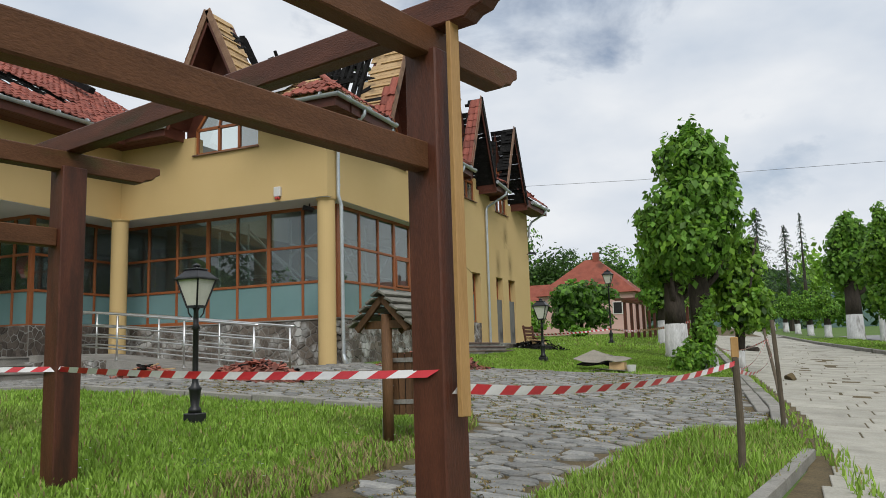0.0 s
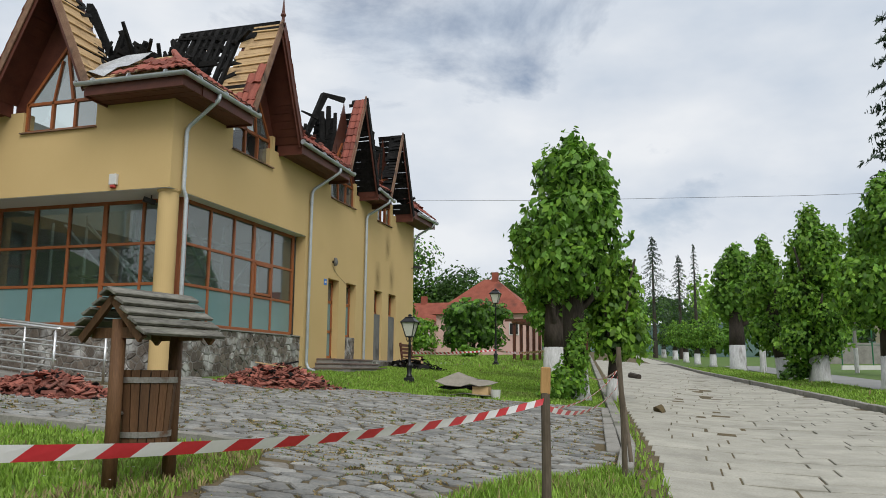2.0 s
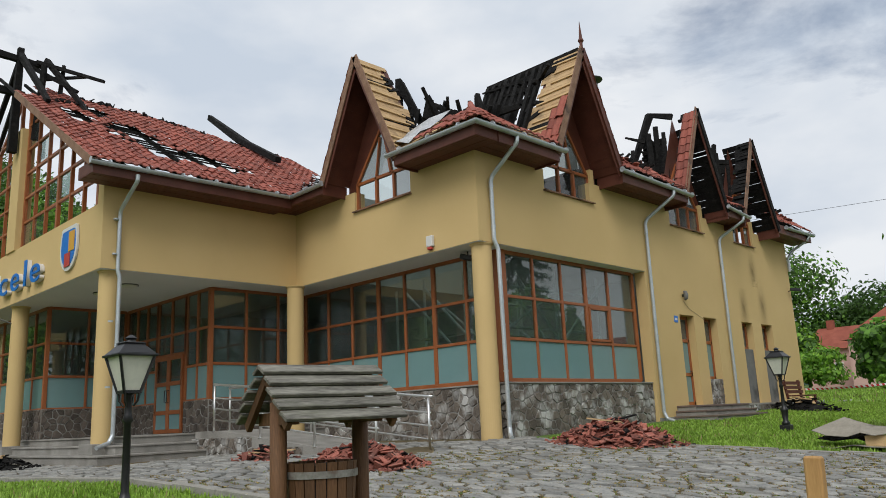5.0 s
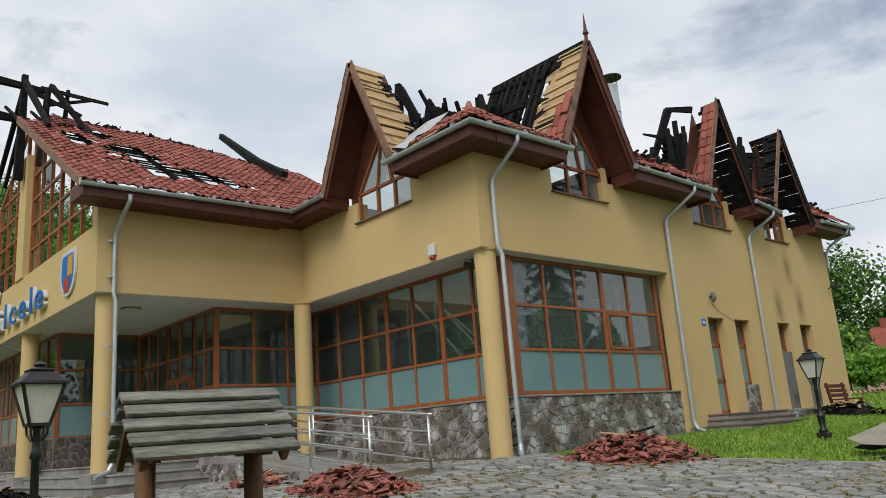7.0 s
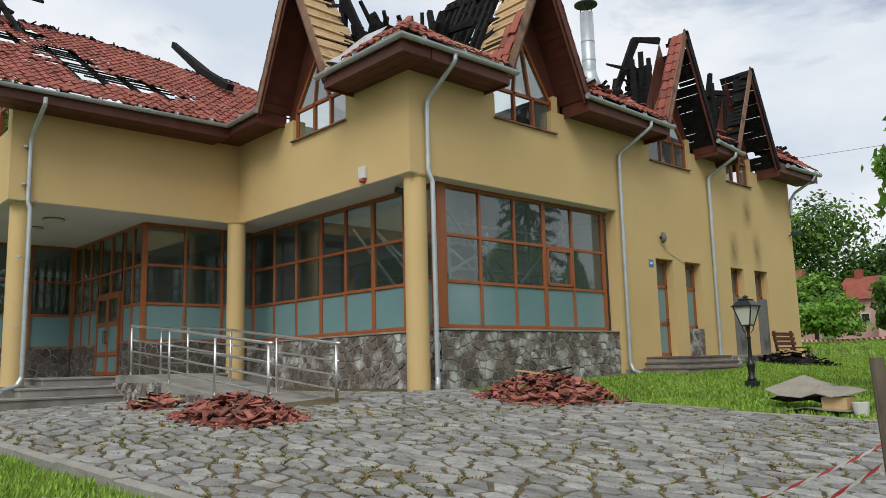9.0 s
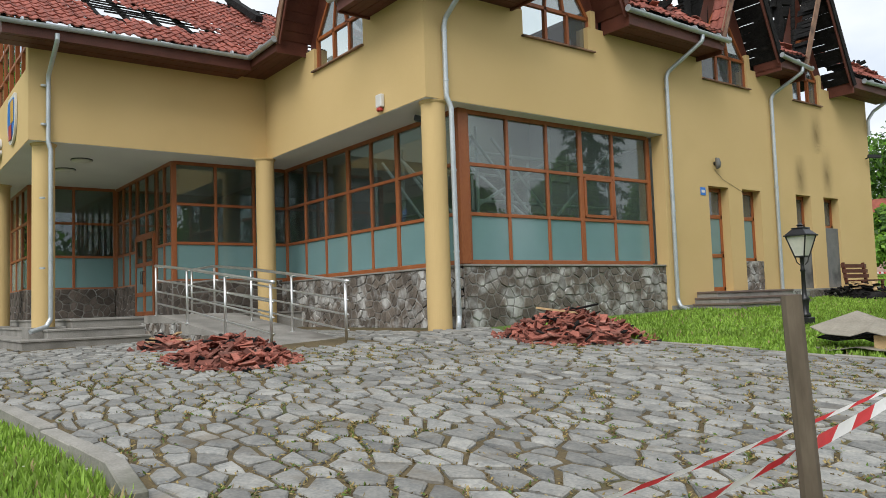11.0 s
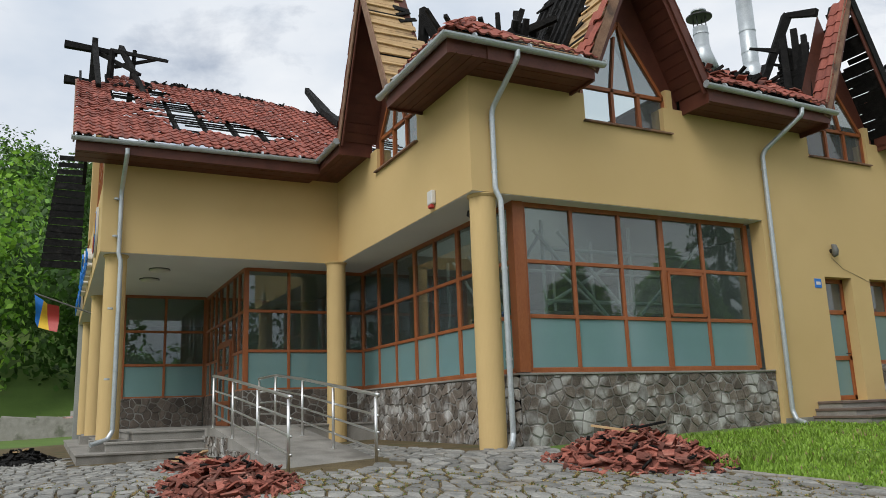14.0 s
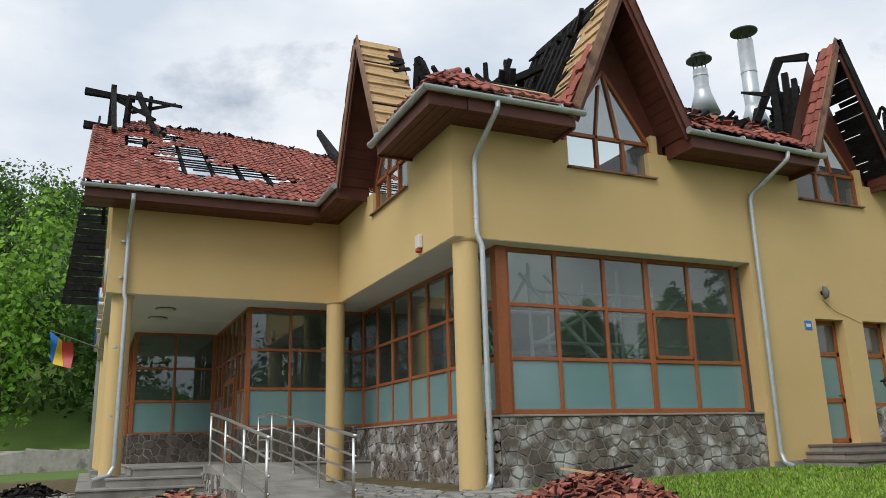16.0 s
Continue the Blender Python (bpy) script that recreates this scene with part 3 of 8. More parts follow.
g.box(-16.2, -10.2, 25.6, 25.8, ZS + 0.42, 8.1)
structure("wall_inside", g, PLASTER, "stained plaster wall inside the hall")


# ---- stone cladding ----
def cladding(name, origin, along, width, height, label, mat, seed, normal, gap=0.016):
    """Irregular stones on a mortar bed: origin low corner, along and normal unit vectors in plan."""
    rng = random.Random(seed)
    a, n = Vector((*along, 0)), Vector((*normal, 0))
    o = Vector(origin)
    bed = Geo()
    p = [o - n * 0.3, o + a * width - n * 0.3, o + a * width, o]
    if a.cross(n).z > 0:
        p = p[::-1]
        p = [p[3], p[2], p[1], p[0]][::-1]
    bed.add([q for q in p] + [q + Vector((0, 0, height)) for q in p], [(0, 1, 2, 3), (7, 6, 5, 4), (0, 4, 5, 1), (1, 5, 6, 2), (2, 6, 7, 3), (3, 7, 4, 0)])
    root = structure(name, bed, MORTAR, label)
    for poly in stones(0, width, 0, height, 0.22, 0.21, rng, 0.43):
        poly = shrunk(poly, gap * 0.7 + rng.uniform(0, 0.016))
        d = rng.uniform(0.008, 0.028)
        m = len(poly)
        low = [o + a * u + n * 0.001 + Vector((0, 0, v)) for u, v in poly]
        top = [o + a * u + n * d + Vector((0, 0, v)) for u, v in shrunk(poly, 0.012)]
        g = Geo()
        quads = [(i, (i + 1) % m, m + (i + 1) % m, m + i) for i in range(m)]
        cap = tuple(range(m, 2 * m))
        if a.cross(Vector((0, 0, 1))).dot(n) < 0:
            quads, cap = [q[::-1] for q in quads], cap[::-1]
        g.add(low + top, quads + [cap])
        part("stone", g, mat, root)
    return root


cladding("wall_stone_east", (-9.86, 17.66, 0.45), (0, 1), 6.39, 1.48, "low wall of grey crazy stone cladding, patchily whitened", STONE, 3, (1, 0))
cladding("wall_stone_south", (-18.25, 17.66, 0.45), (1, 0), 8.384, 1.48, "low wall of crazy stone cladding below the glazing", STONE, 4, (0, -1))
cladding("wall_stone_porch", (-18.24, 14.55, 1.13), (0, 1), 3.11, 0.9, "dark stone cladding below the porch glazing", STONE_DARK, 5, (1, 0))
cladding("wall_stone_entrance", (-19.7, 14.54, 1.13), (1, 0), 1.454, 0.9, "dark stone cladding beside the entrance door", STONE_DARK, 6, (0, -1))
cladding("wall_stone_entrance_far", (-23.9, 14.54, 1.13), (1, 0), 2.32, 0.9, "dark stone cladding beside the entrance door", STONE_DARK, 16, (0, -1))
cladding("wall_stone_bay", (-23.84, 12.0, 1.13), (0, 1), 2.5, 0.9, "dark stone cladding below the bay glazing", STONE_DARK, 7, (1, 0))
cladding("wall_stone_front", (-31.5, 11.99, 1.13), (1, 0), 7.652, 0.9, "dark stone cladding below the front glazing", STONE_DARK, 8, (0, -1))
g = Geo()
g.box(-10.25, -9.82, 17.62, 24.04, 1.93, 1.97)
g.box(-18.3, -10.25, 17.62, 18.0, 1.93, 1.97)
structure("window_sill_stone", g, CONCRETE, "narrow stone sill on the clad wall", "sill", 0.006)


# ---- glazing ----
def glazing(name, label, origin, along, normal, cols, rows, frost_rows=1, bar=0.075, deep=0.09, pane=None, opener=None, thick=()):
    """A timber glazed screen: cols and rows are the positions of its bars along and up from origin."""
    a, n, z = Vector((*along, 0)), Vector((*normal, 0)), Vector((0, 0, 1))
    o = Vector(origin)
    root = thing(name, o, label, "window", kind="structure")
    fr = Geo()
    for i, c in enumerate(cols):
        w = bar * (1.7 if i in thick or i in (0, len(cols) - 1) else 1.0)
        fr.beam(o + a * c + z * rows[0], o + a * c + z * rows[-1], w, deep, up=n)
    for i, r in enumerate(rows):
        fr.beam(o + a * cols[0] + z * r, o + a * cols[-1] + z * r, deep * 0.9, bar * (1.5 if i in (0, len(rows) - 1) else 1.0))
    frame_ob = part("window_frame", fr, FRAME, root, bevel=0.008)
    for i, (c0, c1) in enumerate(zip(cols, cols[1:])):
        for j, (r0, r1) in enumerate(zip(rows, rows[1:])):
            q = Geo()
            for s in (0.006, -0.006):
                q.v += [tuple(o + a * cc + z * rr + n * s) for cc, rr in ((c0, r0), (c1, r0), (c1, r1), (c0, r1))]
            q.f = [(0, 1, 2, 3), (7, 6, 5, 4)]
            p = part("pane", q, FROST if j < frost_rows else (pane or PANE), root)
    if opener:
        c0, c1, r0, r1 = opener
        e = Geo()
        for p, q in (((c0, r0), (c1, r0)), ((c0, r1), (c1, r1)), ((c0, r0), (c0, r1)), ((c1, r0), (c1, r1))):
            e.beam(o + a * p[0] + z * p[1] + n * 0.03, o + a * q[0] + z * q[1] + n * 0.03, 0.07, 0.07, up=n)
        part("sash", e, FRAME, root, bevel=0.006)
    return root


ROWS3 = [2.02, 3.03, 4.075, 5.19]
glazing("window_hall_east", "large brown timber glazed screen with frosted lower panes", (-10.15, 17.85, 0), (0, 1), (1, 0),
        [0.2, 1.33, 2.51, 3.60, 4.72, 6.05], ROWS3, opener=(3.70, 4.63, 3.12, 4.0), thick=(3,))
corner_post = Geo().box(-10.22, -10.06, 17.80, 18.04, 1.99, ZS - 0.015)
structure("trim_corner_post", corner_post, FRAME, "thick brown timber post at the corner of the hall glazing", "trim", 0.008)
glazing("window_hall_south", "large brown timber glazed screen behind the columns", (-10.15, 17.86, 0), (-1, 0), (0, -1),
        [0.1, 1.1, 2.28, 3.42, 4.53, 5.74, 6.9, 8.1], ROWS3, thick=(2, 4))
glazing("window_porch", "brown timber glazed screen beside the entrance", (-18.3, 14.6, 0), (0, 1), (1, 0), [0.02, 1.15, 2.25, 3.28], ROWS3)
glazing("window_entrance", "brown timber glazed screen beside the entrance", (-18.3, 14.6, 0), (-1, 0), (0, -1), [0.02, 0.7, 1.4], ROWS3)
glazing("window_entrance_far", "brown timber glazed screen beside the entrance", (-21.6, 14.6, 0), (-1, 0), (0, -1), [0.0, 0.75, 1.5, 2.3], ROWS3)
glazing("window_bay", "brown timber glazed screen of the bay", (-23.9, 12.05, 0), (0, 1), (1, 0), [0.02, 1.25, 2.48], ROWS3)
glazing("window_front", "brown timber glazed screen along the front", (-23.9, 12.06, 0), (-1, 0), (0, -1), [0.02, 1.1, 2.2, 3.3, 4.4, 5.5, 6.6, 7.6], ROWS3)
# entrance: fanlight and double door
glazing("window_fanlight", "brown timber fanlight over the entrance door", (-19.72, 14.6, 0), (-1, 0), (0, -1), [0.0, 0.92, 1.85], [3.45, 4.075, 5.19], frost_rows=0)
door = thing("door_entrance", (-19.76, 14.55, 1.13), "closed double entrance door of brown timber with glass", "door", kind="structure")
for k in range(2):
    x0 = -19.76 - k * 0.9
    leaf = Geo()
    for xa in (x0 - 0.05, x0 - 0.85):
        leaf.box(xa - 0.05, xa + 0.05, 14.5, 14.57, 1.14, 3.43)
    for za in (1.2, 1.75, 2.6, 3.37):
        leaf.box(x0 - 0.85, x0 - 0.05, 14.5, 14.57, za - 0.06, za + 0.06)
    lf = part("leaf", leaf, FRAME, door, bevel=0.006)
    for za, zb, mt in ((1.2, 1.75, FROST), (1.75, 2.6, FROST), (2.6, 3.37, PANE)):
        q = Geo().box(x0 - 0.85, x0 - 0.05, 14.53, 14.54, za, zb)
        part("pane", q, mt, lf)
    hx = x0 - 0.82 if k == 0 else x0 - 0.08
    part("door_handle", Geo().rod([(hx, 14.5, 2.05), (hx, 14.44, 2.05), (hx, 14.44, 2.4), (hx, 14.5, 2.4)], 0.014, 8), IRON, lf, "black pull handle")


# ---- columns ----
def column(x, y, base, label):
    root = thing("column", (x, y, base), label, "column", "columns of the porch", "structure")
    g = Geo()
    g.rod([(x, y, base + 0.0), (x, y, ZS - 0.014)], 0.245, 32)
    part("shaft", g, RENDER, root, smooth=False)
    part("collar", Geo().rod([(x, y, ZS - 0.07), (x, y, ZS - 0.03), (x, y, ZS - 0.013)], [0.255, 0.285, 0.285], 32), RENDER, root)
    return root


for x, y, b, t in ((-10.0, 17.13, 0.45, "round ochre corner column on the paving"), (-17.1, 16.68, 0.5, "round ochre column beside the ramp"),
                   (-17.58, 11.38, 0.93, "round ochre column at the steps"), (-24.4, 11.38, 0.93, "round ochre column of the porch"), (-31.8, 11.38, 0.9, "round ochre column of the porch")):
    column(x, y, b, t)
g = Geo()
for x in (-17.58, -24.4):
    g.box(x - 0.42, x + 0.42, 11.0, 11.78, 0.6, 0.97)
structure("trim_pedestal", g, CONCRETE, "square concrete pedestals under the porch columns", "trim", 0.01)

# ---- porch floor, steps, ramp ----
for k, (cx, cy, z1) in enumerate(((-16.1, 10.72, 0.72), (-16.55, 11.3, 0.925), (-17.05, 11.88, 1.13))):
    g = Geo()
    g.box(XB, cx, cy, 18.0 if k == 2 else 13.4, 0.2, z1 - 0.05)
    structure("step", g, CONCRETE, "worn concrete porch step", "step")
    g = Geo()
    g.box(XB, cx + 0.03, cy - 0.03, 18.0 if k == 2 else 13.42, z1 - 0.05 + 0.002, z1)
    structure("step_tread", g, CONCRETE, "stone tread slab on the porch steps", "step", 0.008)


def ramp_z(x):
    return 0.50 + (min(max(-x, 9.4), 15.5) - 9.4) / 6.1 * 0.65


g = Geo()
for y0, y1, dz in ((13.38, 15.15, 0.0),):
    p = [(-9.3, 0.50), (-15.5, 1.15), (-16.7, 1.152), (-16.7, 0.2), (-9.3, 0.2)]
    g.add([(x, y0, z) for x, z in p] + [(x, y1, z) for x, z in p], [(4, 3, 2, 1, 0), (5, 6, 7, 8, 9)] + [((i + 1) % 5, 5 + (i + 1) % 5, 5 + i, i)[::-1] for i in range(5)])
structure("ramp", g, CONCRETE, "concrete wheelchair ramp up to the porch", "ramp")
cladding("wall_stone_ramp", (-16.9, 13.374, 0.4), (1, 0), 2.9, 0.58, "stone clad side of the ramp", STONE, 11, (0, -1))
cladding("wall_stone_ramp_low", (-14.0, 13.374, 0.3), (1, 0), 2.0, 0.45, "stone clad side of the ramp", STONE, 12, (0, -1))


def railing(name, y, xs, label):
    root = thing(name, (xs[0], y, ramp_z(xs[0])), label, "railing", "ramp railings")
    hi = 1.13
    for x in xs:
        z = ramp_z(x)
        p = part("post", Geo().rod([(x, y, z - 0.02), (x, y, z + hi - 0.04)], 0.027, 12), STEEL, root, smooth=True)
        part("foot_plate", Geo().rod([(x, y, z - 0.003), (x, y, z + 0.012)], 0.05, 12), STEEL, p)
    part("handrail", Geo().rod([(xs[0] + 0.12, y, ramp_z(xs[0]) + hi - 0.01)] + [(x, y, ramp_z(x) + hi) for x in xs] + [(xs[-1] - 0.05, y, ramp_z(xs[-1]) + hi)], 0.03, 12), STEEL, root, smooth=True)
    for h in (0.27, 0.54, 0.80):
        part("rail", Geo().rod([(xs[0] + 0.03, y + 0.03, ramp_z(xs[0]) + h)] + [(x, y + 0.03, ramp_z(x) + h) for x in xs], 0.021, 8), STEEL, root, smooth=True)
    return root


railing("railing", 13.4, [-9.6, -11.6, -13.7, -15.8], "stainless steel railing with three bars along the ramp")
railing("railing", 14.8, [-9.6, -11.72, -13.7, -15.9, -17.5], "stainless steel railing with three bars along the ramp")

# ---- eaves, gutters and downpipes ----
def eave(name, x0, x1, y0, y1, along, label):
    """A boarded eave box under the roof's edge: soffit boards along it and a fascia on its outer side."""
    root = thing(name, (x0, y0, 7.45), label, "eave", kind="structure")
    n = 5
    if along == "y":
        w = (x1 - x0) / n
        for k in range(n):
            part("soffit_board", Geo().box(x0 + k * w + 0.006, x0 + (k + 1) * w - 0.006, y0, y1, 7.45 - 0.004 * (k % 2), 7.475), EAVE, root)
        part("fascia", Geo().box(x1, x1 + 0.03, y0, y1, 7.43, 7.76), EAVE, root)
    else:
        w = (y1 - y0) / n
        for k in range(n):
            part("soffit_board", Geo().box(x0, x1, y0 + k * w + 0.006, y0 + (k + 1) * w - 0.006, 7.45 - 0.004 * (k % 2), 7.475), EAVE, root)
        part("fascia", Geo().box(x0, x1, y0 - 0.03, y0, 7.43, 7.76), EAVE, root)
    part("end_board", Geo().box(x0, x1, y0, y0 + 0.025, 7.48, 7.76) if along == "y" else Geo().box(x0, x0 + 0.025, y0, y1, 7.48, 7.76), EAVE, root)
    part("end_board", Geo().box(x0, x1, y1 - 0.025, y1, 7.48, 7.76) if along == "y" else Geo().box(x1 - 0.025, x1, y0, y1, 7.48, 7.76), EAVE, root)
    return root


EO, SO, WO = -8.98, 16.02, -16.3
eave("eave_south", -11.75, EO, SO, YS - 0.004, "x", "dark brown boarded eave at the corner")
eave("eave_east", XE + 0.004, EO, YS, 19.12, "y", "dark brown boarded eave")
eave("eave_east", XE + 0.004, EO, 22.02, 25.7, "y", "dark brown boarded eave between two dormers")
eave("eave_east", XE + 0.004, EO, 28.42, 29.74, "y", "scorched brown boarded eave between two dormers")
eave("eave_east", XE + 0.004, EO, 32.56, 35.7, "y", "scorched brown boarded eave at the far end")
eave("eave_south", XW + 0.004, -14.75, SO, YS - 0.004, "x", "dark brown boarded eave in the inner corner")
wing_eave = eave("eave_wing", XW + 0.004, WO, 10.35, SO - 0.034, "y", "dark brown boarded eave of the entrance wing")
wing_eave.matrix_world = Matrix.Translation((0, 0, -0.09)) @ wing_eave.matrix_world


def gutter(name, pts, label, r=0.085):
    """A half-round gutter along pts with joint bands."""
    root = thing(name, pts[0], label, "gutter", "gutters of the roof")
    g = Geo()
    P = [Vector(p) for p in pts]
    seg = 8
    for i, p in enumerate(P):
        d0 = (P[i] - P[i - 1]).normalized() if i else (P[1] - P[0]).normalized()
        d1 = (P[i + 1] - P[i]).normalized() if i < len(P) - 1 else d0
        t = (d0 + d1).normalized()
        s = t.cross(Vector((0, 0, 1))).normalized() / max(0.5, t.dot(d1))
        for rr in (r, r - 0.008):
            for k in range(seg + 1):
                a = math.pi * k / seg
                g.v.append(tuple(p + s * math.cos(a) * rr - Vector((0, 0, 1)) * math.sin(a) * rr))
    m = 2 * (seg + 1)
    for i in range(len(P) - 1):
        for k in range(seg):
            a, b = i * m + k, (i + 1) * m + k
            g.f.append((a, b, b + 1, a + 1))
            a, b = a + seg + 1, b + seg + 1
            g.f.append((a + 1, b + 1, b, a))
        for k in (0, seg):
            a, b = i * m + k, (i + 1) * m + k
            g.f.append((a, a + seg + 1, b + seg + 1, b))
    part("channel", g, ZINC, root, smooth=False)
    for e, q in ((P[0], P[1]), (P[-1], P[-2])):
        d = (q - e).normalized() * 0.01
        part("end_cap", Geo().rod([e, e + d], r - 0.004, 14), ZINC, root)
    for a, b in zip(P, P[1:]):
        n_ = max(1, int((b - a).length / 0.9))
        for k in range(1, n_ + 1):
            c = a + (b - a) * (k - 0.5) / n_
            d = (b - a).normalized() * 0.02
            part("bracket", Geo().rod([c - d, c + d], r + 0.006, 12), ZINC, root)
    return root


GZ = 7.74
gutter("gutter", [(-11.95, SO - 0.11, GZ), (EO + 0.11, SO - 0.11, GZ), (EO + 0.11, 19.3, GZ)], "grey metal gutter round the corner")
gutter("gutter", [(EO + 0.11, 21.9, GZ + 0.02), (EO + 0.11, 25.85, GZ - 0.04)], "grey metal gutter between two dormers")
gutter("gutter", [(EO + 0.11, 28.35, GZ), (EO + 0.13, 29.9, GZ - 0.16)], "bent grey metal gutter hanging loose", 0.075)
gutter("gutter", [(EO + 0.11, 33.1, GZ - 0.05), (EO + 0.11, 35.8, GZ)], "grey metal gutter at the far end")
gutter("gutter", [(WO + 0.11, 10.25, GZ - 0.12), (WO + 0.11, SO - 0.11, GZ - 0.07), (-14.7, SO - 0.11, GZ - 0.04)], "grey metal gutter of the entrance wing")


def downpipe(name, pts, label, clips=()):
    root = thing(name, pts[-1], label, "downpipe", "downpipes")
    path = [Vector(pts[0])]
    for a, b, c in zip(pts, pts[1:], pts[2:]):
        a, b, c = Vector(a), Vector(b), Vector(c)
        path += [b + (a - b).normalized() * 0.03, b + (c - b).normalized() * 0.03]
    part("pipe", Geo().rod(path + [Vector(pts[-1])], 0.052, 16), ZINC, root, smooth=False)
    drop = [(a, b) for a, b in zip(pts, pts[1:]) if a[2] - b[2] > 1.2]
    for a, b in drop:
        n_ = int((a[2] - b[2]) / 0.95)
        for k in range(1, n_ + 1):
            c = Vector(a).lerp(Vector(b), k / (n_ + 0.6))
            part("joint_ring", Geo().rod([c - Vector((0, 0, 0.015)), c + Vector((0, 0, 0.015))], 0.0575, 16), ZINC, root)
    for p in clips:
        part("clip", Geo().rod([(p[0], p[1], p[2] - 0.02), (p[0], p[1], p[2] + 0.02)], 0.06, 12), ZINC, root)
    return root


downpipe("downpipe", [(EO + 0.11, 17.36, 7.68), (EO + 0.1, 17.35, 7.52), (XE + 0.12, 17.24, 6.86), (XE + 0.08, 17.22, 6.72), (XE + 0.08, 17.22, 5.28), (XE + 0.12, 17.3, 5.05), (XE + 0.14, 17.3, 0.92), (XE + 0.22, 17.22, 0.76), (XE + 0.36, 17.1, 0.70)], "grey metal downpipe at the corner column", [(XE + 0.08, 17.22, z) for z in (5.6, 6.6)] + [(XE + 0.13, 17.3, z) for z in (2.2, 3.8)])
downpipe("downpipe", [(EO + 0.11, 24.7, 7.64), (EO + 0.1, 24.68, 7.48), (XE + 0.12, 24.27, 6.84), (XE + 0.08, 24.22, 6.7), (XE + 0.08, 24.2, 1.1), (XE + 0.16, 24.2, 0.92), (XE + 0.4, 24.2, 0.84)], "grey metal downpipe beside the glazing", [(XE + 0.08, 24.21, z) for z in (1.6, 3.3, 4.9, 6.4)])
downpipe("downpipe", [(EO + 0.11, 29.4, 7.55), (EO + 0.1, 29.38, 7.4), (XE + 0.12, 29.08, 6.9), (XE + 0.08, 29.03, 6.75), (XE + 0.08, 29.0, 1.1)], "grey metal downpipe between two dormers", [(XE + 0.08, 29.01, z) for z in (2.4, 4.2, 6.0)])
downpipe("downpipe", [(EO + 0.11, 35.3, 7.66), (EO + 0.05, 35.25, 7.5), (XE + 0.2, 35.05, 7.1), (XE + 0.1, 34.85, 6.8), (XE + 0.1, 34.85, 6.3)], "short grey metal downpipe at the far corner")
downpipe("downpipe", [(WO + 0.11, 11.42, 7.46), (WO + 0.1, 11.42, 7.3), (XW + 0.12, 11.4, 6.75), (XW + 0.08, 11.4, 6.6), (XW + 0.08, 11.4, 5.2), (XW + 0.1, 11.45, 5.0), (XW + 0.1, 11.45, 1.15), (XW + 0.14, 11.35, 0.98), (XW + 0.3, 11.0, 0.88)], "grey metal downpipe at the porch column", [(XW + 0.08, 11.3, z) for z in (5.6, 6.5)] + [(XW + 0.08, 11.28, z) for z in (2.3, 3.9)])


# ---- roof tiles ----
TW, TL = 0.225, 0.33
tile_v, tile_f = [], []
for j, s in enumerate((-0.03, TL + 0.03)):
    for k in range(7):
        u = k / 6
        h = 0.045 * (0.5 - 0.5 * math.cos(2 * math.pi * min(1.0, u * 1.35))) if u < 0.75 else 0.004
        tile_v.append(((u - 0.5) * (TW + 0.03), s, h + (0.03 if j == 0 else 0.0)))
for k in range(7):
    x, y, z = tile_v[k]
    tile_v.append((x, y, z - 0.03))
for k in range(6):
    tile_f += [(k, k + 1, k + 8, k + 7), (14 + k, 15 + k, k + 1, k)]
tile_mesh = bpy.data.meshes.new("tile")
tile_mesh.from_pydata(tile_v, [], tile_f)
tile_mesh.materials.append(TILE)


def tiles(root, origin, u, s, spots, limit=300, seed=1, wild=0.012):
    """Lays tiles on a slope: origin its low corner, u along the eave, s up the slope, spots (column, row); the rest past the limit is joined."""
    rng = random.Random(seed)
    o, u, s = Vector(origin), Vector(u).normalized(), Vector(s).normalized()
    n = u.cross(s)
    rest = Geo()
    base = root.location
    for k, (c, r) in enumerate(spots):
        tilt = rng.gauss(0, wild * 2.2)
        uu = (u + s * tilt).normalized()
        nn = (n + u * rng.gauss(0, wild) + s * rng.gauss(0, wild)).normalized()
        ss = nn.cross(uu).normalized()
        p = o + u * (c + 0.5) * TW + s * r * TL + n * (0.03 + abs(rng.gauss(0, wild * 0.5)))
        m = Matrix(((uu.x, ss.x, nn.x, p.x), (uu.y, ss.y, nn.y, p.y), (uu.z, ss.z, nn.z, p.z), (0, 0, 0, 1)))
        if k < limit:
            ob = new("tile", tile_mesh)
            ob.parent = root
            ob.matrix_basis = Matrix.Translation(-base) @ m
        else:
            rest.add([m @ Vector(v) for v in tile_v], tile_f)
    if rest.v:
        tagged(part("tiles_above", rest, TILE_JOINED, root), "clay tiles higher on the slope", kind="stuff")


def jag(x, seed=0, scale=1.0):
    return noise.noise(Vector((x * scale, seed * 7.3, 0.5)))


# wing roof
wing = thing("roof_wing", (WO, 10.3, 7.75), "burnt red clay tile roof with holes over the entrance wing", "roof", kind="structure")
WS = Vector((-1, 0, 0.61)).normalized()


def wing_top(y):
    """How far up the slope the burnt roof still reaches."""
    return float(np.interp(y, [10.3, 12.3, 12.7, 15.4, 18.6], [7.3, 7.6, 8.8, 8.7, 6.7])) + 0.35 * jag(y, 1, 1.7) + 0.35 * jag(y, 2, 6)



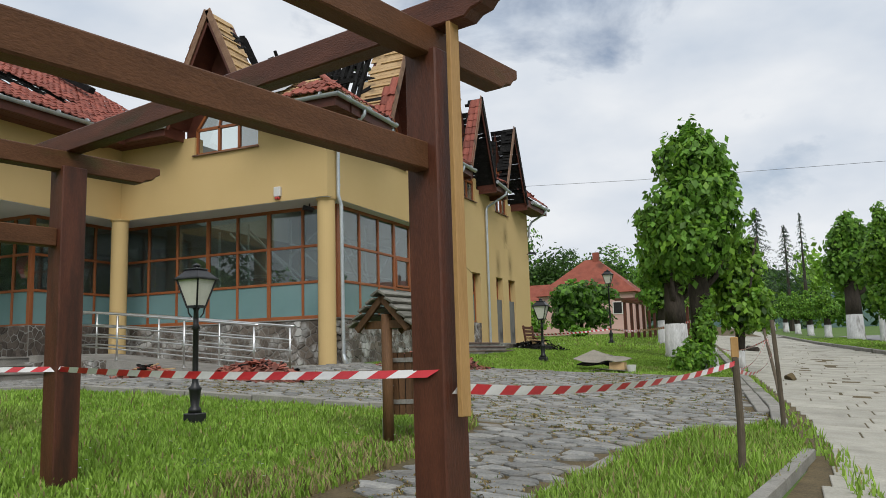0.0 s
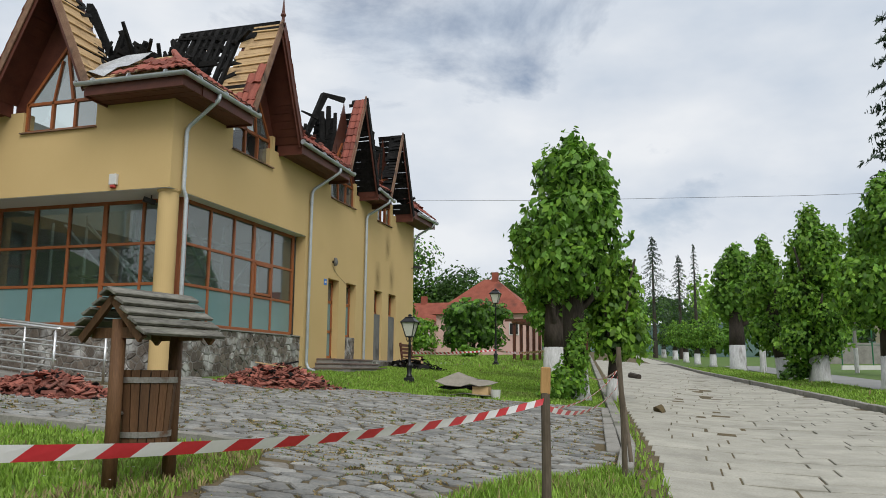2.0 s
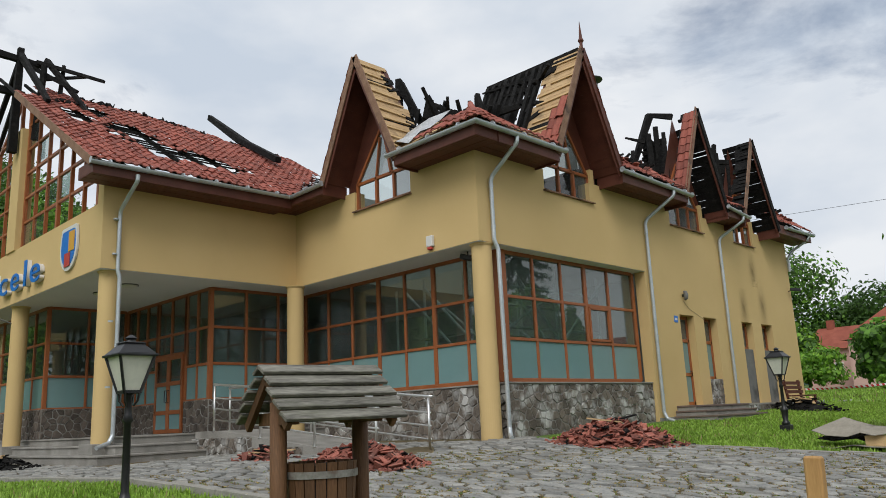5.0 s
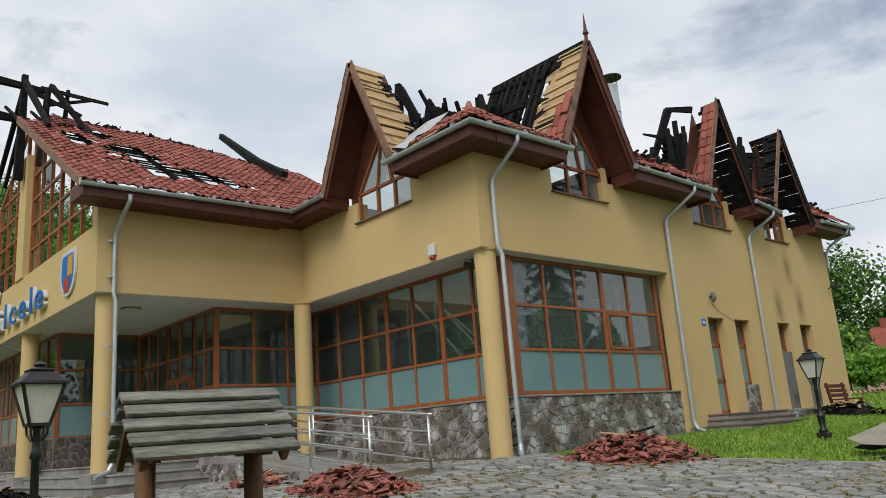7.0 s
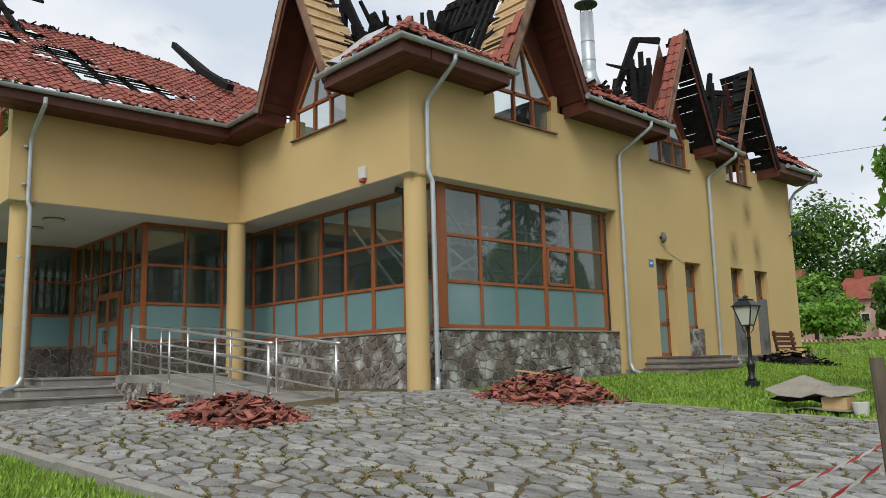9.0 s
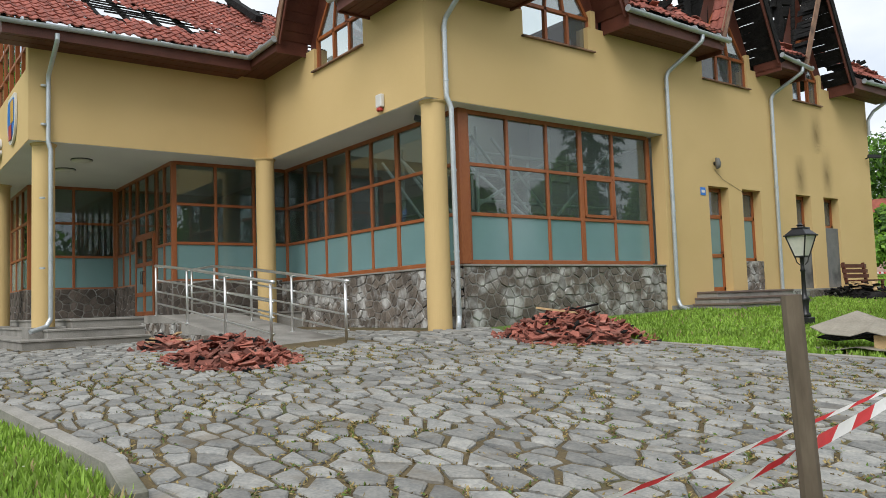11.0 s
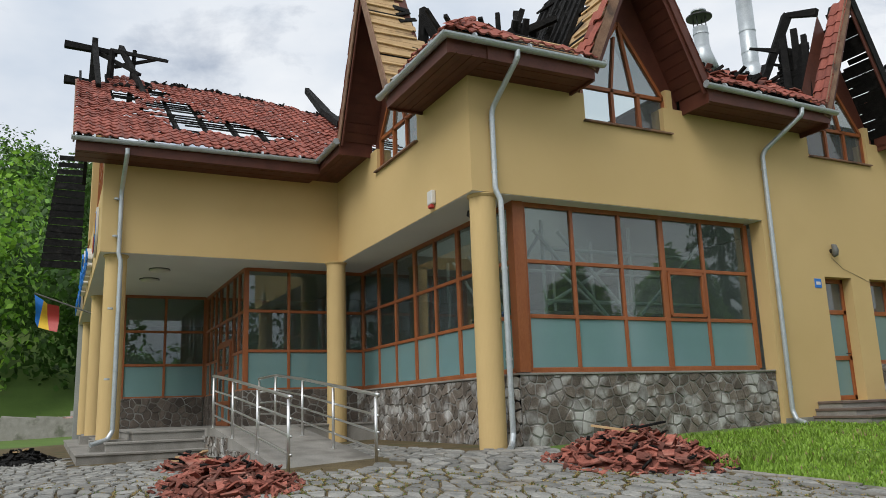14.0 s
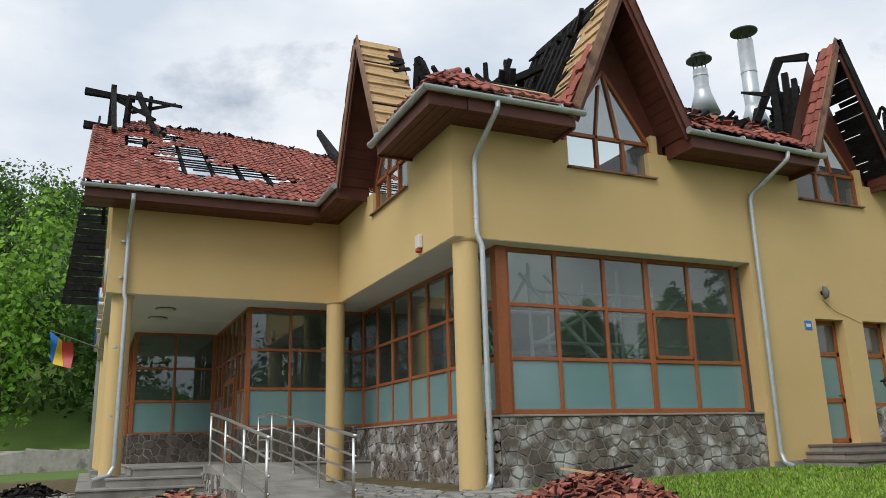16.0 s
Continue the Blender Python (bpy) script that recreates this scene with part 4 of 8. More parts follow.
spots = []
for r in range(30):
    for c in range(42):
        y, s = 10.3 + (c + 0.5) * TW, (r + 0.5) * TL
        top = wing_top(y)
        if 11.15 < y < 12.35:
            top = 9.6 - abs(y - 11.8) * 1.0 + 0.4 * jag(y, 3, 5)
        if y > 16.1 + 0.8 * s:
            continue
        if s > top:
            continue
        w = 0.6 * noise.noise(Vector((y * 2.5, s * 2.5, 0)))
        hole = ((y - 13.0) / 0.8) ** 2 + ((s - 3.7 + (y - 13) * 0.9) / 2.1) ** 2 < 1 + w * 2
        hole |= ((y - 14.35 + (s - 2.6) * 0.5) / 1.15) ** 2 + ((s - 2.6) / 0.95) ** 2 < 1 + w * 2
        hole |= ((y - 11.55) / 0.45) ** 2 + ((s - 5.4) / 0.9) ** 2 < 1 + w
        hole |= ((y - 12.6) / 0.3) ** 2 + ((s - 6.9) / 0.7) ** 2 < 1
        if not hole:
            spots.append((c, r))
tiles(wing, (WO - 0.02, 10.3, 7.80), (0, 1, 0), WS, spots, 300, 3, 0.02)
rng = random.Random(21)
for k in range(10):
    y = 10.42 + k * 0.78
    length = 10.2 if k in (0, 1, 2) else 8.2 + rng.uniform(-0.6, 0.5)
    a = Vector((WO - 0.05, y, 7.70))
    part("rafter", Geo().beam(a, a + WS * length, 0.1, 0.14, w2=0.07, h2=0.09), CHAR, wing, "charred rafter")
for r in range(25):
    y = 10.35
    while y < min(16.3 + 0.8 * r * TL, 19.4):
        L = rng.uniform(0.5, 2.2)
        s = r * TL + 0.1
        if s < 8.0 and rng.random() < 0.8:
            a = Vector((WO - 0.02, y, 7.765)) + WS * s
            part("batten", Geo().beam(a, a + Vector((0, min(L, 19.6 - y), rng.uniform(-0.02, 0.02))), 0.045, 0.035), CHAR, wing)
        y += L
# ragged charred edge on top
for k in range(230):
    y = 11.0 + rng.random() * 8.4
    s = wing_top(y) + rng.uniform(-0.3, 0.15)
    a = Vector((WO - 0.02, y, 7.82)) + WS * s
    d = Vector((rng.uniform(-0.5, 0.2), rng.uniform(-1, 1), rng.uniform(-0.15, 0.4))).normalized() * rng.uniform(0.15, 0.55)
    part("charred_stub", Geo().beam(a - d * 0.5, a + d * 0.5, rng.uniform(0.05, 0.16), rng.uniform(0.04, 0.12), w2=0.04, h2=0.03), CHAR, wing)
rk = Vector((WO + 0.02, 10.3, 7.72))
part("barge_board", Geo().beam(rk, rk + WS * 7.6, 0.04, 0.22), BARGE, wing, "pale scorched barge board", 0.005)
# the charred frame over the gable
for p, q, w in (((-24.35, 10.75, 10.3), (-24.35, 10.8, 13.95), 0.24), ((-24.4, 9.9, 13.62), (-24.3, 11.5, 13.5), 0.2), ((-24.4, 9.95, 12.4), (-24.35, 11.0, 12.35), 0.22), ((-24.3, 10.8, 13.7), (-21.6, 10.9, 11.2), 0.17),
                ((-24.4, 10.8, 13.5), (-28.6, 10.8, 10.1), 0.15), ((-24.4, 10.8, 12.3), (-26.3, 10.8, 10.6), 0.13), ((-23.6, 11.2, 10.6), (-23.5, 11.3, 13.2), 0.18), ((-24.3, 11.3, 13.6), (-22.6, 12.9, 12.75), 0.12),
                ((-24.3, 11.6, 13.75), (-22.0, 12.2, 11.3), 0.16), ((-24.2, 10.9, 13.4), (-22.7, 12.1, 12.2), 0.14), ((-24.0, 11.4, 12.9), (-23.6, 12.8, 13.25), 0.1), ((-23.9, 11.9, 11.6), (-23.8, 12.0, 13.5), 0.12)):
    part("charred_beam", Geo().beam(p, q, w, w * 1.1, w2=w * 0.8, h2=w * 0.75), CHAR, wing, "charred roof beam")
part("charred_beam", Geo().beam((-25.95, 18.5, 13.95), (-22.3, 18.1, 11.6), 0.16, 0.22, w2=0.26, h2=0.28), CHAR, wing, "charred sagging beam")
part("charred_beam", Geo().beam((-22.9, 18.1, 12.0), (-19.6, 17.7, 10.2), 0.22, 0.2), CHAR, wing, "charred sagging beam")

wing.matrix_world = Matrix.Translation((0, 0, -0.10)) @ wing.matrix_world

# hanging scorched eave on the far side of the wing gable
far = thing("roof_overhang", (-32.6, 10.3, 7.4), "scorched hanging roof overhang of the wing's far side", "roof", kind="structure")
for k in range(16):
    z = 7.7 + k * 0.2
    part("board", Geo().beam((-33.3 + 0.02 * k, 9.45 + 0.03 * k, 7.8 + k * 0.3), (-33.3 + 0.02 * k, 10.95, 7.8 + k * 0.3 + rng.uniform(-0.04, 0.04)), 0.04, 0.285 - (0.08 if k > 12 else 0.0)), CHAR, far)

# wing gable glazing
gable = thing("window_gable", (-17.0, 11.15, 6.95), "tall broken gable glazing in brown timber", "window", kind="structure")


def gable_top(x):
    return 7.78 + 0.61 * (min(-16.33 - x, x + 33.3) - 0.2) - 0.46


for lo, hi in ((-24.0, -18.0), (-31.5, -24.9)):
    n_ = 6
    xs_ = [lo + (hi - lo) * k / n_ for k in range(n_ + 1)]
    for k, x in enumerate(xs_):
        part("mullion", Geo().beam((x, 11.18, 6.97), (x, 11.18, gable_top(x)), 0.13 if k % 3 == 0 else 0.075, 0.1, up=(0, 1, 0)), FRAME, gable)
    part("head", Geo().beam((lo, 11.18, gable_top(lo)), (hi, 11.18, gable_top(hi)), 0.1, 0.14), FRAME, gable)
    for j in range(6):
        z = 6.99 + j * 0.82
        inside_x = [x for x in np.linspace(lo, hi, 60) if gable_top(x) > z]
        if len(inside_x) > 3:
            part("transom", Geo().beam((inside_x[0], 11.18, z), (inside_x[-1], 11.18, z), 0.08, 0.08), FRAME, gable)
    for k in range(n_):
        for j in range(5):
            z0 = 6.99 + j * 0.82
            if gable_top(xs_[k]) > z0 + 0.82 and gable_top(xs_[k + 1]) > z0 + 0.82 and rng.random() < 0.42:
                part("pane", Geo().box(xs_[k] + 0.04, xs_[k + 1] - 0.04, 11.175, 11.185, z0, z0 + 0.82), PANE, gable).visible_shadow = False
structure("wall_gable_pillar", Geo().box(-24.86, -24.04, YW - 0.05, YW + TH, 6.95, 11.0), RENDER, "ochre pillar in the middle of the gable")


# ---- dormers ----
def dormer(name, label, base, u, o, hw, apex, foot, left, right, depth_l, depth_r, win, seed, dark=False, finial=False):
    """A steep gabled dormer: base on the wall's face under the ridge, u along the wall, o outwards."""
    rng = random.Random(seed)
    root = thing(name, (base[0], base[1], foot), label, "dormer", "steep dormers of the roof", "structure")
    B, U, O, Z = Vector((base[0], base[1], 0)), Vector((*u, 0)), Vector((*o, 0)), Vector((0, 0, 1))
    P = lambda a, b, z: B + U * a + O * b + Z * z
    front, H = 0.79, apex - foot
    L = math.hypot(hw, H)
    soot = CHAR if dark else EAVE
    for sgn, kind, depth in ((-1, left, depth_l), (1, right, depth_r)):
        up = (P(0, 0, apex) - P(sgn * hw, 0, foot)).normalized()
        nrm = O.cross(up) * sgn
        nrm = nrm if nrm.dot(U * sgn) > 0 else -nrm
        q = lambda s, b, h: P(sgn * hw, b, foot) + up * s + nrm * h
        # inner soffit boards, which run out from the wall
        n_ = 15
        for k in range(n_):
            s0 = L * k / n_
            back = -0.35 if not dark or sgn > 0 else front - depth_l - 0.05 + rng.uniform(-0.05, 0.05)
            if dark and rng.random() < 0.12:
                continue
            g = Geo().beam(q(s0 + L / n_ / 2, front - 0.05, -0.02), q(s0 + L / n_ / 2, back, -0.02), L / n_ - 0.012, 0.022, up=nrm)
            part("soffit_board", g, soot, root)
        # backing panel added to block daylight through the gaps between soffit boards
        if not dark:
            part("deck", Geo().beam(q(L / 2, front - 0.06, 0.01), q(L / 2, -0.34, 0.01), L - 0.06, 0.012, up=nrm), EAVE, root)
        part("barge_board", Geo().beam(q(-0.12, front, 0.03), q(L + 0.03, front, 0.03), 0.035, 0.2, up=nrm), BARGE if sgn < 0 or kind == "boards" else (CHAR if dark else EAVE), root, "weathered barge board", 0.004)
        part("barge_board", Geo().beam(q(-0.1, front - 0.05, -0.08), q(L, front - 0.05, -0.08), 0.03, 0.16, up=nrm), EAVE, root)
        if kind == "boards":
            k, s0 = 0, 0.1
            while s0 < L - 0.1:
                w = rng.uniform(0.13, 0.17)
                back = front - depth * (1 - 0.35 * s0 / L) + rng.uniform(-0.16, 0.16)
                part("roof_board", Geo().beam(q(s0 + w / 2, front - 0.03, 0.045), q(s0 + w / 2, back, 0.045), w - 0.008, 0.025, up=nrm), SHEATH if rng.random() < 0.93 else CHAR, root)
                s0 += w
            for k in range(int(L / 0.33)):
                s0 = 0.25 + k * 0.33
                e = front - depth * (1 - 0.35 * s0 / L) + rng.uniform(0.0, 0.3)
                part("batten", Geo().beam(q(s0, front - 0.02, 0.085), q(s0 + rng.uniform(-0.05, 0.03), e, 0.08), 0.05, 0.04, up=nrm), BATTEN, root, "pale bare batten")
            for k in range(9):
                s0 = rng.uniform(0.5, L - 0.15)
                e = front - depth * (1 - 0.35 * s0 / L)
                part("charred_board", Geo().beam(q(s0, e + 0.25, 0.075), q(s0 + rng.uniform(-0.2, 0.2), e - rng.uniform(0.05, 0.25), 0.06), rng.uniform(0.08, 0.16), 0.03, up=nrm), CHAR, root)
        if kind == "tiles":
            nc = int(depth / TW)
            spots = [(c, r) for r in range(int(L / TL)) for c in range(nc) if c < 2 or c < nc - 1 + jag(r, seed, 2.1) * 2]
            if sgn < 0:
                tiles(root, q(0.05, front + 0.02 - nc * TW, 0.05), O, up, [(nc - 1 - c, r) for c, r in spots], 300, seed, 0.015)
            else:
                tiles(root, q(0.05, front + 0.02, 0.05), -O, up, spots, 300, seed, 0.015)
        if kind == "char":
            for k in range(int(L / 0.16)):
                if rng.random() < 0.75:
                    s0 = 0.1 + k * 0.16
                    part("charred_board", Geo().beam(q(s0, front - 0.05, 0.05), q(s0, front - depth * rng.uniform(0.5, 1), 0.05), rng.uniform(0.11, 0.15), 0.025, up=nrm), CHAR, root)
    # window: a row of panes and a triangle above
    a0, a1, top = win
    mid = 7.72
    fr = Geo()
    bar = lambda p, q, w=0.075: fr.beam(P(p[0], -0.12, p[1]), P(q[0], -0.12, q[1]), w, 0.09, up=O)
    bar((a0, SILL + 0.04), (a1, SILL + 0.04)), bar((a0, mid), (a1, mid))
    third = [a0 + (a1 - a0) * t for t in (0, 0.36, 0.68, 1)]
    for a in third:
        bar((a, SILL), (a, mid))
    apx = (a0 + a1) / 2
    bar((a0, mid), (apx, top)), bar((a1, mid), (apx, top)), bar((third[2] - 0.1, mid), (apx + 0.03, top - 0.1)), bar((third[1], mid), (apx - 0.12, top - 0.35), 0.05)
    part("window_frame", fr, FRAME, root, "brown timber frame")
    for k in range(3):
        if dark and k == 1 and name.endswith("far"):
            continue
        part("pane", Geo().add([P(third[k], -0.125, SILL), P(third[k + 1], -0.125, SILL), P(third[k + 1], -0.125, mid), P(third[k], -0.125, mid)], [(0, 1, 2, 3)]), SOOTY if dark or k == 2 else PANE, root).visible_shadow = False
    part("pane", Geo().add([P(a0, -0.125, mid), P(a1, -0.125, mid), P(apx, -0.125, top)], [(0, 1, 2)]), SOOTY, root).visible_shadow = False
    # boarding beside the window and the sill
    for sg, a in ((-1, a0), (1, a1)):
        g = Geo()
        g.add([P(a, -0.14, mid - 0.3), P(sg * hw, -0.14, mid - 0.3), P(sg * hw, -0.14, foot), P(0, -0.14, apex - 0.05), P(apx, -0.14, top), P(a, -0.14, mid)], [(0, 1, 2, 3, 4, 5)])
        part("cheek_board", g, EAVE, root)
    part("window_sill", Geo().beam(P(a0 - 0.06, 0.02, SILL - 0.015), P(a1 + 0.06, 0.02, SILL - 0.015), 0.12, 0.03), BARGE, root, "thin weathered sill")
    part("jamb", Geo().beam(P(a1 + 0.09, -0.1, ZT), P(a1 + 0.09, -0.1, ZT + 0.42), 0.16, 0.2, up=O), RENDER, root, "ochre wall stub beside the window")
    for sg in (-1, 1):
        part("foot_box", Geo().beam(P(sg * (hw + 0.02), front - 0.02, foot - 0.17), P(sg * (hw + 0.02), -0.05, foot - 0.17), 0.05, 0.34), EAVE, root)
    if finial:
        part("finial", Geo().rod([P(0, front - 0.02, apex - 0.05), P(0, front - 0.02, apex + 0.2), P(0, front - 0.02, apex + 0.26), P(0, front - 0.02, apex + 0.34), P(0, front - 0.02, apex + 0.85)], [0.05, 0.045, 0.085, 0.05, 0.006], 10), EAVE, root, "slender pointed finial")
    return root, P


dA, PA = dormer("dormer", "burnt steep dormer with bare boards and a tiled side", (-13.25, YS), (1, 0), (0, -1), 1.5, 10.92, 7.74, "tiles", "boards", 1.1, 1.35, (-1.06, 1.2, 9.2), 31)
dB, PB = dormer("dormer", "tall steep dormer with bare boards, finial and few tiles", (XE, 20.57), (0, 1), (1, 0), 1.45, 10.98, 7.74, "boards", "tiles", 1.45, 1.1, (-1.13, 1.02, 9.3), 32, finial=True)
dC, PC = dormer("dormer", "charred steep dormer with a strip of red tiles", (XE, 27.06), (0, 1), (1, 0), 1.38, 10.9, 7.68, "tiles", "char", 0.5, 0.95, (-1.15, 0.93, 9.2), 33, dark=True)
dD, PD = dormer("dormer_far", "charred steep dormer stripped of its tiles", (XE, 31.16), (0, 1), (1, 0), 1.4, 10.72, 7.6, "char", "char", 0.55, 0.8, (-0.78, 0.78, 9.0), 34, dark=True)

rng = random.Random(77)


def charred(p, q, w=0.14, w2=None, label="charred roof beam still standing in the burnt roof"):
    ob = part("charred_rafter", Geo().beam((0, 0, 0), Vector(q) - Vector(p), w, w * 1.2, w2=w2 or w * 0.8, h2=(w2 or w * 0.8)), CHAR)
    ob.location = p
    return tagged(ob, label, "burnt beam", "burnt roof timbers")


# behind dormer B: ridge, rafters and hanging battens
charred(PB(0, 0.7, 10.95), PB(0, -2.7, 11.0), 0.16)
for k in range(9):
    b = -0.55 - k * 0.26
    t = rng.uniform(0.85, 1.0)
    charred(PB(-0.05, b, 10.95), PB(-1.5 * t - 0.1, b - rng.uniform(-0.1, 0.15), 10.95 - 3.1 * t), rng.uniform(0.1, 0.17))
for k in range(26):
    s = rng.uniform(0.05, 1.0)
    b = rng.uniform(-2.5, -0.5)
    charred(PB(-1.5 * s, b, 10.95 - 3.1 * s), PB(-1.5 * s + rng.uniform(-0.3, 0.3), b + rng.uniform(-0.9, 0.9), 10.95 - 3.1 * s + rng.uniform(-0.35, 0.25)), rng.uniform(0.06, 0.13))
for k in range(30):
    s = 0.04 + k * 0.031 + rng.uniform(-0.015, 0.015)
    near = -0.35 - 0.5 * rng.random()
    length = rng.choice((0.3, 0.5, 0.8, 1.2, 1.6)) * rng.uniform(0.8, 1.2)
    start = near - rng.uniform(0.0, 1.5)
    charred(PB(-1.47 * s - 0.03, start, 10.99 - 3.1 * s), PB(-1.47 * s - 0.03 + rng.uniform(-0.1, 0.1), max(start - length, -2.7), 10.99 - 3.1 * s + rng.uniform(-0.16, 0.12)), rng.uniform(0.05, 0.16), 0.04, "charred strip of roof boarding")
# a few tiles left on dormer B
up_b = (PB(0, 0, 10.98) - PB(-1.45, 0, 7.74)).normalized()
tiles(dB, PB(-1.45, 0.80, 7.74) + up_b * 0.05 + Vector((0, -0.09, 0.05)), (1, 0, 0), up_b, [(-1, 0), (-2, 0), (-3, 0), (-4, 0), (-1, 1), (-2, 1), (-3, 1), (-1, 2), (-2, 2), (-1, 3), (-2, 3), (-1, 4)], 300, 5, 0.03)
# between dormers A and B
for p, q, w in (((-13.2, 17.5, 8.6), (-13.25, 17.62, 10.75), 0.2), ((-13.2, 17.6, 10.6), (-12.5, 17.9, 9.0), 0.2), ((-12.7, 17.9, 8.6), (-12.3, 17.9, 9.9), 0.2), ((-12.4, 17.9, 10.0), (-11.9, 18.2, 8.8), 0.16), ((-11.9, 18.2, 8.6), (-12.25, 18.3, 9.7), 0.15),
                ((-11.6, 18.6, 8.6), (-11.1, 18.9, 9.6), 0.16), ((-11.2, 19.0, 8.7), (-11.7, 19.2, 10.2), 0.16), ((-12.4, 18.0, 9.2), (-10.8, 18.9, 9.3), 0.18), ((-11.2, 18.3, 9.0), (-10.3, 19.3, 9.4), 0.16)):
    charred(p, q, w)
for k in range(110):
    x, y = rng.uniform(-13.0, -10.6), rng.uniform(17.3, 19.4)
    d = Vector((rng.uniform(-1, 1), rng.uniform(-1, 1), rng.uniform(-0.3, 1.0))).normalized() * rng.uniform(0.3, 0.8)
    charred((x, y, 8.5 + rng.uniform(0, 0.5)), (x + d.x, y + d.y, 8.7 + rng.uniform(0, 0.5) + d.z), rng.uniform(0.08, 0.16))
foil = Geo()
FX = ((-12.15, 16.15, 8.02), (-11.75, 16.1, 8.06), (-11.3, 16.12, 7.98))
for i, (fx, fy, fz) in enumerate(FX):
    for j in range(5):
        foil.v.append((fx + 0.16 * j + 0.05 * math.sin(5 * i + 3 * j), fy + 0.22 * j, fz + 0.2 * j + 0.06 * math.sin(4 * j + 2 * i)))
for i in range(2):
    for j in range(4):
        foil.f.append((5 * i + j, 5 * i + 5 + j, 5 * i + 6 + j, 5 * i + 1 + j))
foil = part("roof_foil", foil, material("grey_foil", (0.38, 0.39, 0.4), (0.62, 0.63, 0.64), 0.4, 6, 30, 0.4, metal=0.3))
tagged(foil, "crumpled grey metal foil on the burnt slope", "foil")

# corner slopes: battens, boards and the tiles along the hip
corner = thing("roof_corner", (EO, SO, 7.75), "hipped corner of the roof with battens and some red tiles", "roof", kind="structure")
SE, SS = Vector((-1, 0, 0.78)).normalized(), Vector((0, 1, 0.78)).normalized()
for k in range(7):
    s = 0.08 + k * 0.24
    h = s * SS.y
    part("batten", Geo().beam((-11.7 + rng.uniform(0, 0.3), SO + h, 7.80 + s * SS.z), (EO - h - 0.05, SO + h, 7.80 + s * SS.z), 0.16, 0.04, up=(0, -0.6, 0.8)), SHEATH if k % 2 else BATTEN, corner)
    part("batten", Geo().beam((EO - h, SO + h + 0.05, 7.80 + s * SE.z), (EO - h, 19.2 - rng.uniform(0, 0.4), 7.80 + s * SE.z), 0.16, 0.04, up=(0.6, 0, 0.8)), SHEATH if k % 2 else CHAR, corner)
spots = [(-c - 1, r) for c, r in [(c, r) for r in range(5) for c in range(13) if c * TW > r * TL * SS.y - 0.05 and c < 9 - 1.6 * r + 2 * jag(r, 9, 3.3)]]
tiles(corner, (EO + 0.02, SO - 0.03, 7.84), (1, 0, 0), SS, spots, 300, 8, 0.03)
spots = [(c, r) for r in range(4) for c in range(14) if c * TW > r * TL * SE.x * -1 - 0.05 and (r < 1 or c < 8 - r + 2 * jag(r, 5, 3.3))]
tiles(corner, (EO + 0.03, SO, 7.84), (0, 1, 0), SE, spots, 300, 9, 0.03)
for k in range(4):
    s = 0.1 + k * 0.27
    g = Geo().rod([(EO - s, SO + s, 7.92 + s * 0.78), (EO - s - 0.27, SO + s + 0.27, 7.95 + (s + 0.27) * 0.78)], [0.09, 0.075], 10)
    part("hip_tile", g, TILE, corner, "red hip tile")

# slopes between the other dormers
for y0, y1, rows, mess in ((22.0, 25.7, 4, 0.3), (28.4, 29.8, 2, 0.9), (32.6, 35.8, 3, 0.6)):
    sl = thing("roof_slope", (EO, y0, 7.75), "strip of broken red tiles above the eave", "roof", kind="structure")
    nc = int((y1 - y0) / TW)
    spots = [(c, r) for r in range(rows) for c in range(nc) if rng.random() > mess * (0.2 + 0.25 * r)]
    tiles(sl, (EO + 0.03, y0, 7.84), (0, 1, 0), SE, spots, 300, int(y0), 0.03 + 0.03 * mess)
    for k in range(int((y1 - y0) / 0.7) + 1):
        y = y0 + 0.1 + k * 0.7
        part("rafter", Geo().beam((EO, y, 7.72), (EO - 1.7, y, 7.72 + 1.7 * 0.78), 0.1, 0.14), CHAR, sl, "charred rafter")
    for k in range(int(14 * (y1 - y0))):
        y, s = rng.uniform(y0 + 0.1, y1 - 0.1), rng.uniform(0.7, 1.8)
        a = Vector((EO - s * 0.79, y, 7.95 + s * 0.6))
        d = Vector((rng.uniform(-0.6, 0.6), rng.uniform(-1, 1), rng.uniform(-0.1, 0.5))).normalized() * rng.uniform(0.25, 0.7)
        part("charred_stub", Geo().beam(a - d / 2, a + d / 2, rng.uniform(0.05, 0.12), rng.uniform(0.04, 0.1)), CHAR, sl)
    for k in range(int(7 * (y1 - y0))):
        y, s = rng.uniform(y0 + 0.1, y1 - 0.1), rng.uniform(0.4, 1.5)
        a = Vector((EO - s * 0.79, y, 8.0 + s * 0.6))
        d = Vector((rng.uniform(-1, 1), rng.uniform(-1, 1), rng.uniform(-0.6, 0.6))).normalized() * 0.16
        part("broken_tile", Geo().beam(a - d, a + d, 0.2, 0.02, up=(rng.uniform(-0.5, 0.5), rng.uniform(-0.5, 0.5), 1)), RUBBLE, sl)
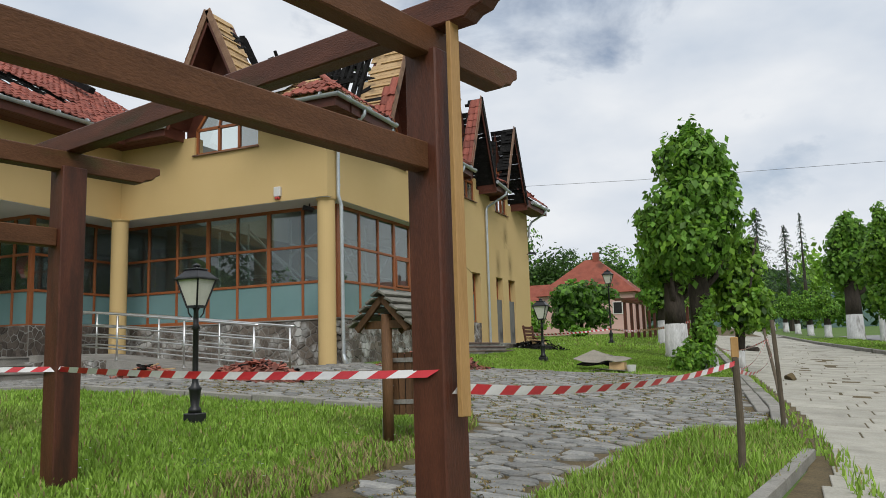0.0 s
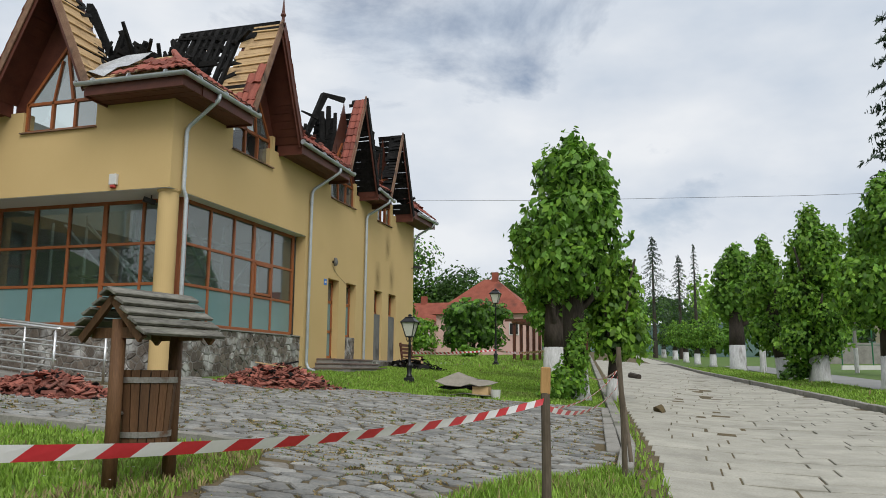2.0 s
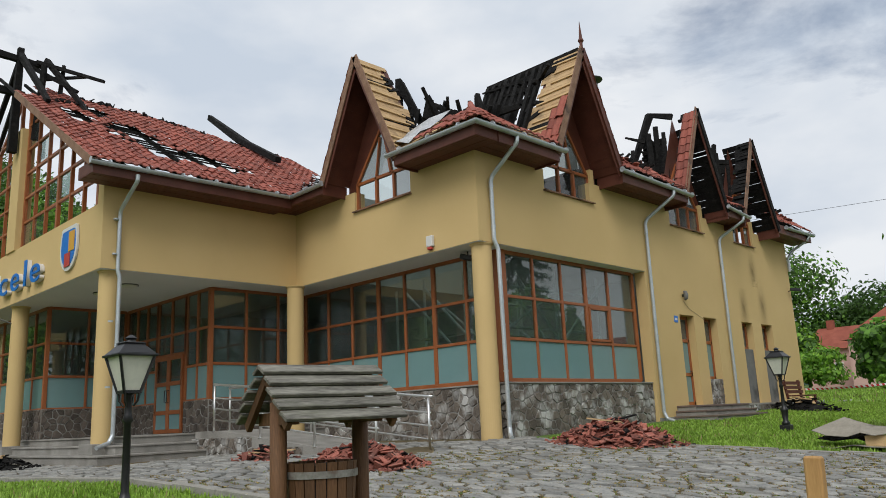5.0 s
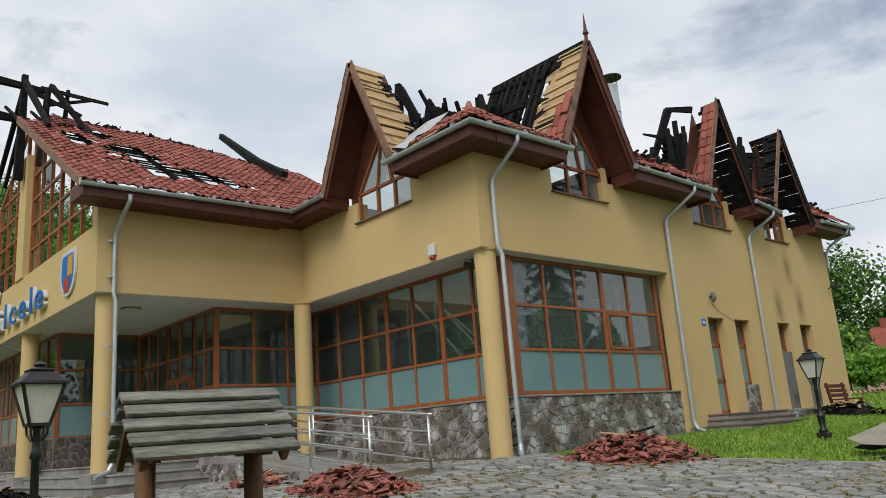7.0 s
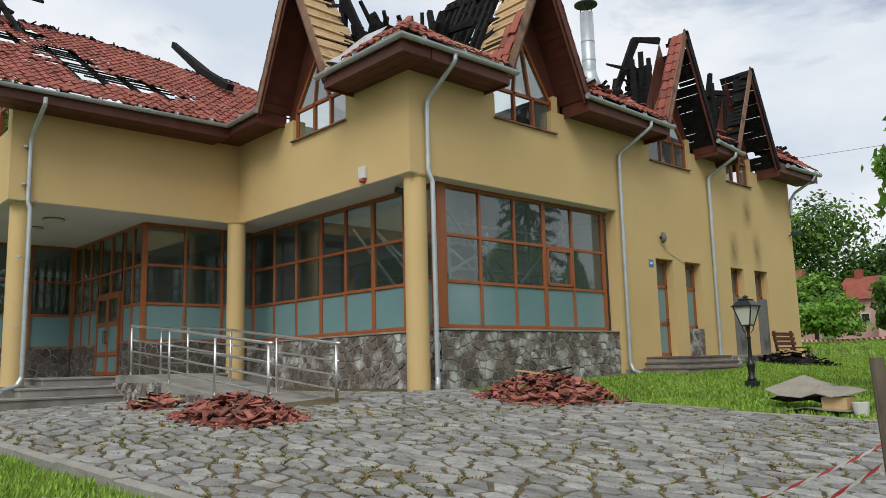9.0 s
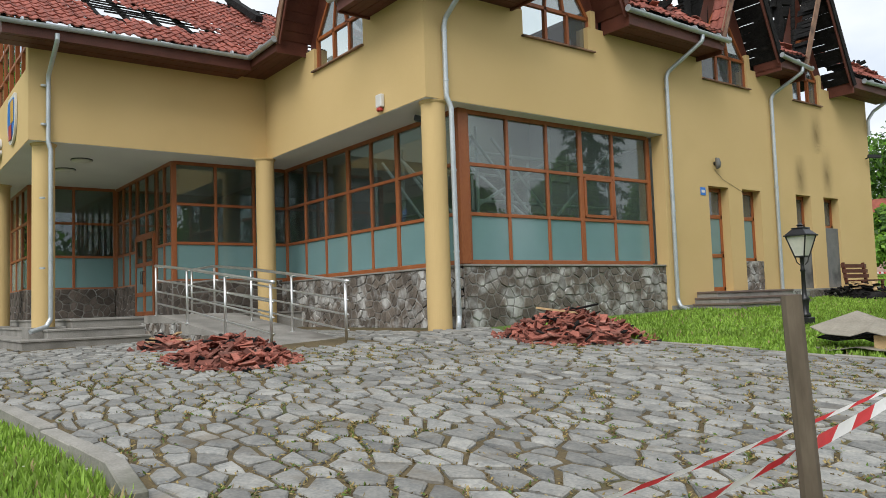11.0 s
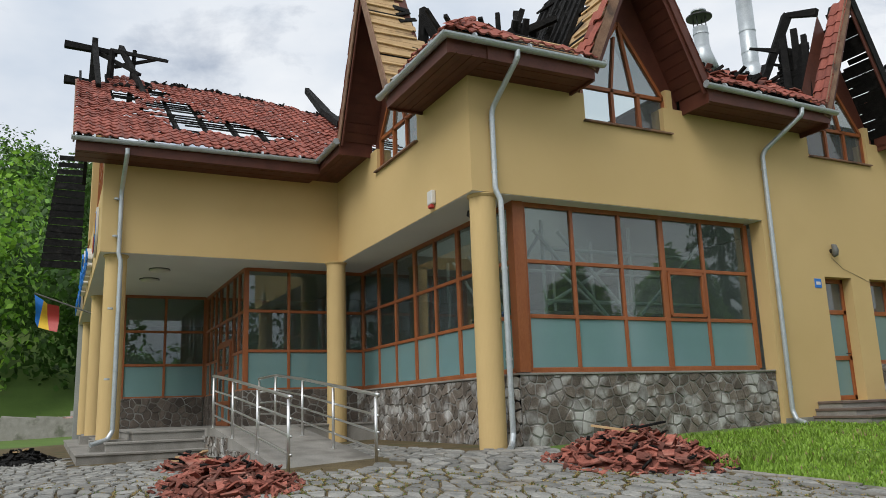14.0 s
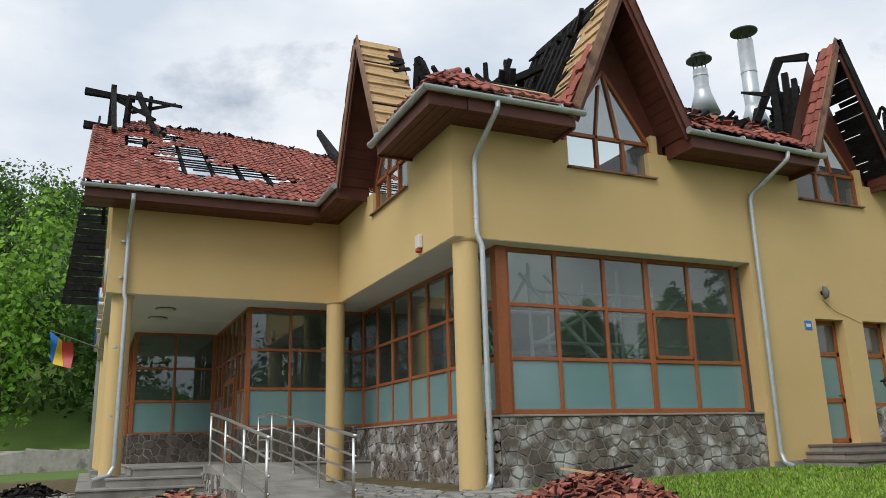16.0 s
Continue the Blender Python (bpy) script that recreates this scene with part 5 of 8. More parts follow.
# behind dormers C and D
for p, q, w in ((PC(-0.05, -0.1, 10.9), PC(-0.2, -0.85, 11.15), 0.16), (PC(-0.2, -0.85, 11.15), PC(-0.9, -1.2, 9.4), 0.2), (PC(-0.5, -0.5, 8.3), PC(-0.35, -0.6, 10.6), 0.2), (PC(-0.8, -0.6, 8.3), PC(-0.7, -0.7, 10.3), 0.18),
                (PC(-0.2, -1.1, 8.4), PC(-0.19, -1.1, 10.75), 0.2), (PC(-0.6, -0.2, 8.2), PC(-0.4, -0.3, 10.3), 0.16), (PC(-1.3, -1.1, 8.6), PC(-0.6, -1.4, 9.9), 0.15), (PD(-0.7, -0.3, 8.2), PD(-0.68, -0.35, 10.4), 0.2), (PD(-0.8, -0.4, 9.9), PD(-0.66, -0.35, 10.75), 0.15),
                (PD(-0.4, -0.9, 8.2), PD(-0.3, -0.9, 10.3), 0.16), (PC(0.1, -1.2, 8.6), PC(0.05, -1.3, 10.0), 0.18)):
    charred(p, q, w)
for k in range(8):
    charred(PC(-0.75 + k * 0.06, -0.15 - 0.02 * k, 8.5 + k * 0.22), PC(-0.7 + k * 0.06, -1.15, 8.5 + k * 0.22 + rng.uniform(-0.05, 0.05)), 0.16, 0.14, "charred wall boards behind the dormer")
    charred(PD(-0.3 + k * 0.02, -0.1, 8.75 + k * 0.19), PD(-0.7, -0.55, 8.75 + k * 0.19 + rng.uniform(-0.06, 0.06)), 0.15, 0.14, "charred wall boards behind the dormer")
for k in range(14):
    P_ = PC if k % 2 else PD
    a, z = rng.uniform(-1.0, -0.2), rng.uniform(8.4, 10.3)
    charred(P_(a, rng.uniform(-1.0, -0.1), z), P_(a + rng.uniform(-0.4, 0.3), rng.uniform(-1.3, -0.1), z + rng.uniform(0.2, 0.8)), rng.uniform(0.07, 0.16), 0.05, "charred splinter of the dormer frame")
charred((-11.6, 24.0, 8.3), (-11.9, 24.3, 10.4), 0.14)
charred((-11.2, 24.6, 8.6), (-11.9, 26.3, 9.2), 0.12)


g = Geo()
g.box(-16.5, -10.6, 22.3, 34.5, 8.2, 8.3)
g.box(-16.2, -14.5, 27.9, 31.9, 8.3, 10.45)
structure("ceiling_attic", g, CHAR, "charred attic deck with a chimney block", "ceiling")


def flue(x, y, z0, z1, r, label):
    root = thing("flue_pipe", (x, y, z0), label, "chimney", "metal flues")
    part("skirt", Geo().rod([(x, y, z0 + 1.35), (x, y, z0 + 2.1), (x, y, z0 + 2.3)], [r * 2.1, r * 1.15, r * 1.02], 20), ZINC, root, smooth=True)
    part("pipe", Geo().rod([(x, y, z0), (x, y, z1 - 0.45)], r, 20), ZINC, root, "stained steel pipe", smooth=True)
    for z in (z0 + 2.7, z0 + 3.5):
        part("joint_band", Geo().rod([(x, y, z), (x, y, z + 0.05)], r + 0.012, 20), ZINC, root)
    for k in range(4):
        a = k * math.pi / 2 + 0.4
        part("strut", Geo().beam((x + r * 0.85 * math.cos(a), y + r * 0.85 * math.sin(a), z1 - 0.5), (x + r * 0.85 * math.cos(a), y + r * 0.85 * math.sin(a), z1 - 0.08), 0.02, 0.03), IRON, root)
    part("cap", Geo().rod([(x, y, z1 - 0.1), (x, y, z1 - 0.06), (x, y, z1 + 0.03)], [r * 1.75, r * 1.75, r * 0.3], 20), IRON, root, "black conical rain cap")
    return root


flue(-15.6, 31.25, 10.4, 15.6, 0.27, "tall stained steel flue pipe with a black cap")
flue(-15.2, 28.6, 10.4, 13.8, 0.24, "shorter stained steel flue pipe with a black cap")

# ---- east doors and steps ----
def recess(y0, y1, z0, z1, kind):
    """What stands in a deep opening of the east wall."""
    x = XE - 0.28
    if kind == "door":
        d = thing("door_side", (x, y0, z0), "closed brown timber side door with frosted panes", "door", kind="structure")
        fr = Geo()
        for a in (y0 + 0.04, y1 - 0.04):
            fr.box(x - 0.04, x + 0.04, a - 0.045, a + 0.045, z0, z1)
        for z in (z0 + 0.06, z0 + 0.95, z0 + 2.0, z1 - 0.05):
            fr.box(x - 0.04, x + 0.04, y0, y1, z - 0.05, z + 0.05)
        part("door_frame", fr, FRAME, d, bevel=0.006)
        for za, zb, m in ((z0, z0 + 0.95, FROST), (z0 + 0.95, z0 + 2.0, FROST), (z0 + 2.0, z1, SOOTY)):
            part("pane", Geo().box(x - 0.006, x + 0.006, y0, y1, za, zb), m, d)
        part("door_handle", Geo().rod([(x + 0.04, y1 - 0.12, z0 + 1.05), (x + 0.09, y1 - 0.12, z0 + 1.05), (x + 0.09, y1 - 0.24, z0 + 1.05)], 0.012, 8), IRON, d, "black lever handle")
    elif kind == "window":
        w = thing("window_side", (x, y0, z0), "narrow brown timber window over a stone panel", "window", kind="structure")
        fr = Geo()
        for a in (y0 + 0.04, y1 - 0.04):
            fr.box(x - 0.04, x + 0.04, a - 0.045, a + 0.045, z0 + 0.8, z1)
        for z in (z0 + 0.85, z0 + 2.0, z1 - 0.05):
            fr.box(x - 0.04, x + 0.04, y0, y1, z - 0.05, z + 0.05)
        part("window_frame", fr, FRAME, w, bevel=0.006)
        for za, zb, m in ((z0 + 0.8, z0 + 2.0, FROST), (z0 + 2.0, z1, SOOTY)):
            part("pane", Geo().box(x - 0.006, x + 0.006, y0, y1, za, zb), m, w)
        cladding("wall_stone_panel", (XE - 0.03, y0 + 0.01, z0), (0, 1), y1 - y0 - 0.02, 0.8, "crazy stone panel under the narrow window", STONE, int(y0 * 10), (1, 0))
    else:
        w = thing("window_side", (x, y0, z0), "narrow opening closed with a grey board below a sooty window", "window", kind="structure")
        part("board", Geo().box(XE - 0.12, XE - 0.08, y0, y1, z0, z0 + 1.85), GREY_PANEL, w, "grey weathered board", 0.006)
        fr = Geo()
        for z in (z0 + 1.9, z1 - 0.05):
            fr.box(x - 0.04, x + 0.04, y0, y1, z - 0.05, z + 0.05)
        for a in (y0 + 0.04, y1 - 0.04):
            fr.box(x - 0.04, x + 0.04, a - 0.045, a + 0.045, z0 + 1.85, z1)
        part("window_frame", fr, FRAME, w)
        part("pane", Geo().box(x - 0.006, x + 0.006, y0, y1, z0 + 1.85, z1), SOOTY, w)
    # backing panel, coloured near-black to imitate an unlit room
    structure("wall_recess_back", Geo().box(XE - TH - 0.12, XE - TH - 0.02, y0 - 0.1, y1 + 0.1, z0, z1 + 0.1), DARK, "near-black panel that stands in for the unlit room behind the opening")


for h, k in zip(DOORS, ("door", "window", "board", "board")):
    recess(*h, k)
for k, (x1, y0, y1, z1) in enumerate(((-8.4, 24.9, 28.15, 0.97), (-8.78, 25.0, 28.3, 1.12), (-9.15, 25.1, 28.6, 1.27))):
    structure("step_side", Geo().box(XE + 0.005, x1, y0, y1, 0.3, z1 - 0.055), CONCRETE, "worn concrete side step", "step")
    structure("step_side_tread", Geo().box(XE + 0.005, x1 + 0.03, y0 - 0.02, y1 + 0.02, z1 - 0.053, z1), material("brown_tread_%d" % k, (0.12, 0.085, 0.07), (0.2, 0.15, 0.125), 0.7, 3, 30, 0.3), "brown stone tread of the side step", "step", 0.006)
cladding("wall_plinth", (-9.2, 28.62, 0.35), (0, 1), 6.1, 0.88, "low stone clad plinth of the terrace", STONE, 41, (1, 0))
structure("pavement_terrace", Geo().box(XE + 0.005, -9.19, 28.62, 34.8, 1.2, 1.262), CONCRETE, "narrow concrete terrace along the wall", "pavement", 0.006)
structure("trim_base", Geo().box(XE + 0.004, XE + 0.03, 24.06, 24.9, 0.4, 0.95), CONCRETE, "dark grey base of the wall", "trim")
block = part("foot_stone", Geo().box(-9.6, -9.0, 23.7, 24.6, 0.45, 0.68), KERB, bevel=0.03)
tagged(block, "rough grey stone block under the downpipe", "stone block")
block = part("foot_stone", Geo().box(-9.75, -9.15, 16.75, 17.35, 0.5, 0.69), KERB, bevel=0.02)
tagged(block, "flat grey concrete block under the downpipe", "stone block")

# ---- fittings on the walls ----
a = thing("alarm_box", (-11.33, YS - 0.06, 5.42), "white alarm siren box with a red base", "alarm")
part("case", Geo().box(-11.44, -11.22, YS - 0.1, YS - 0.002, 5.36, 5.64), WHITE, a, bevel=0.02, seg=2)
part("lamp", Geo().box(-11.4, -11.26, YS - 0.11, YS - 0.01, 5.28, 5.358), RED, a, "red flash lamp", 0.02)
a = thing("wall_lamp", (XE + 0.1, 26.18, 4.62), "round dark wall lamp above the side door", "lamp")
part("bracket", Geo().rod([(XE, 26.18, 4.66), (XE + 0.1, 26.18, 4.66)], 0.05, 12), IRON, a)
part("globe", Geo().rod([(XE + 0.06, 26.18, 4.52), (XE + 0.11, 26.18, 4.56), (XE + 0.12, 26.18, 4.66), (XE + 0.1, 26.18, 4.76), (XE + 0.05, 26.18, 4.8)], [0.03, 0.065, 0.075, 0.06, 0.02], 14), GREY_PANEL, a, smooth=True)
part("cable", Geo().rod([(XE + 0.012, 26.15, 4.5), (XE + 0.02, 26.5, 4.25), (XE + 0.012, 26.95, 4.12), (XE + 0.012, 27.6, 3.9)], 0.004, 6), IRON, a)
a = thing("number_plate", (XE + 0.01, 25.6, 3.9), "small blue house plate with a white bar", "sign")
part("plate", Geo().box(XE + 0.001, XE + 0.012, 25.49, 25.71, 3.78, 3.99), BLUE, a, bevel=0.004)
part("bar", Geo().box(XE + 0.013, XE + 0.015, 25.53, 25.67, 3.85, 3.92), WHITE, a, "white bar")
a = thing("security_camera", (XE + 0.1, 34.7, 5.55), "small black security camera on the wall", "camera")
part("arm", Geo().rod([(XE, 34.7, 5.5), (XE + 0.2, 34.72, 5.55)], 0.02, 8), IRON, a)
part("body", Geo().beam((XE + 0.12, 34.6, 5.56), (XE + 0.42, 34.85, 5.52), 0.1, 0.11), IRON, a, bevel=0.01)
a = thing("flood_lamp", (-10.75, 17.45, 5.05), "small black floodlight under the soffit", "lamp")
part("bracket", Geo().rod([(-10.75, 17.45, ZS - 0.002), (-10.75, 17.45, 5.1)], 0.02, 8), IRON, a)
part("head", Geo().beam((-10.88, 17.3, 5.11), (-10.66, 17.5, 5.03), 0.16, 0.12), IRON, a, bevel=0.01)
for x, y in ((-19.1, 12.53), (-20.7, 12.45)):
    a = thing("ceiling_lamp", (x, y, 5.155), "round white ceiling lamp under the porch", "lamp", "porch ceiling lamps")
    part("ring", Geo().rod([(x, y, ZS - 0.002), (x, y, 5.195)], [0.26, 0.27], 24), GREY_PANEL, a)
    part("diffuser", Geo().rod([(x, y, 5.195), (x, y, 5.155), (x, y, 5.125)], [0.25, 0.21, 0.09], 24), OPAL, a, smooth=True)

# ---- sign on the wing ----
sign = thing("sign_lettering", (-21.0, YW - 0.06, 5.8), "large blue and white raised town name lettering", "sign")


def letters(text, x0, x1, z0, height, y, mat, name, deep=0.03):
    cu = bpy.data.curves.new(name, "FONT")
    cu.body, cu.extrude, cu.size = text, deep, 1.0
    tmp = bpy.data.objects.new("text_tmp", cu)
    scene.collection.objects.link(tmp)
    bpy.context.view_layer.update()
    me = bpy.data.meshes.new_from_object(tmp)
    bpy.data.objects.remove(tmp)
    co = np.array([v.co[:] for v in me.vertices])
    lo, hi = co.min(0), co.max(0)
    k = height / 0.72
    for v in me.vertices:
        v.co = ((v.co.x - lo[0]) / (hi[0] - lo[0]) * (x1 - x0) + x0, y - v.co.z, z0 + v.co.y * k)
    me.materials.clear()
    me.materials.append(mat)
    me.name = name
    ob = new(name, me)
    for v in me.vertices:
        v.co -= sign.location
    ob.parent = sign
    return ob


for i, (ch, xa, xb) in enumerate((("â", -26.9, -26.0), ("l", -25.5, -25.3), ("c", -24.85, -24.1), ("e", -23.75, -23.0), ("l", -22.55, -22.35), ("e", -22.0, -21.2), ("e", -30.3, -29.6), ("i", -29.2, -29.0), ("n", -31.6, -30.8), ("u", -32.5, -31.9))):
    z, h = 5.55, 0.82
    letters(ch, xa, xb, z, h, YW - 0.07, WHITE, "letter_edge", 0.06)
    letters(ch, xa, xb, z, h, YW - 0.15, BLUE, "letter", 0.012)
g = Geo()
for p, q, w in (((-28.7, 6.55), (-27.95, 5.5), 0.5), ((-27.95, 5.5), (-26.95, 6.95), 0.4)):
    g.beam((p[0], YW - 0.12, p[1]), (q[0], YW - 0.12, q[1]), w, 0.05, up=(0, 1, 0))
part("letter_v", g, BLUE, sign, "large blue leaf-like letter")
g = Geo()
for p, q, w in (((-28.7, 6.6), (-27.95, 5.42), 0.7), ((-27.95, 5.42), (-26.9, 7.05), 0.55)):
    g.beam((p[0], YW - 0.06, p[1]), (q[0], YW - 0.06, q[1]), w, 0.06, up=(0, 1, 0))
part("letter_v_edge", g, WHITE, sign)
crest = thing("crest", (-19.2, YW - 0.06, 6.1), "round-footed shield crest in blue, red and yellow", "sign")


def shield(k, y, z=6.15, w=0.62, h=0.66):
    pts = []
    for j in range(24):
        t = j / 24 * 2 * math.pi
        px, pz = math.cos(t), math.sin(t)
        pz = pz if pz < 0 else min(pz * 1.6, 0.85)
        pts.append((-19.3 + px * w * k, z + pz * h * k))
    g = Geo()
    n = len(pts)
    g.add([(x, y, zz) for x, zz in pts] + [(x, y + 0.05, zz) for x, zz in pts], [tuple(range(n)), tuple(range(2 * n - 1, n - 1, -1))] + [(i, n + i, n + (i + 1) % n, (i + 1) % n) for i in range(n)])
    return g


part("board", shield(1.0, YW - 0.06), WHITE, crest)
part("field", shield(0.82, YW - 0.07), BLUE, crest)
part("charge", Geo().box(-19.25, -18.85, YW - 0.085, YW - 0.07, 6.0, 6.55), material("crest_yellow", (0.62, 0.30, 0.04), (0.66, 0.36, 0.05), 0.4, 4, 20, 0.0), crest, "yellow charge", 0.02)
part("charge", Geo().box(-19.5, -19.1, YW - 0.09, YW - 0.075, 5.6, 5.98), RED, crest, "red charge", 0.02)

# flags at the porch corner
flag = thing("flag", (-16.9, YW - 0.02, 4.9), "blue yellow and red flag on a short sloping pole", "flag")
part("pole", Geo().rod([(-17.6, 11.0, 4.3), (-17.6, 9.75, 4.75)], 0.018, 8), GREY_PANEL, flag)
FY = material("flag_yellow", (0.72, 0.46, 0.03), (0.78, 0.52, 0.05), 0.7, 3, 20, 0.0)
for k, m in enumerate((BLUE, FY, RED)):
    g = Geo()
    n = 6
    for i in range(n + 1):
        for j in (0, 1):
            s = (k + j) / 3
            t = i / n
            g.v.append((-17.6 + 0.09 * math.sin(5 * t + 3 * s), 9.75 + 0.5 * s + 0.05 * math.sin(7 * s + 2 * t), 4.72 - 0.30 * s - t * 0.62 - 0.05 * math.sin(4 * s)))
    for i in range(n):
        g.f += [(2 * i, 2 * i + 1, 2 * i + 3, 2 * i + 2)]
    part("stripe", g, m, flag, "", smooth=True)

flag.matrix_world = Matrix.Translation((-23.49, 11.14, 5.46)) @ Matrix.Scale(1.3, 4)

# metal stair seen through the hall glazing
SCAFFOLD = material("scaffold_paint", (0.42, 0.46, 0.45), (0.6, 0.63, 0.61), 0.5, 3, 30, 0.05)
stair = thing("metal_scaffold", (-13.5, 20.5, 1.1), "grey metal scaffold stair inside the hall", "scaffold")
for x in (-11.2, -12.6, -14.2):
    for y in (19.2, 21.5, 23.6):
        part("upright", Geo().rod([(x, y, 1.1), (x, y, 5.2)], 0.04, 8), SCAFFOLD, stair)
for p, q in (((-11.2, 19.2, 2.6), (-14.2, 19.2, 4.9)), ((-11.2, 21.5, 2.6), (-14.2, 21.5, 4.9)), ((-11.2, 19.2, 4.6), (-11.2, 23.6, 4.6)), ((-11.2, 19.2, 3.5), (-11.2, 23.6, 3.5)), ((-11.2, 19.2, 3.4), (-11.2, 21.5, 4.6)), ((-12.6, 19.2, 4.4), (-12.6, 23.6, 4.4)), ((-11.2, 19.2, 5.0), (-12.6, 19.2, 4.0)), ((-10.9, 18.8, 4.9), (-10.9, 20.6, 3.1)), ((-10.9, 19.4, 4.9), (-10.9, 21.2, 3.1)), ((-10.9, 21.4, 3.2), (-10.9, 23.4, 4.95)), ((-12.0, 18.9, 3.1), (-13.9, 18.9, 4.9)), ((-12.8, 18.9, 3.1), (-14.7, 18.9, 4.9)), ((-15.2, 19.0, 3.2), (-15.2, 19.0, 5.0))):
    part("brace", Geo().rod([p, q], 0.04, 8), SCAFFOLD, stair)
part("deck", Geo().box(-14.3, -12.5, 19.1, 23.7, 3.42, 3.48), CONCRETE, stair)


# ---- street lamps ----
def lantern(name, x, y, height, label, k=1.0):
    b = gz(x, y)
    root = thing(name, (x, y, b), label, "street lamp", "old style lanterns")
    top = height - 0.62 * k
    part("plinth", Geo().box(x - 0.12 * k, x + 0.12 * k, y - 0.12 * k, y + 0.12 * k, b - 0.05, b + 0.14 * k), IRON, root, bevel=0.012)
    zz = [0.14, 0.2, 0.24, 0.46, 0.5, 0.54, 0.6]
    rr = [0.10, 0.09, 0.06, 0.085, 0.10, 0.06, 0.045]
    part("post", Geo().rod([(x, y, b + z * k) for z in zz] + [(x, y, b + top - 0.3), (x, y, b + top - 0.28), (x, y, b + top - 0.22), (x, y, b + top - 0.05), (x, y, b + top)], [r * k for r in rr] + [0.035, 0.055, 0.035, 0.03, 0.06], 14), IRON, root, smooth=True)
    z0, z1, r0, r1 = b + top, b + top + 0.40 * k, 0.095 * k, 0.20 * k
    cage = Geo()
    for i in range(4):
        sx, sy = ((-1, -1), (1, -1), (1, 1), (-1, 1))[i]
        tx, ty = ((-1, -1), (1, -1), (1, 1), (-1, 1))[(i + 1) % 4]
        cage.beam((x + sx * r0, y + sy * r0, z0), (x + sx * r1, y + sy * r1, z1), 0.022, 0.022)
        cage.beam((x + sx * r0, y + sy * r0, z0), (x + tx * r0, y + ty * r0, z0), 0.024, 0.03)
        q = Geo().add([(x + sx * r0 * 0.95, y + sy * r0 * 0.95, z0), (x + tx * r0 * 0.95, y + ty * r0 * 0.95, z0), (x + tx * r1 * 0.95, y + ty * r1 * 0.95, z1), (x + sx * r1 * 0.95, y + sy * r1 * 0.95, z1)], [(0, 1, 2, 3)])
        part("pane", q, OPAL, root, "cream opal pane")
        part("scroll", Geo().rod([(x + sx * 0.035, y + sy * 0.035, z0 - 0.16 * k), (x + sx * 0.075 * k, y + sy * 0.075 * k, z0 - 0.1 * k), (x + sx * r0 * 0.9, y + sy * r0 * 0.9, z0)], 0.011, 6), IRON, root)
    part("cage", cage, IRON, root)
    rf = Geo()
    for za, ra, zb, rb in ((z1, r1 * 1.18, z1 + 0.03 * k, r1 * 1.18), (z1 + 0.03 * k, r1 * 1.1, z1 + 0.15 * k, r1 * 0.55), (z1 + 0.15 * k, r1 * 0.62, z1 + 0.17 * k, r1 * 0.62)):
        rf.hexa([(x - ra, y - ra, za), (x + ra, y - ra, za), (x + ra, y + ra, za), (x - ra, y + ra, za), (x - rb, y - rb, zb), (x + rb, y - rb, zb), (x + rb, y + rb, zb), (x - rb, y + rb, zb)])
    part("roof", rf, IRON, root, "hipped black lantern roof", 0.006)
    part("finial", Geo().rod([(x, y, z1 + 0.17 * k), (x, y, z1 + 0.2 * k), (x, y, z1 + 0.22 * k), (x, y, z1 + 0.26 * k)], [0.06 * k, 0.045 * k, 0.07 * k, 0.01], 12), IRON, root)
    return root


lantern("street_lamp", -5.58, 6.88, 2.0, "short black lantern lamp standing in the grass", 0.86)
lantern("street_lamp", -5.66, 22.8, 1.94, "short black lantern lamp beside the side steps")
lantern("street_lamp", -6.9, 39.5, 3.85, "tall slim black lantern lamp on the lawn", 1.15)


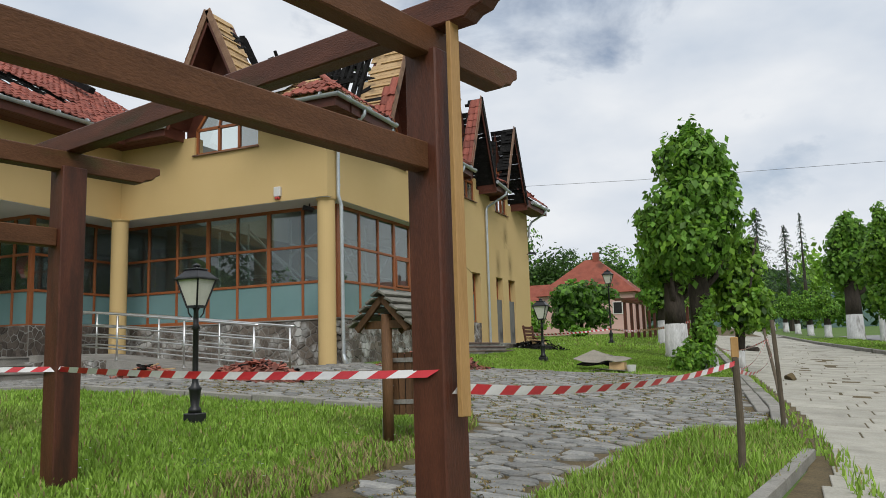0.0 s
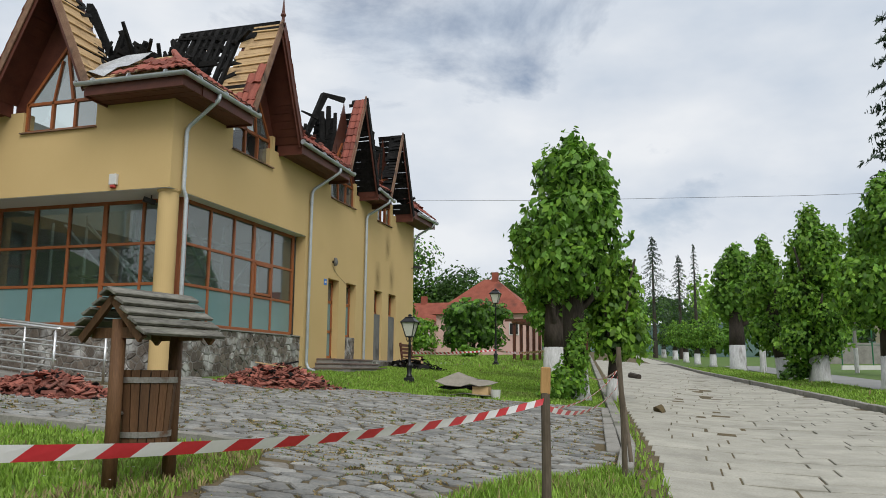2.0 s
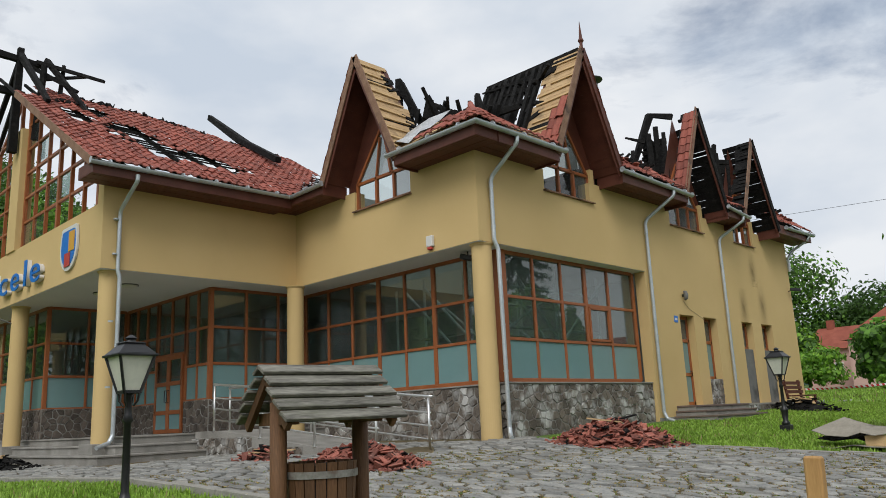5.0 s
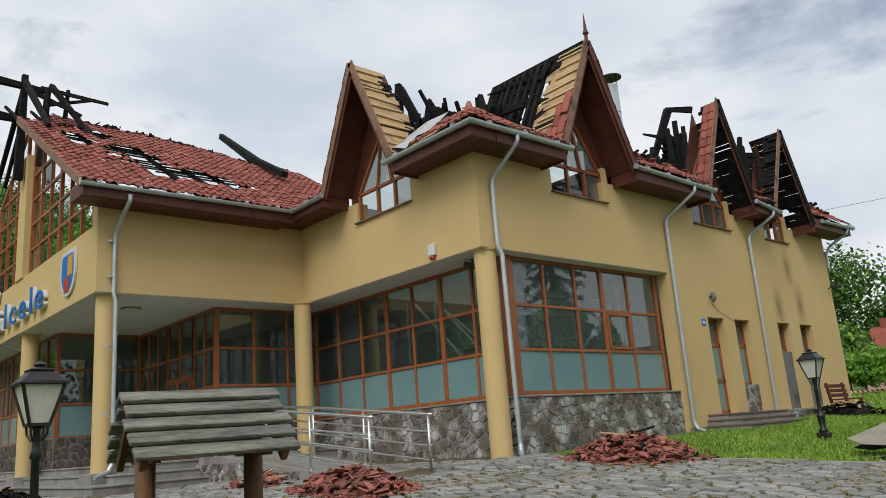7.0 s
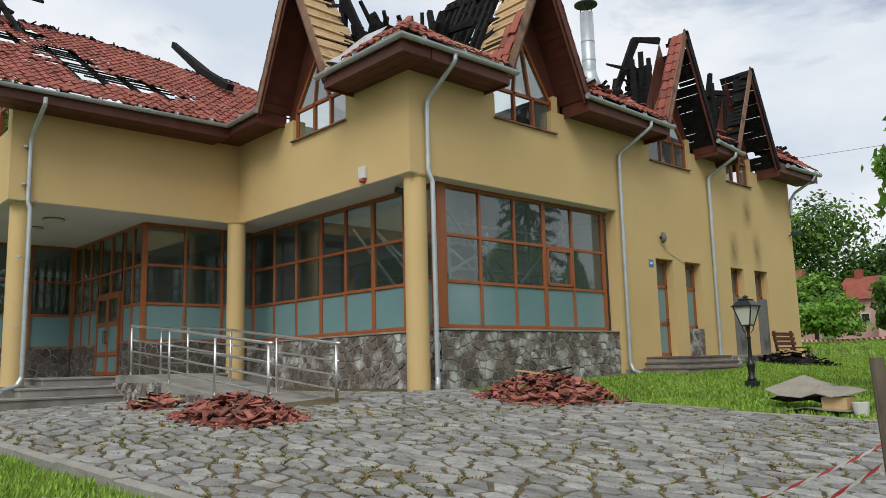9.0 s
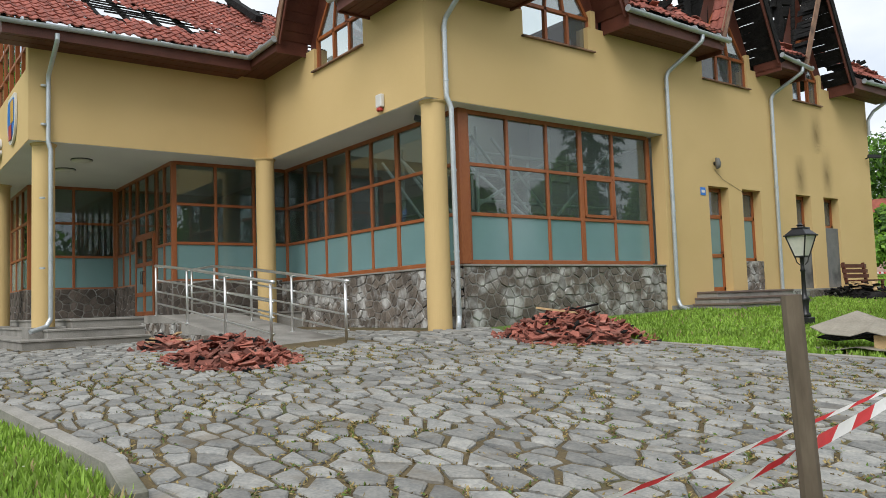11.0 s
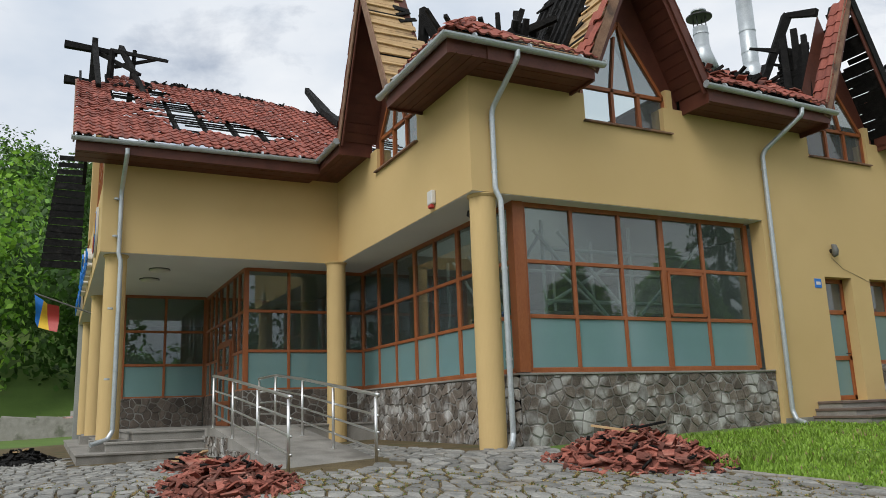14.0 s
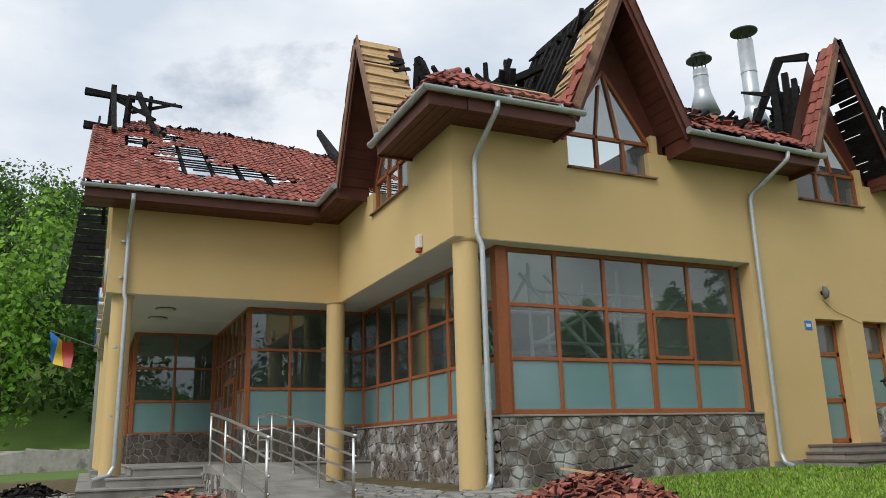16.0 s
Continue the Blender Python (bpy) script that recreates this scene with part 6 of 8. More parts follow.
# ---- roofed litter bin ----
def litter_bin(x, y):
    """Two posts, a shingled board roof and a slatted bucket; the ridge runs along y."""
    b = gz(x, y)
    root = thing("litter_bin", (x, y, b), "rustic wooden litter bin under a little mossy board roof", "litter bin")
    for yy in (-0.34, 0.34):
        part("post", Geo().rod([(x, y + yy, b - 0.05), (x, y + yy, 1.36)], 0.062, 12), BINWOOD, root, smooth=True)
        part("gable_tie", Geo().beam((x - 0.3, y + yy, 1.24), (x + 0.3, y + yy, 1.24), 0.05, 0.09), BINWOOD, root)
        for sg in (-1, 1):
            part("rafter", Geo().beam((x + sg * 0.36, y + yy * 1.25, 1.18), (x, y + yy * 1.25, 1.54), 0.04, 0.07), BINWOOD, root)
        part("iron_strap", Geo().box(x - 0.07, x - 0.055, y + yy - 0.02, y + yy + 0.02, b - 0.05, b + 0.3), BAND, root)
    for sg in (-1, 1):
        for k in range(5):
            t0, t1 = k / 5, (k + 1) / 5 + 0.05
            lift = 0.06
            a0, a1 = Vector((x + sg * 0.45 * (1 - t0), 0, 1.15 + 0.43 * t0 + lift)), Vector((x + sg * 0.45 * (1 - t1), 0, 1.15 + 0.43 * t1 + 0.012))
            g = Geo()
            e = 0.49 + 0.012 * ((k * 7) % 3)
            th = 0.034
            n = Vector((sg * 0.69, 0, 0.72)) * th
            pts = []
            for p in (a0, a1):
                pts += [(p.x, y - e, p.z), (p.x, y + e, p.z)]
            q = [(px + n.x, py, pz + n.z) for px, py, pz in pts]
            g.add(pts + q, [(0, 1, 3, 2), (4, 6, 7, 5), (0, 4, 5, 1), (2, 3, 7, 6), (0, 2, 6, 4), (1, 5, 7, 3)])
            part("roof_board", g, SHINGLE, root, "grey mossy roof board", 0.006)
    n = 20
    for k in range(n):
        t0, t1 = 2 * math.pi * (k + 0.06) / n, 2 * math.pi * (k + 0.94) / n
        g = Geo()
        for z, r in ((0.22, 0.225), (0.92, 0.27)):
            for t, rr in ((t0, r), (t1, r), (t1, r - 0.022), (t0, r - 0.022)):
                g.v.append((x + rr * math.cos(t), y + rr * math.sin(t), z))
        g.f = [(0, 3, 2, 1), (4, 5, 6, 7), (0, 1, 5, 4), (1, 2, 6, 5), (2, 3, 7, 6), (3, 0, 4, 7)]
        part("stave", g, BINWOOD, root)
    for z, r in ((0.34, 0.236), (0.81, 0.268)):
        g = Geo()
        for k in range(28):
            t = 2 * math.pi * k / 28
            for rr, zz in ((r + 0.006, z), (r + 0.006, z + 0.05), (r - 0.004, z + 0.05), (r - 0.004, z)):
                g.v.append((x + rr * math.cos(t), y + rr * math.sin(t), zz))
        for k in range(28):
            a, c = 4 * k, 4 * ((k + 1) % 28)
            g.f += [(a, c, c + 1, a + 1), (a + 1, c + 1, c + 2, a + 2), (a + 2, c + 2, c + 3, a + 3)]
        part("hoop", g, BAND, root, "pale metal hoop")
    part("lining", Geo().rod([(x, y, 0.23), (x, y, 0.90)], [0.2, 0.245], 20), DARK, root, "black inner bucket")
    part("pivot", Geo().rod([(x, y - 0.32, 0.55), (x, y + 0.32, 0.55)], 0.014, 8), BAND, root)
    return root


litter = litter_bin(-2.5, 7.19)
litter.matrix_world = pose(-2.71, 7.11, gz(-2.71, 7.11) - 0.02, 0, 0, -9) @ Matrix.Scale(0.99, 4)

# ---- pergola at the start ----
pergola = thing("pergola", (-0.12, 2.8, gz(-0.12, 2.8)), "brown glazed timber pergola with profiled beam ends", "pergola")
DX, DY = Vector((-0.974, 0.225, 0)), Vector((0.225, 0.974, 0))
P1 = Vector((-0.12, 2.8, 0))
P2 = P1 + DX * 3.5
for c in (P1, P2, P1 - DY * 3.4, P2 - DY * 3.4):
    h = 0.095
    b = gz(c.x, c.y) - 0.05
    q = [c + DX * sx * h + DY * sy * h for sx, sy in ((1, -1), (-1, -1), (-1, 1), (1, 1))]
    g = Geo().hexa([(p.x, p.y, b) for p in q] + [(p.x, p.y, 2.30) for p in q])
    part("post", g, PERGOLA, pergola, bevel=0.008)


def profiled(p, q, w, h, mat):
    """A beam with a stepped, rounded nose at both ends."""
    p, q = Vector(p), Vector(q)
    d = (q - p).normalized()
    s = d.cross(Vector((0, 0, 1))).normalized() * (w / 2)
    L = (q - p).length
    side = [(0, h / 2), (L, h / 2), (L, h * 0.12), (L - 0.04, 0), (L - 0.07, -h * 0.22), (L - 0.13, -h * 0.3), (L - 0.17, -h / 2), (0.17, -h / 2), (0.13, -h * 0.3), (0.07, -h * 0.22), (0.04, 0), (0, h * 0.12)]
    g = Geo()
    n = len(side)
    for sg in (-1, 1):
        g.v += [tuple(p + d * a + s * sg + Vector((0, 0, z))) for a, z in side]
    g.f = [tuple(range(n)), tuple(range(2 * n - 1, n - 1, -1))] + [((i + 1) % n, i, n + i, n + (i + 1) % n) for i in range(n)]
    return part("beam", g, mat, pergola, bevel=0.008)


Zv = Vector((0, 0, 1))
for c in (P1, P2):
    profiled(c - DY * 4.3 + Zv * 2.345, c + DY * 0.75 + Zv * 2.345, 0.12, 0.15, PERGOLA_Y)
for off in (0.0, -3.4):
    profiled(P1 - DX * 0.42 + DY * off + Zv * 2.49, P2 + DX * 0.6 + DY * off + Zv * 2.49, 0.12, 0.15, PERGOLA_X)
for c in (P1, P2):
    part("stretcher", Geo().beam(c - DY * 3.3 + Zv * 1.755, c - DY * 0.096 + Zv * 1.755, 0.09, 0.14), PERGOLA_Y, pergola, "brown side rail", 0.008)
P1, P2 = Vector((-0.35, 2.78, 0)), Vector((-0.35, 2.78, 0)) + DX * 3.94
pergola.matrix_world = Matrix.Translation((-0.35, 2.78, -0.495)) @ Matrix.Scale(1.125, 4)
plank = part("plank", Geo().beam((-0.18, 2.70, 0.545), (-0.19, 2.72, 2.79), 0.031, 0.084, up=(0.225, 0.974, 0)), PINE, bevel=0.004)
tagged(plank, "fresh pale pine plank nailed to the pergola post", "plank")


# ---- stakes and barrier tape ----
def stake(name, p, q, r, label):
    ob = part(name, Geo().rod([(0, 0, 0), Vector(q) * 0.5 - Vector(p) * 0.5 + Vector((0.012, -0.01, 0)), Vector(q) - Vector(p)], [r * 1.1, r, r * 0.95], 10), STAKE, smooth=False)
    ob.location = p
    return tagged(ob, label, "stake", "barrier stakes")


stake("wooden_stake", (0.89, 6.92, gz(0.9, 6.9) - 0.1), (0.905, 6.92, 0.76), 0.035, "thin bark-covered stake with a split pale top")
tip = part("stake_tip", Geo().beam((0.905, 6.92, 0.75), (0.91, 6.925, 0.95), 0.07, 0.05, up=(0, 1, 0)), PINE, bevel=0.008)
tagged(tip, "pale split end of the stake", "stake", "barrier stakes")
S3 = (1.21, 10.11)
stake("wooden_stake", (1.25, 10.13, gz(*S3) - 0.1), (*S3, 1.19), 0.03, "grey stake with a freshly split top")
stake("wooden_stake", (1.28, 11.05, gz(1.28, 11.05) - 0.1), (1.065, 11.84, 1.09), 0.025, "crooked dark stake that leans")


def tape(pts, sag, label, width=0.05):
    """Striped barrier tape between pts, with a little twist; pieces of red and white by turns."""
    root = thing("barrier_tape", pts[0], label, "barrier tape", "barrier tapes")
    k = 0
    for (a, b), sg in zip(zip(pts, pts[1:]), sag):
        a, b = Vector(a), Vector(b)
        n_ = max(2, int((b - a).length / 0.14))
        d = (b - a).normalized()
        side = d.cross(Zv).normalized()
        ring = []
        for i in range(n_ + 1):
            t = i / n_
            c = a.lerp(b, t) - Zv * 4 * sg * t * (1 - t)
            tw = 0.5 * math.sin(3 * t * (b - a).length * 0.3 + k)
            w = (Zv * math.cos(tw) + side * math.sin(tw)) * width / 2
            ring.append((c, w))
        for i in range(n_):
            (c0, w0), (c1, w1) = ring[i], ring[i + 1]
            slant = d * 0.035
            g = Geo().add([c0 - w0 - slant, c1 - w1 - slant, c1 + w1 + slant, c0 + w0 + slant], [(0, 1, 2, 3)])
            part("stripe", g, TAPE_R if k % 2 else TAPE_W, root)
            k += 1
    return root


tape([(-9.6, 3.3, 1.0), tuple(P2 + Vector((0.1, -0.11, 0.84))), tuple(P1 + Vector((0.02, -0.125, 0.77)))], (0.03, 0.03), "red and white barrier tape round the pergola posts")
tape([tuple(P1 + Vector((0.13, -0.09, 0.69))), (0.9, 6.86, 0.70)], (0.09,), "red and white barrier tape from post to stake")
tape([(0.88, 6.98, 0.64), (1.08, 11.75, 0.94), (-1.5, 27.6, 1.75)], (0.12, 0.5), "slack red and white barrier tape between the stakes", 0.016)
tape([(0.88, 6.98, 0.66), (S3[0] - 0.03, S3[1], 0.74), (1.1, 11.65, 0.98)], (0.14, 0.03), "red and white barrier tape on the forecourt stake", 0.034)
tape([(-1.6, 28.0, 1.8), (-6.9, 39.4, 1.9), (-16, 44, 2.1), (-34, 46, 2.2)], (0.2, 0.2, 0.3), "red and white barrier tape across the lawn", 0.09)
tape([(-33, 12.0, 1.9), (-60, 10.5, 1.8)], (0.2,), "barrier tape behind the wing", 0.1)


# ---- heaps of broken tiles ----
def heap(name, x, y, rx, ry, h, count, label, mat, seed, wood=0):
    rng = random.Random(seed)
    root = thing(name, (x, y, gz(x, y)), label, "rubble heap", "rubble heaps")
    core = Geo()
    ring = 16
    core.v = [(x, y, gz(x, y) + h * 0.8)] + [(x + rx * 0.55 * math.cos(2 * math.pi * k / ring), y + ry * 0.55 * math.sin(2 * math.pi * k / ring), gz(x, y) + h * 0.35) for k in range(ring)] + [(x + rx * 0.95 * math.cos(2 * math.pi * k / ring), y + ry * 0.95 * math.sin(2 * math.pi * k / ring), gz(x + rx * math.cos(2 * math.pi * k / ring), y) - 0.02) for k in range(ring)]
    core.f = [(0, 1 + k, 1 + (k + 1) % ring) for k in range(ring)] + [(1 + k, 1 + ring + k, 1 + ring + (k + 1) % ring, 1 + (k + 1) % ring) for k in range(ring)]
    part("core", core, mat, root)
    for k in range(count):
        t, r = rng.uniform(0, 2 * math.pi), math.sqrt(rng.random()) * 1.22
        px, py = x + rx * r * math.cos(t), y + ry * r * math.sin(t)
        pz = gz(px, py) + h * max(0.0, 1 - r) ** 0.85 + 0.03 + rng.uniform(0, 0.05) * (r < 0.9)
        d = Vector((rng.uniform(-1, 1), rng.uniform(-1, 1), rng.uniform(-0.5, 0.5))).normalized()
        L, w = (rng.uniform(0.03, 0.13), rng.uniform(0.05, 0.17)) if r < 0.95 else (rng.uniform(0.015, 0.07), rng.uniform(0.03, 0.09))
        g = Geo().beam(Vector((px, py, pz)) - d * L, Vector((px, py, pz)) + d * L, w, 0.022, up=(rng.uniform(-0.7, 0.7), rng.uniform(-0.7, 0.7), 1), w2=w * rng.uniform(0.4, 1))
        part("tile_shard", g, mat if rng.random() < 0.93 else CHAR, root)
    for k in range(wood):
        t = rng.uniform(0, math.pi)
        c = Vector((x + rng.uniform(-0.3, 0.3) * rx, y + rng.uniform(-0.3, 0.3) * ry, gz(x, y) + h * rng.uniform(0.7, 1.15)))
        d = Vector((math.cos(t), math.sin(t), rng.uniform(-0.2, 0.4))) * rng.uniform(0.2, 0.5)
        part("burnt_board", Geo().beam(c - d, c + d, 0.09, 0.03), CHAR if k % 3 else SHEATH, root, "burnt piece of board")
    return root


heap("rubble_heap", -7.25, 17.95, 1.3, 1.05, 0.47, 560, "heap of broken red clay tiles beside the wall", RUBBLE, 5, 3)
heap("rubble_heap", -8.65, 12.35, 1.05, 0.8, 0.32, 480, "heap of broken red clay tiles on the paving", RUBBLE, 6, 0)
heap("rubble_heap", -11.7, 12.3, 0.75, 0.45, 0.2, 70, "small heap of tiles and burnt boards beside the ramp", RUBBLE, 7, 8)
heap("rubble_heap", -19.5, 9.6, 1.6, 0.7, 0.25, 160, "black heap of charred debris beside the steps", CHAR, 8, 6)
heap("rubble_heap", -8.2, 30.6, 1.2, 0.6, 0.35, 120, "heap of burnt boards and debris below the bench", CHAR, 9, 14)
bench = thing("bench", (-8.3, 31.5, gz(-8.3, 31.5)), "dark brown wooden bench beside the wall", "bench")
bz = gz(-8.3, 31.5)
for k in range(3):
    part("slat", Geo().box(-8.75 + k * 0.15, -8.63 + k * 0.15, 30.8, 32.3, bz + 0.44, bz + 0.48), EAVE, bench)
    part("back_slat", Geo().beam((-8.8 - 0.03 * k, 30.8, bz + 0.6 + 0.15 * k), (-8.8 - 0.03 * k, 32.3, bz + 0.6 + 0.15 * k), 0.03, 0.11), EAVE, bench)
for y in (30.95, 32.15):
    part("leg", Geo().beam((-8.35, y, bz - 0.02), (-8.35, y, bz + 0.44), 0.06, 0.08), EAVE, bench)
    part("leg", Geo().beam((-8.75, y, bz - 0.02), (-8.88, y, bz + 1.0), 0.06, 0.08), EAVE, bench)
sheetm = thing("metal_sheet", (-3.2, 19.8, gz(-3.2, 19.8)), "bent grey roofing sheets dumped on the grass", "sheet metal")
zb = gz(-3.2, 19.8)


def bent_sheet(name, front, back, mat, label=""):
    """A thin kinked sheet between two broken lines of points (x, y, height)."""
    g, n = Geo(), len(front)
    for (ax, ay, az), (bx, by, bz_) in zip(front, back):
        g.v += [(ax, ay, zb + az), (bx, by, zb + bz_), (ax, ay, zb + az - 0.012), (bx, by, zb + bz_ - 0.012)]
    for i in range(n - 1):
        p, q = 4 * i, 4 * i + 4
        g.f += [(p, q, q + 1, p + 1), (p + 3, q + 3, q + 2, p + 2), (p + 2, q + 2, q, p), (p + 1, q + 1, q + 3, p + 3)]
    g.f += [(0, 1, 3, 2), (4 * n - 2, 4 * n - 1, 4 * n - 3, 4 * n - 4)]
    return part(name, g, mat, sheetm, label)


bent_sheet("sheet", [(-3.92, 19.7, 0.36), (-3.6, 19.5, 0.27), (-3.2, 19.45, 0.24), (-2.98, 19.5, 0.31), (-2.75, 19.5, 0.25), (-2.52, 19.62, 0.28)],
           [(-3.75, 20.3, 0.44), (-3.5, 20.35, 0.58), (-3.2, 20.35, 0.47), (-2.95, 20.35, 0.4), (-2.7, 20.3, 0.38), (-2.45, 20.25, 0.33)], SHEET)
bent_sheet("sheet", [(-3.85, 19.75, 0.2), (-3.5, 19.6, 0.16), (-3.1, 19.62, 0.2), (-2.9, 19.7, 0.12)],
           [(-3.7, 20.3, 0.3), (-3.4, 20.3, 0.25), (-3.1, 20.3, 0.28), (-2.85, 20.25, 0.2)], CHAR, "scorched sheet")
bent_sheet("sheet", [(-3.82, 19.6, 0.06), (-3.5, 19.4, 0.03), (-3.1, 19.38, 0.09), (-2.8, 19.4, 0.05), (-2.5, 19.5, 0.03)],
           [(-3.7, 20.2, 0.04), (-3.4, 20.2, 0.03), (-3.1, 20.2, 0.05), (-2.8, 20.2, 0.03), (-2.5, 20.1, 0.03)], SHEET)
part("carton", Geo().box(-2.95, -2.56, 19.62, 20.0, zb + 0.04, zb + 0.24), BATTEN, sheetm, "tan cardboard carton under the sheet", 0.006)
bucket = part("bucket", Geo().rod([(-2.4, 19.75, gz(-2.4, 19.7)), (-2.4, 19.75, gz(-2.4, 19.7) + 0.22)], [0.1, 0.13], 14), WHITE)
tagged(bucket, "small white plastic bucket on the grass", "bucket")

# soot over the burnt openings and white and yellow flowers in the lawn
for y, z, s in ((32.1, 4.75, 1.0), (30.5, 4.6, 0.7), (31.6, 6.0, 0.8)):
    ob = part("soot_patch", Geo().add([(0, -0.6 * s, -0.75 * s), (0, 0.6 * s, -0.75 * s), (0, 0.6 * s, 0.95 * s), (0, -0.6 * s, 0.95 * s)], [(0, 1, 2, 3)]), SOOT)
    ob.location = (XE + 0.006, y, z)
    tagged(ob, "black soot smear on the ochre wall", "soot", kind="structure")
rng = np.random.default_rng(70)
for nm, mt, lab, n in (("daisies", WHITE, "small white daisies in the lawn", 260), ("dandelions", material("petal_yellow", (0.75, 0.55, 0.03), (0.8, 0.6, 0.05), 0.7, 3, 20, 0.0), "small yellow dandelions in the lawn", 140)):
    v, f = [], []
    while len(f) < n:
        if rng.random() < 0.5:
            x, y = rng.uniform(-11, -2.3), rng.uniform(3, 9.8)
            if not inside(LAWN_A, x, y):
                continue
        else:
            x, y = rng.uniform(-8, -1), rng.uniform(19.6, 27)
        z, r, k = gz(x, y) + 0.13 + rng.uniform(0, 0.05), 0.014, len(v)
        v += [(x + r * math.cos(t), y + r * math.sin(t), z + 0.008 * math.sin(2 * t)) for t in (0, 1.57, 3.14, 4.71)]
        f.append((k, k + 1, k + 2, k + 3))
    tagged(new(nm, raw(nm, v, f, [mt])), lab, "flowers", kind="stuff")

# ---- trees ----
def leaves(name, centres, normals, size, rng, mats, index, droop=0.35, aspect=1.0):
    """One mesh of bent leaf blades: four corners and a lifted middle fold each."""
    n = len(centres)
    r = rng.standard_normal((n, 3))
    nrm = normals + 0.55 * r
    nrm[:, 2] += 0.25
    nrm /= np.linalg.norm(nrm, axis=1)[:, None] + 1e-6
    down = np.tile(np.array([0.0, 0.0, -1.0]), (n, 1)) * droop + rng.standard_normal((n, 3)) * 0.5 + normals * 0.4
    t = down - nrm * (down * nrm).sum(1)[:, None]
    t /= np.linalg.norm(t, axis=1)[:, None] + 1e-6
    b = np.cross(nrm, t)
    s = size * rng.uniform(0.65, 1.35, n)[:, None]
    p0, p1 = centres - t * s * 0.5, centres + t * s * 0.6 - nrm * s * 0.12
    l, q = centres + b * s * 0.36 * aspect - nrm * s * 0.1, centres - b * s * 0.36 * aspect - nrm * s * 0.1
    v = np.stack([p0, l, p1, q], 1).reshape(-1, 3)
    k = np.arange(n)[:, None] * 4
    f = np.concatenate([k + np.array([[0, 1, 2]]), k + np.array([[0, 2, 3]])], 0)
    return raw(name, v, f, mats, np.concatenate([index, index]))


def crown_points(blobs, n, rng, shell=0.55):
    """Points in and on a crown made of ellipsoids (x, y, z, rx, ry, rz); those deep inside others are rarer."""
    w = np.array([b[3] * b[5] for b in blobs])
    pick = rng.choice(len(blobs), n, p=w / w.sum())
    bl = np.array(blobs)[pick]
    d = rng.standard_normal((n, 3))
    d /= np.linalg.norm(d, axis=1)[:, None]
    rad = 1 - shell * rng.random(n) ** 1.8
    lump = 1 + 0.2 * np.sin(d[:, 0] * 7 + pick) * np.sin(d[:, 2] * 6 + 2 * pick) + 0.08 * rng.standard_normal(n)
    p = bl[:, :3] + d * bl[:, 3:6] * (rad * lump)[:, None]
    return p, d, rad


def chestnut(x, y, height, crown_r, trunk_r, seed, n=9000, label="", lime=1.3, light=0.15, lean=(0, 0), leaf=0.26, low=0.27):
    """A pollarded chestnut: a thick limewashed trunk, stub limbs and a tall narrow crown."""
    rng, rnd = np.random.default_rng(seed), random.Random(seed)
    b = gz(x, y)
    root = thing("tree", (x, y, b), label or "pollarded chestnut with a whitewashed trunk foot", "tree", "chestnuts along the walkway")
    top = b + height * 0.62
    P = lambda t, z: (x + lean[0] * t, y + lean[1] * t, z)
    g = Geo().rod([P(0, b - 0.1), P(0.05, b + 0.2), P(0.2, b + lime)], [trunk_r * 1.35, trunk_r * 1.08, trunk_r], 14)
    part("trunk_foot", g, LIME, root, "whitewashed trunk foot", smooth=True)
    g = Geo().rod([P(0.2, b + lime - 0.02), P(0.5, b + height * 0.3), P(0.8, b + height * 0.45), P(1, top)], [trunk_r * 0.995, trunk_r * 0.92, trunk_r * 0.8, trunk_r * 0.35], 12)
    part("trunk", g, BARK, root, smooth=True)
    for k in range(7):
        a, z = rnd.uniform(0, 6.28), b + height * rnd.uniform(0.3, 0.6)
        e = crown_r * rnd.uniform(0.5, 0.85)
        c = P((z - b) / height, z)
        part("limb", Geo().rod([c, (c[0] + 0.5 * e * math.cos(a), c[1] + 0.5 * e * math.sin(a), z + 0.4), (c[0] + e * math.cos(a), c[1] + e * math.sin(a), z + 1.0 + rnd.random())], [trunk_r * 0.42, trunk_r * 0.26, 0.03], 7), BARK, root, smooth=True)
    blobs = []
    zs = np.linspace(low + 0.12, 0.88, 6)
    for k, z in enumerate(zs):
        w = crown_r * (0.98, 1.0, 0.98, 0.92, 0.8, 0.5)[k]
        for j in range(4 if k < 5 else 2):
            a = rnd.uniform(0, 6.28)
            o = rnd.uniform(0.3, 0.52) * w if k < 5 else 0.15 * w
            blobs.append((x + lean[0] + o * math.cos(a), y + lean[1] + o * math.sin(a), b + height * z + rnd.uniform(-0.2, 0.2), w * rnd.uniform(0.5, 0.72), w * rnd.uniform(0.5, 0.72), height * rnd.uniform(0.085, 0.14)))
    p, d, rad = crown_points(blobs, n, rng)
    p = p - np.array(root.location)
    # leaves deep in the crown get the darker colour, painting its inner shade
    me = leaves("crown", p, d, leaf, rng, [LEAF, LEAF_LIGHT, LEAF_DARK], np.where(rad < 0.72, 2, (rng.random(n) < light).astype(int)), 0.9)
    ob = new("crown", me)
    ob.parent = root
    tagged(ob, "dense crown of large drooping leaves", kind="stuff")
    return root


chestnut(-2.35, 29.0, 6.2, 1.25, 0.40, 1, 7000, "pollarded chestnut with a whitewashed trunk foot behind a leafier one", 1.25, 0.1, low=0.42)
chestnut(-0.72, 21.9, 7.2, 1.36, 0.31, 2, 17000, "tall pollarded chestnut with ivy round its trunk", 0.8, 0.2, (-0.1, -0.2), 0.2, 0.37)
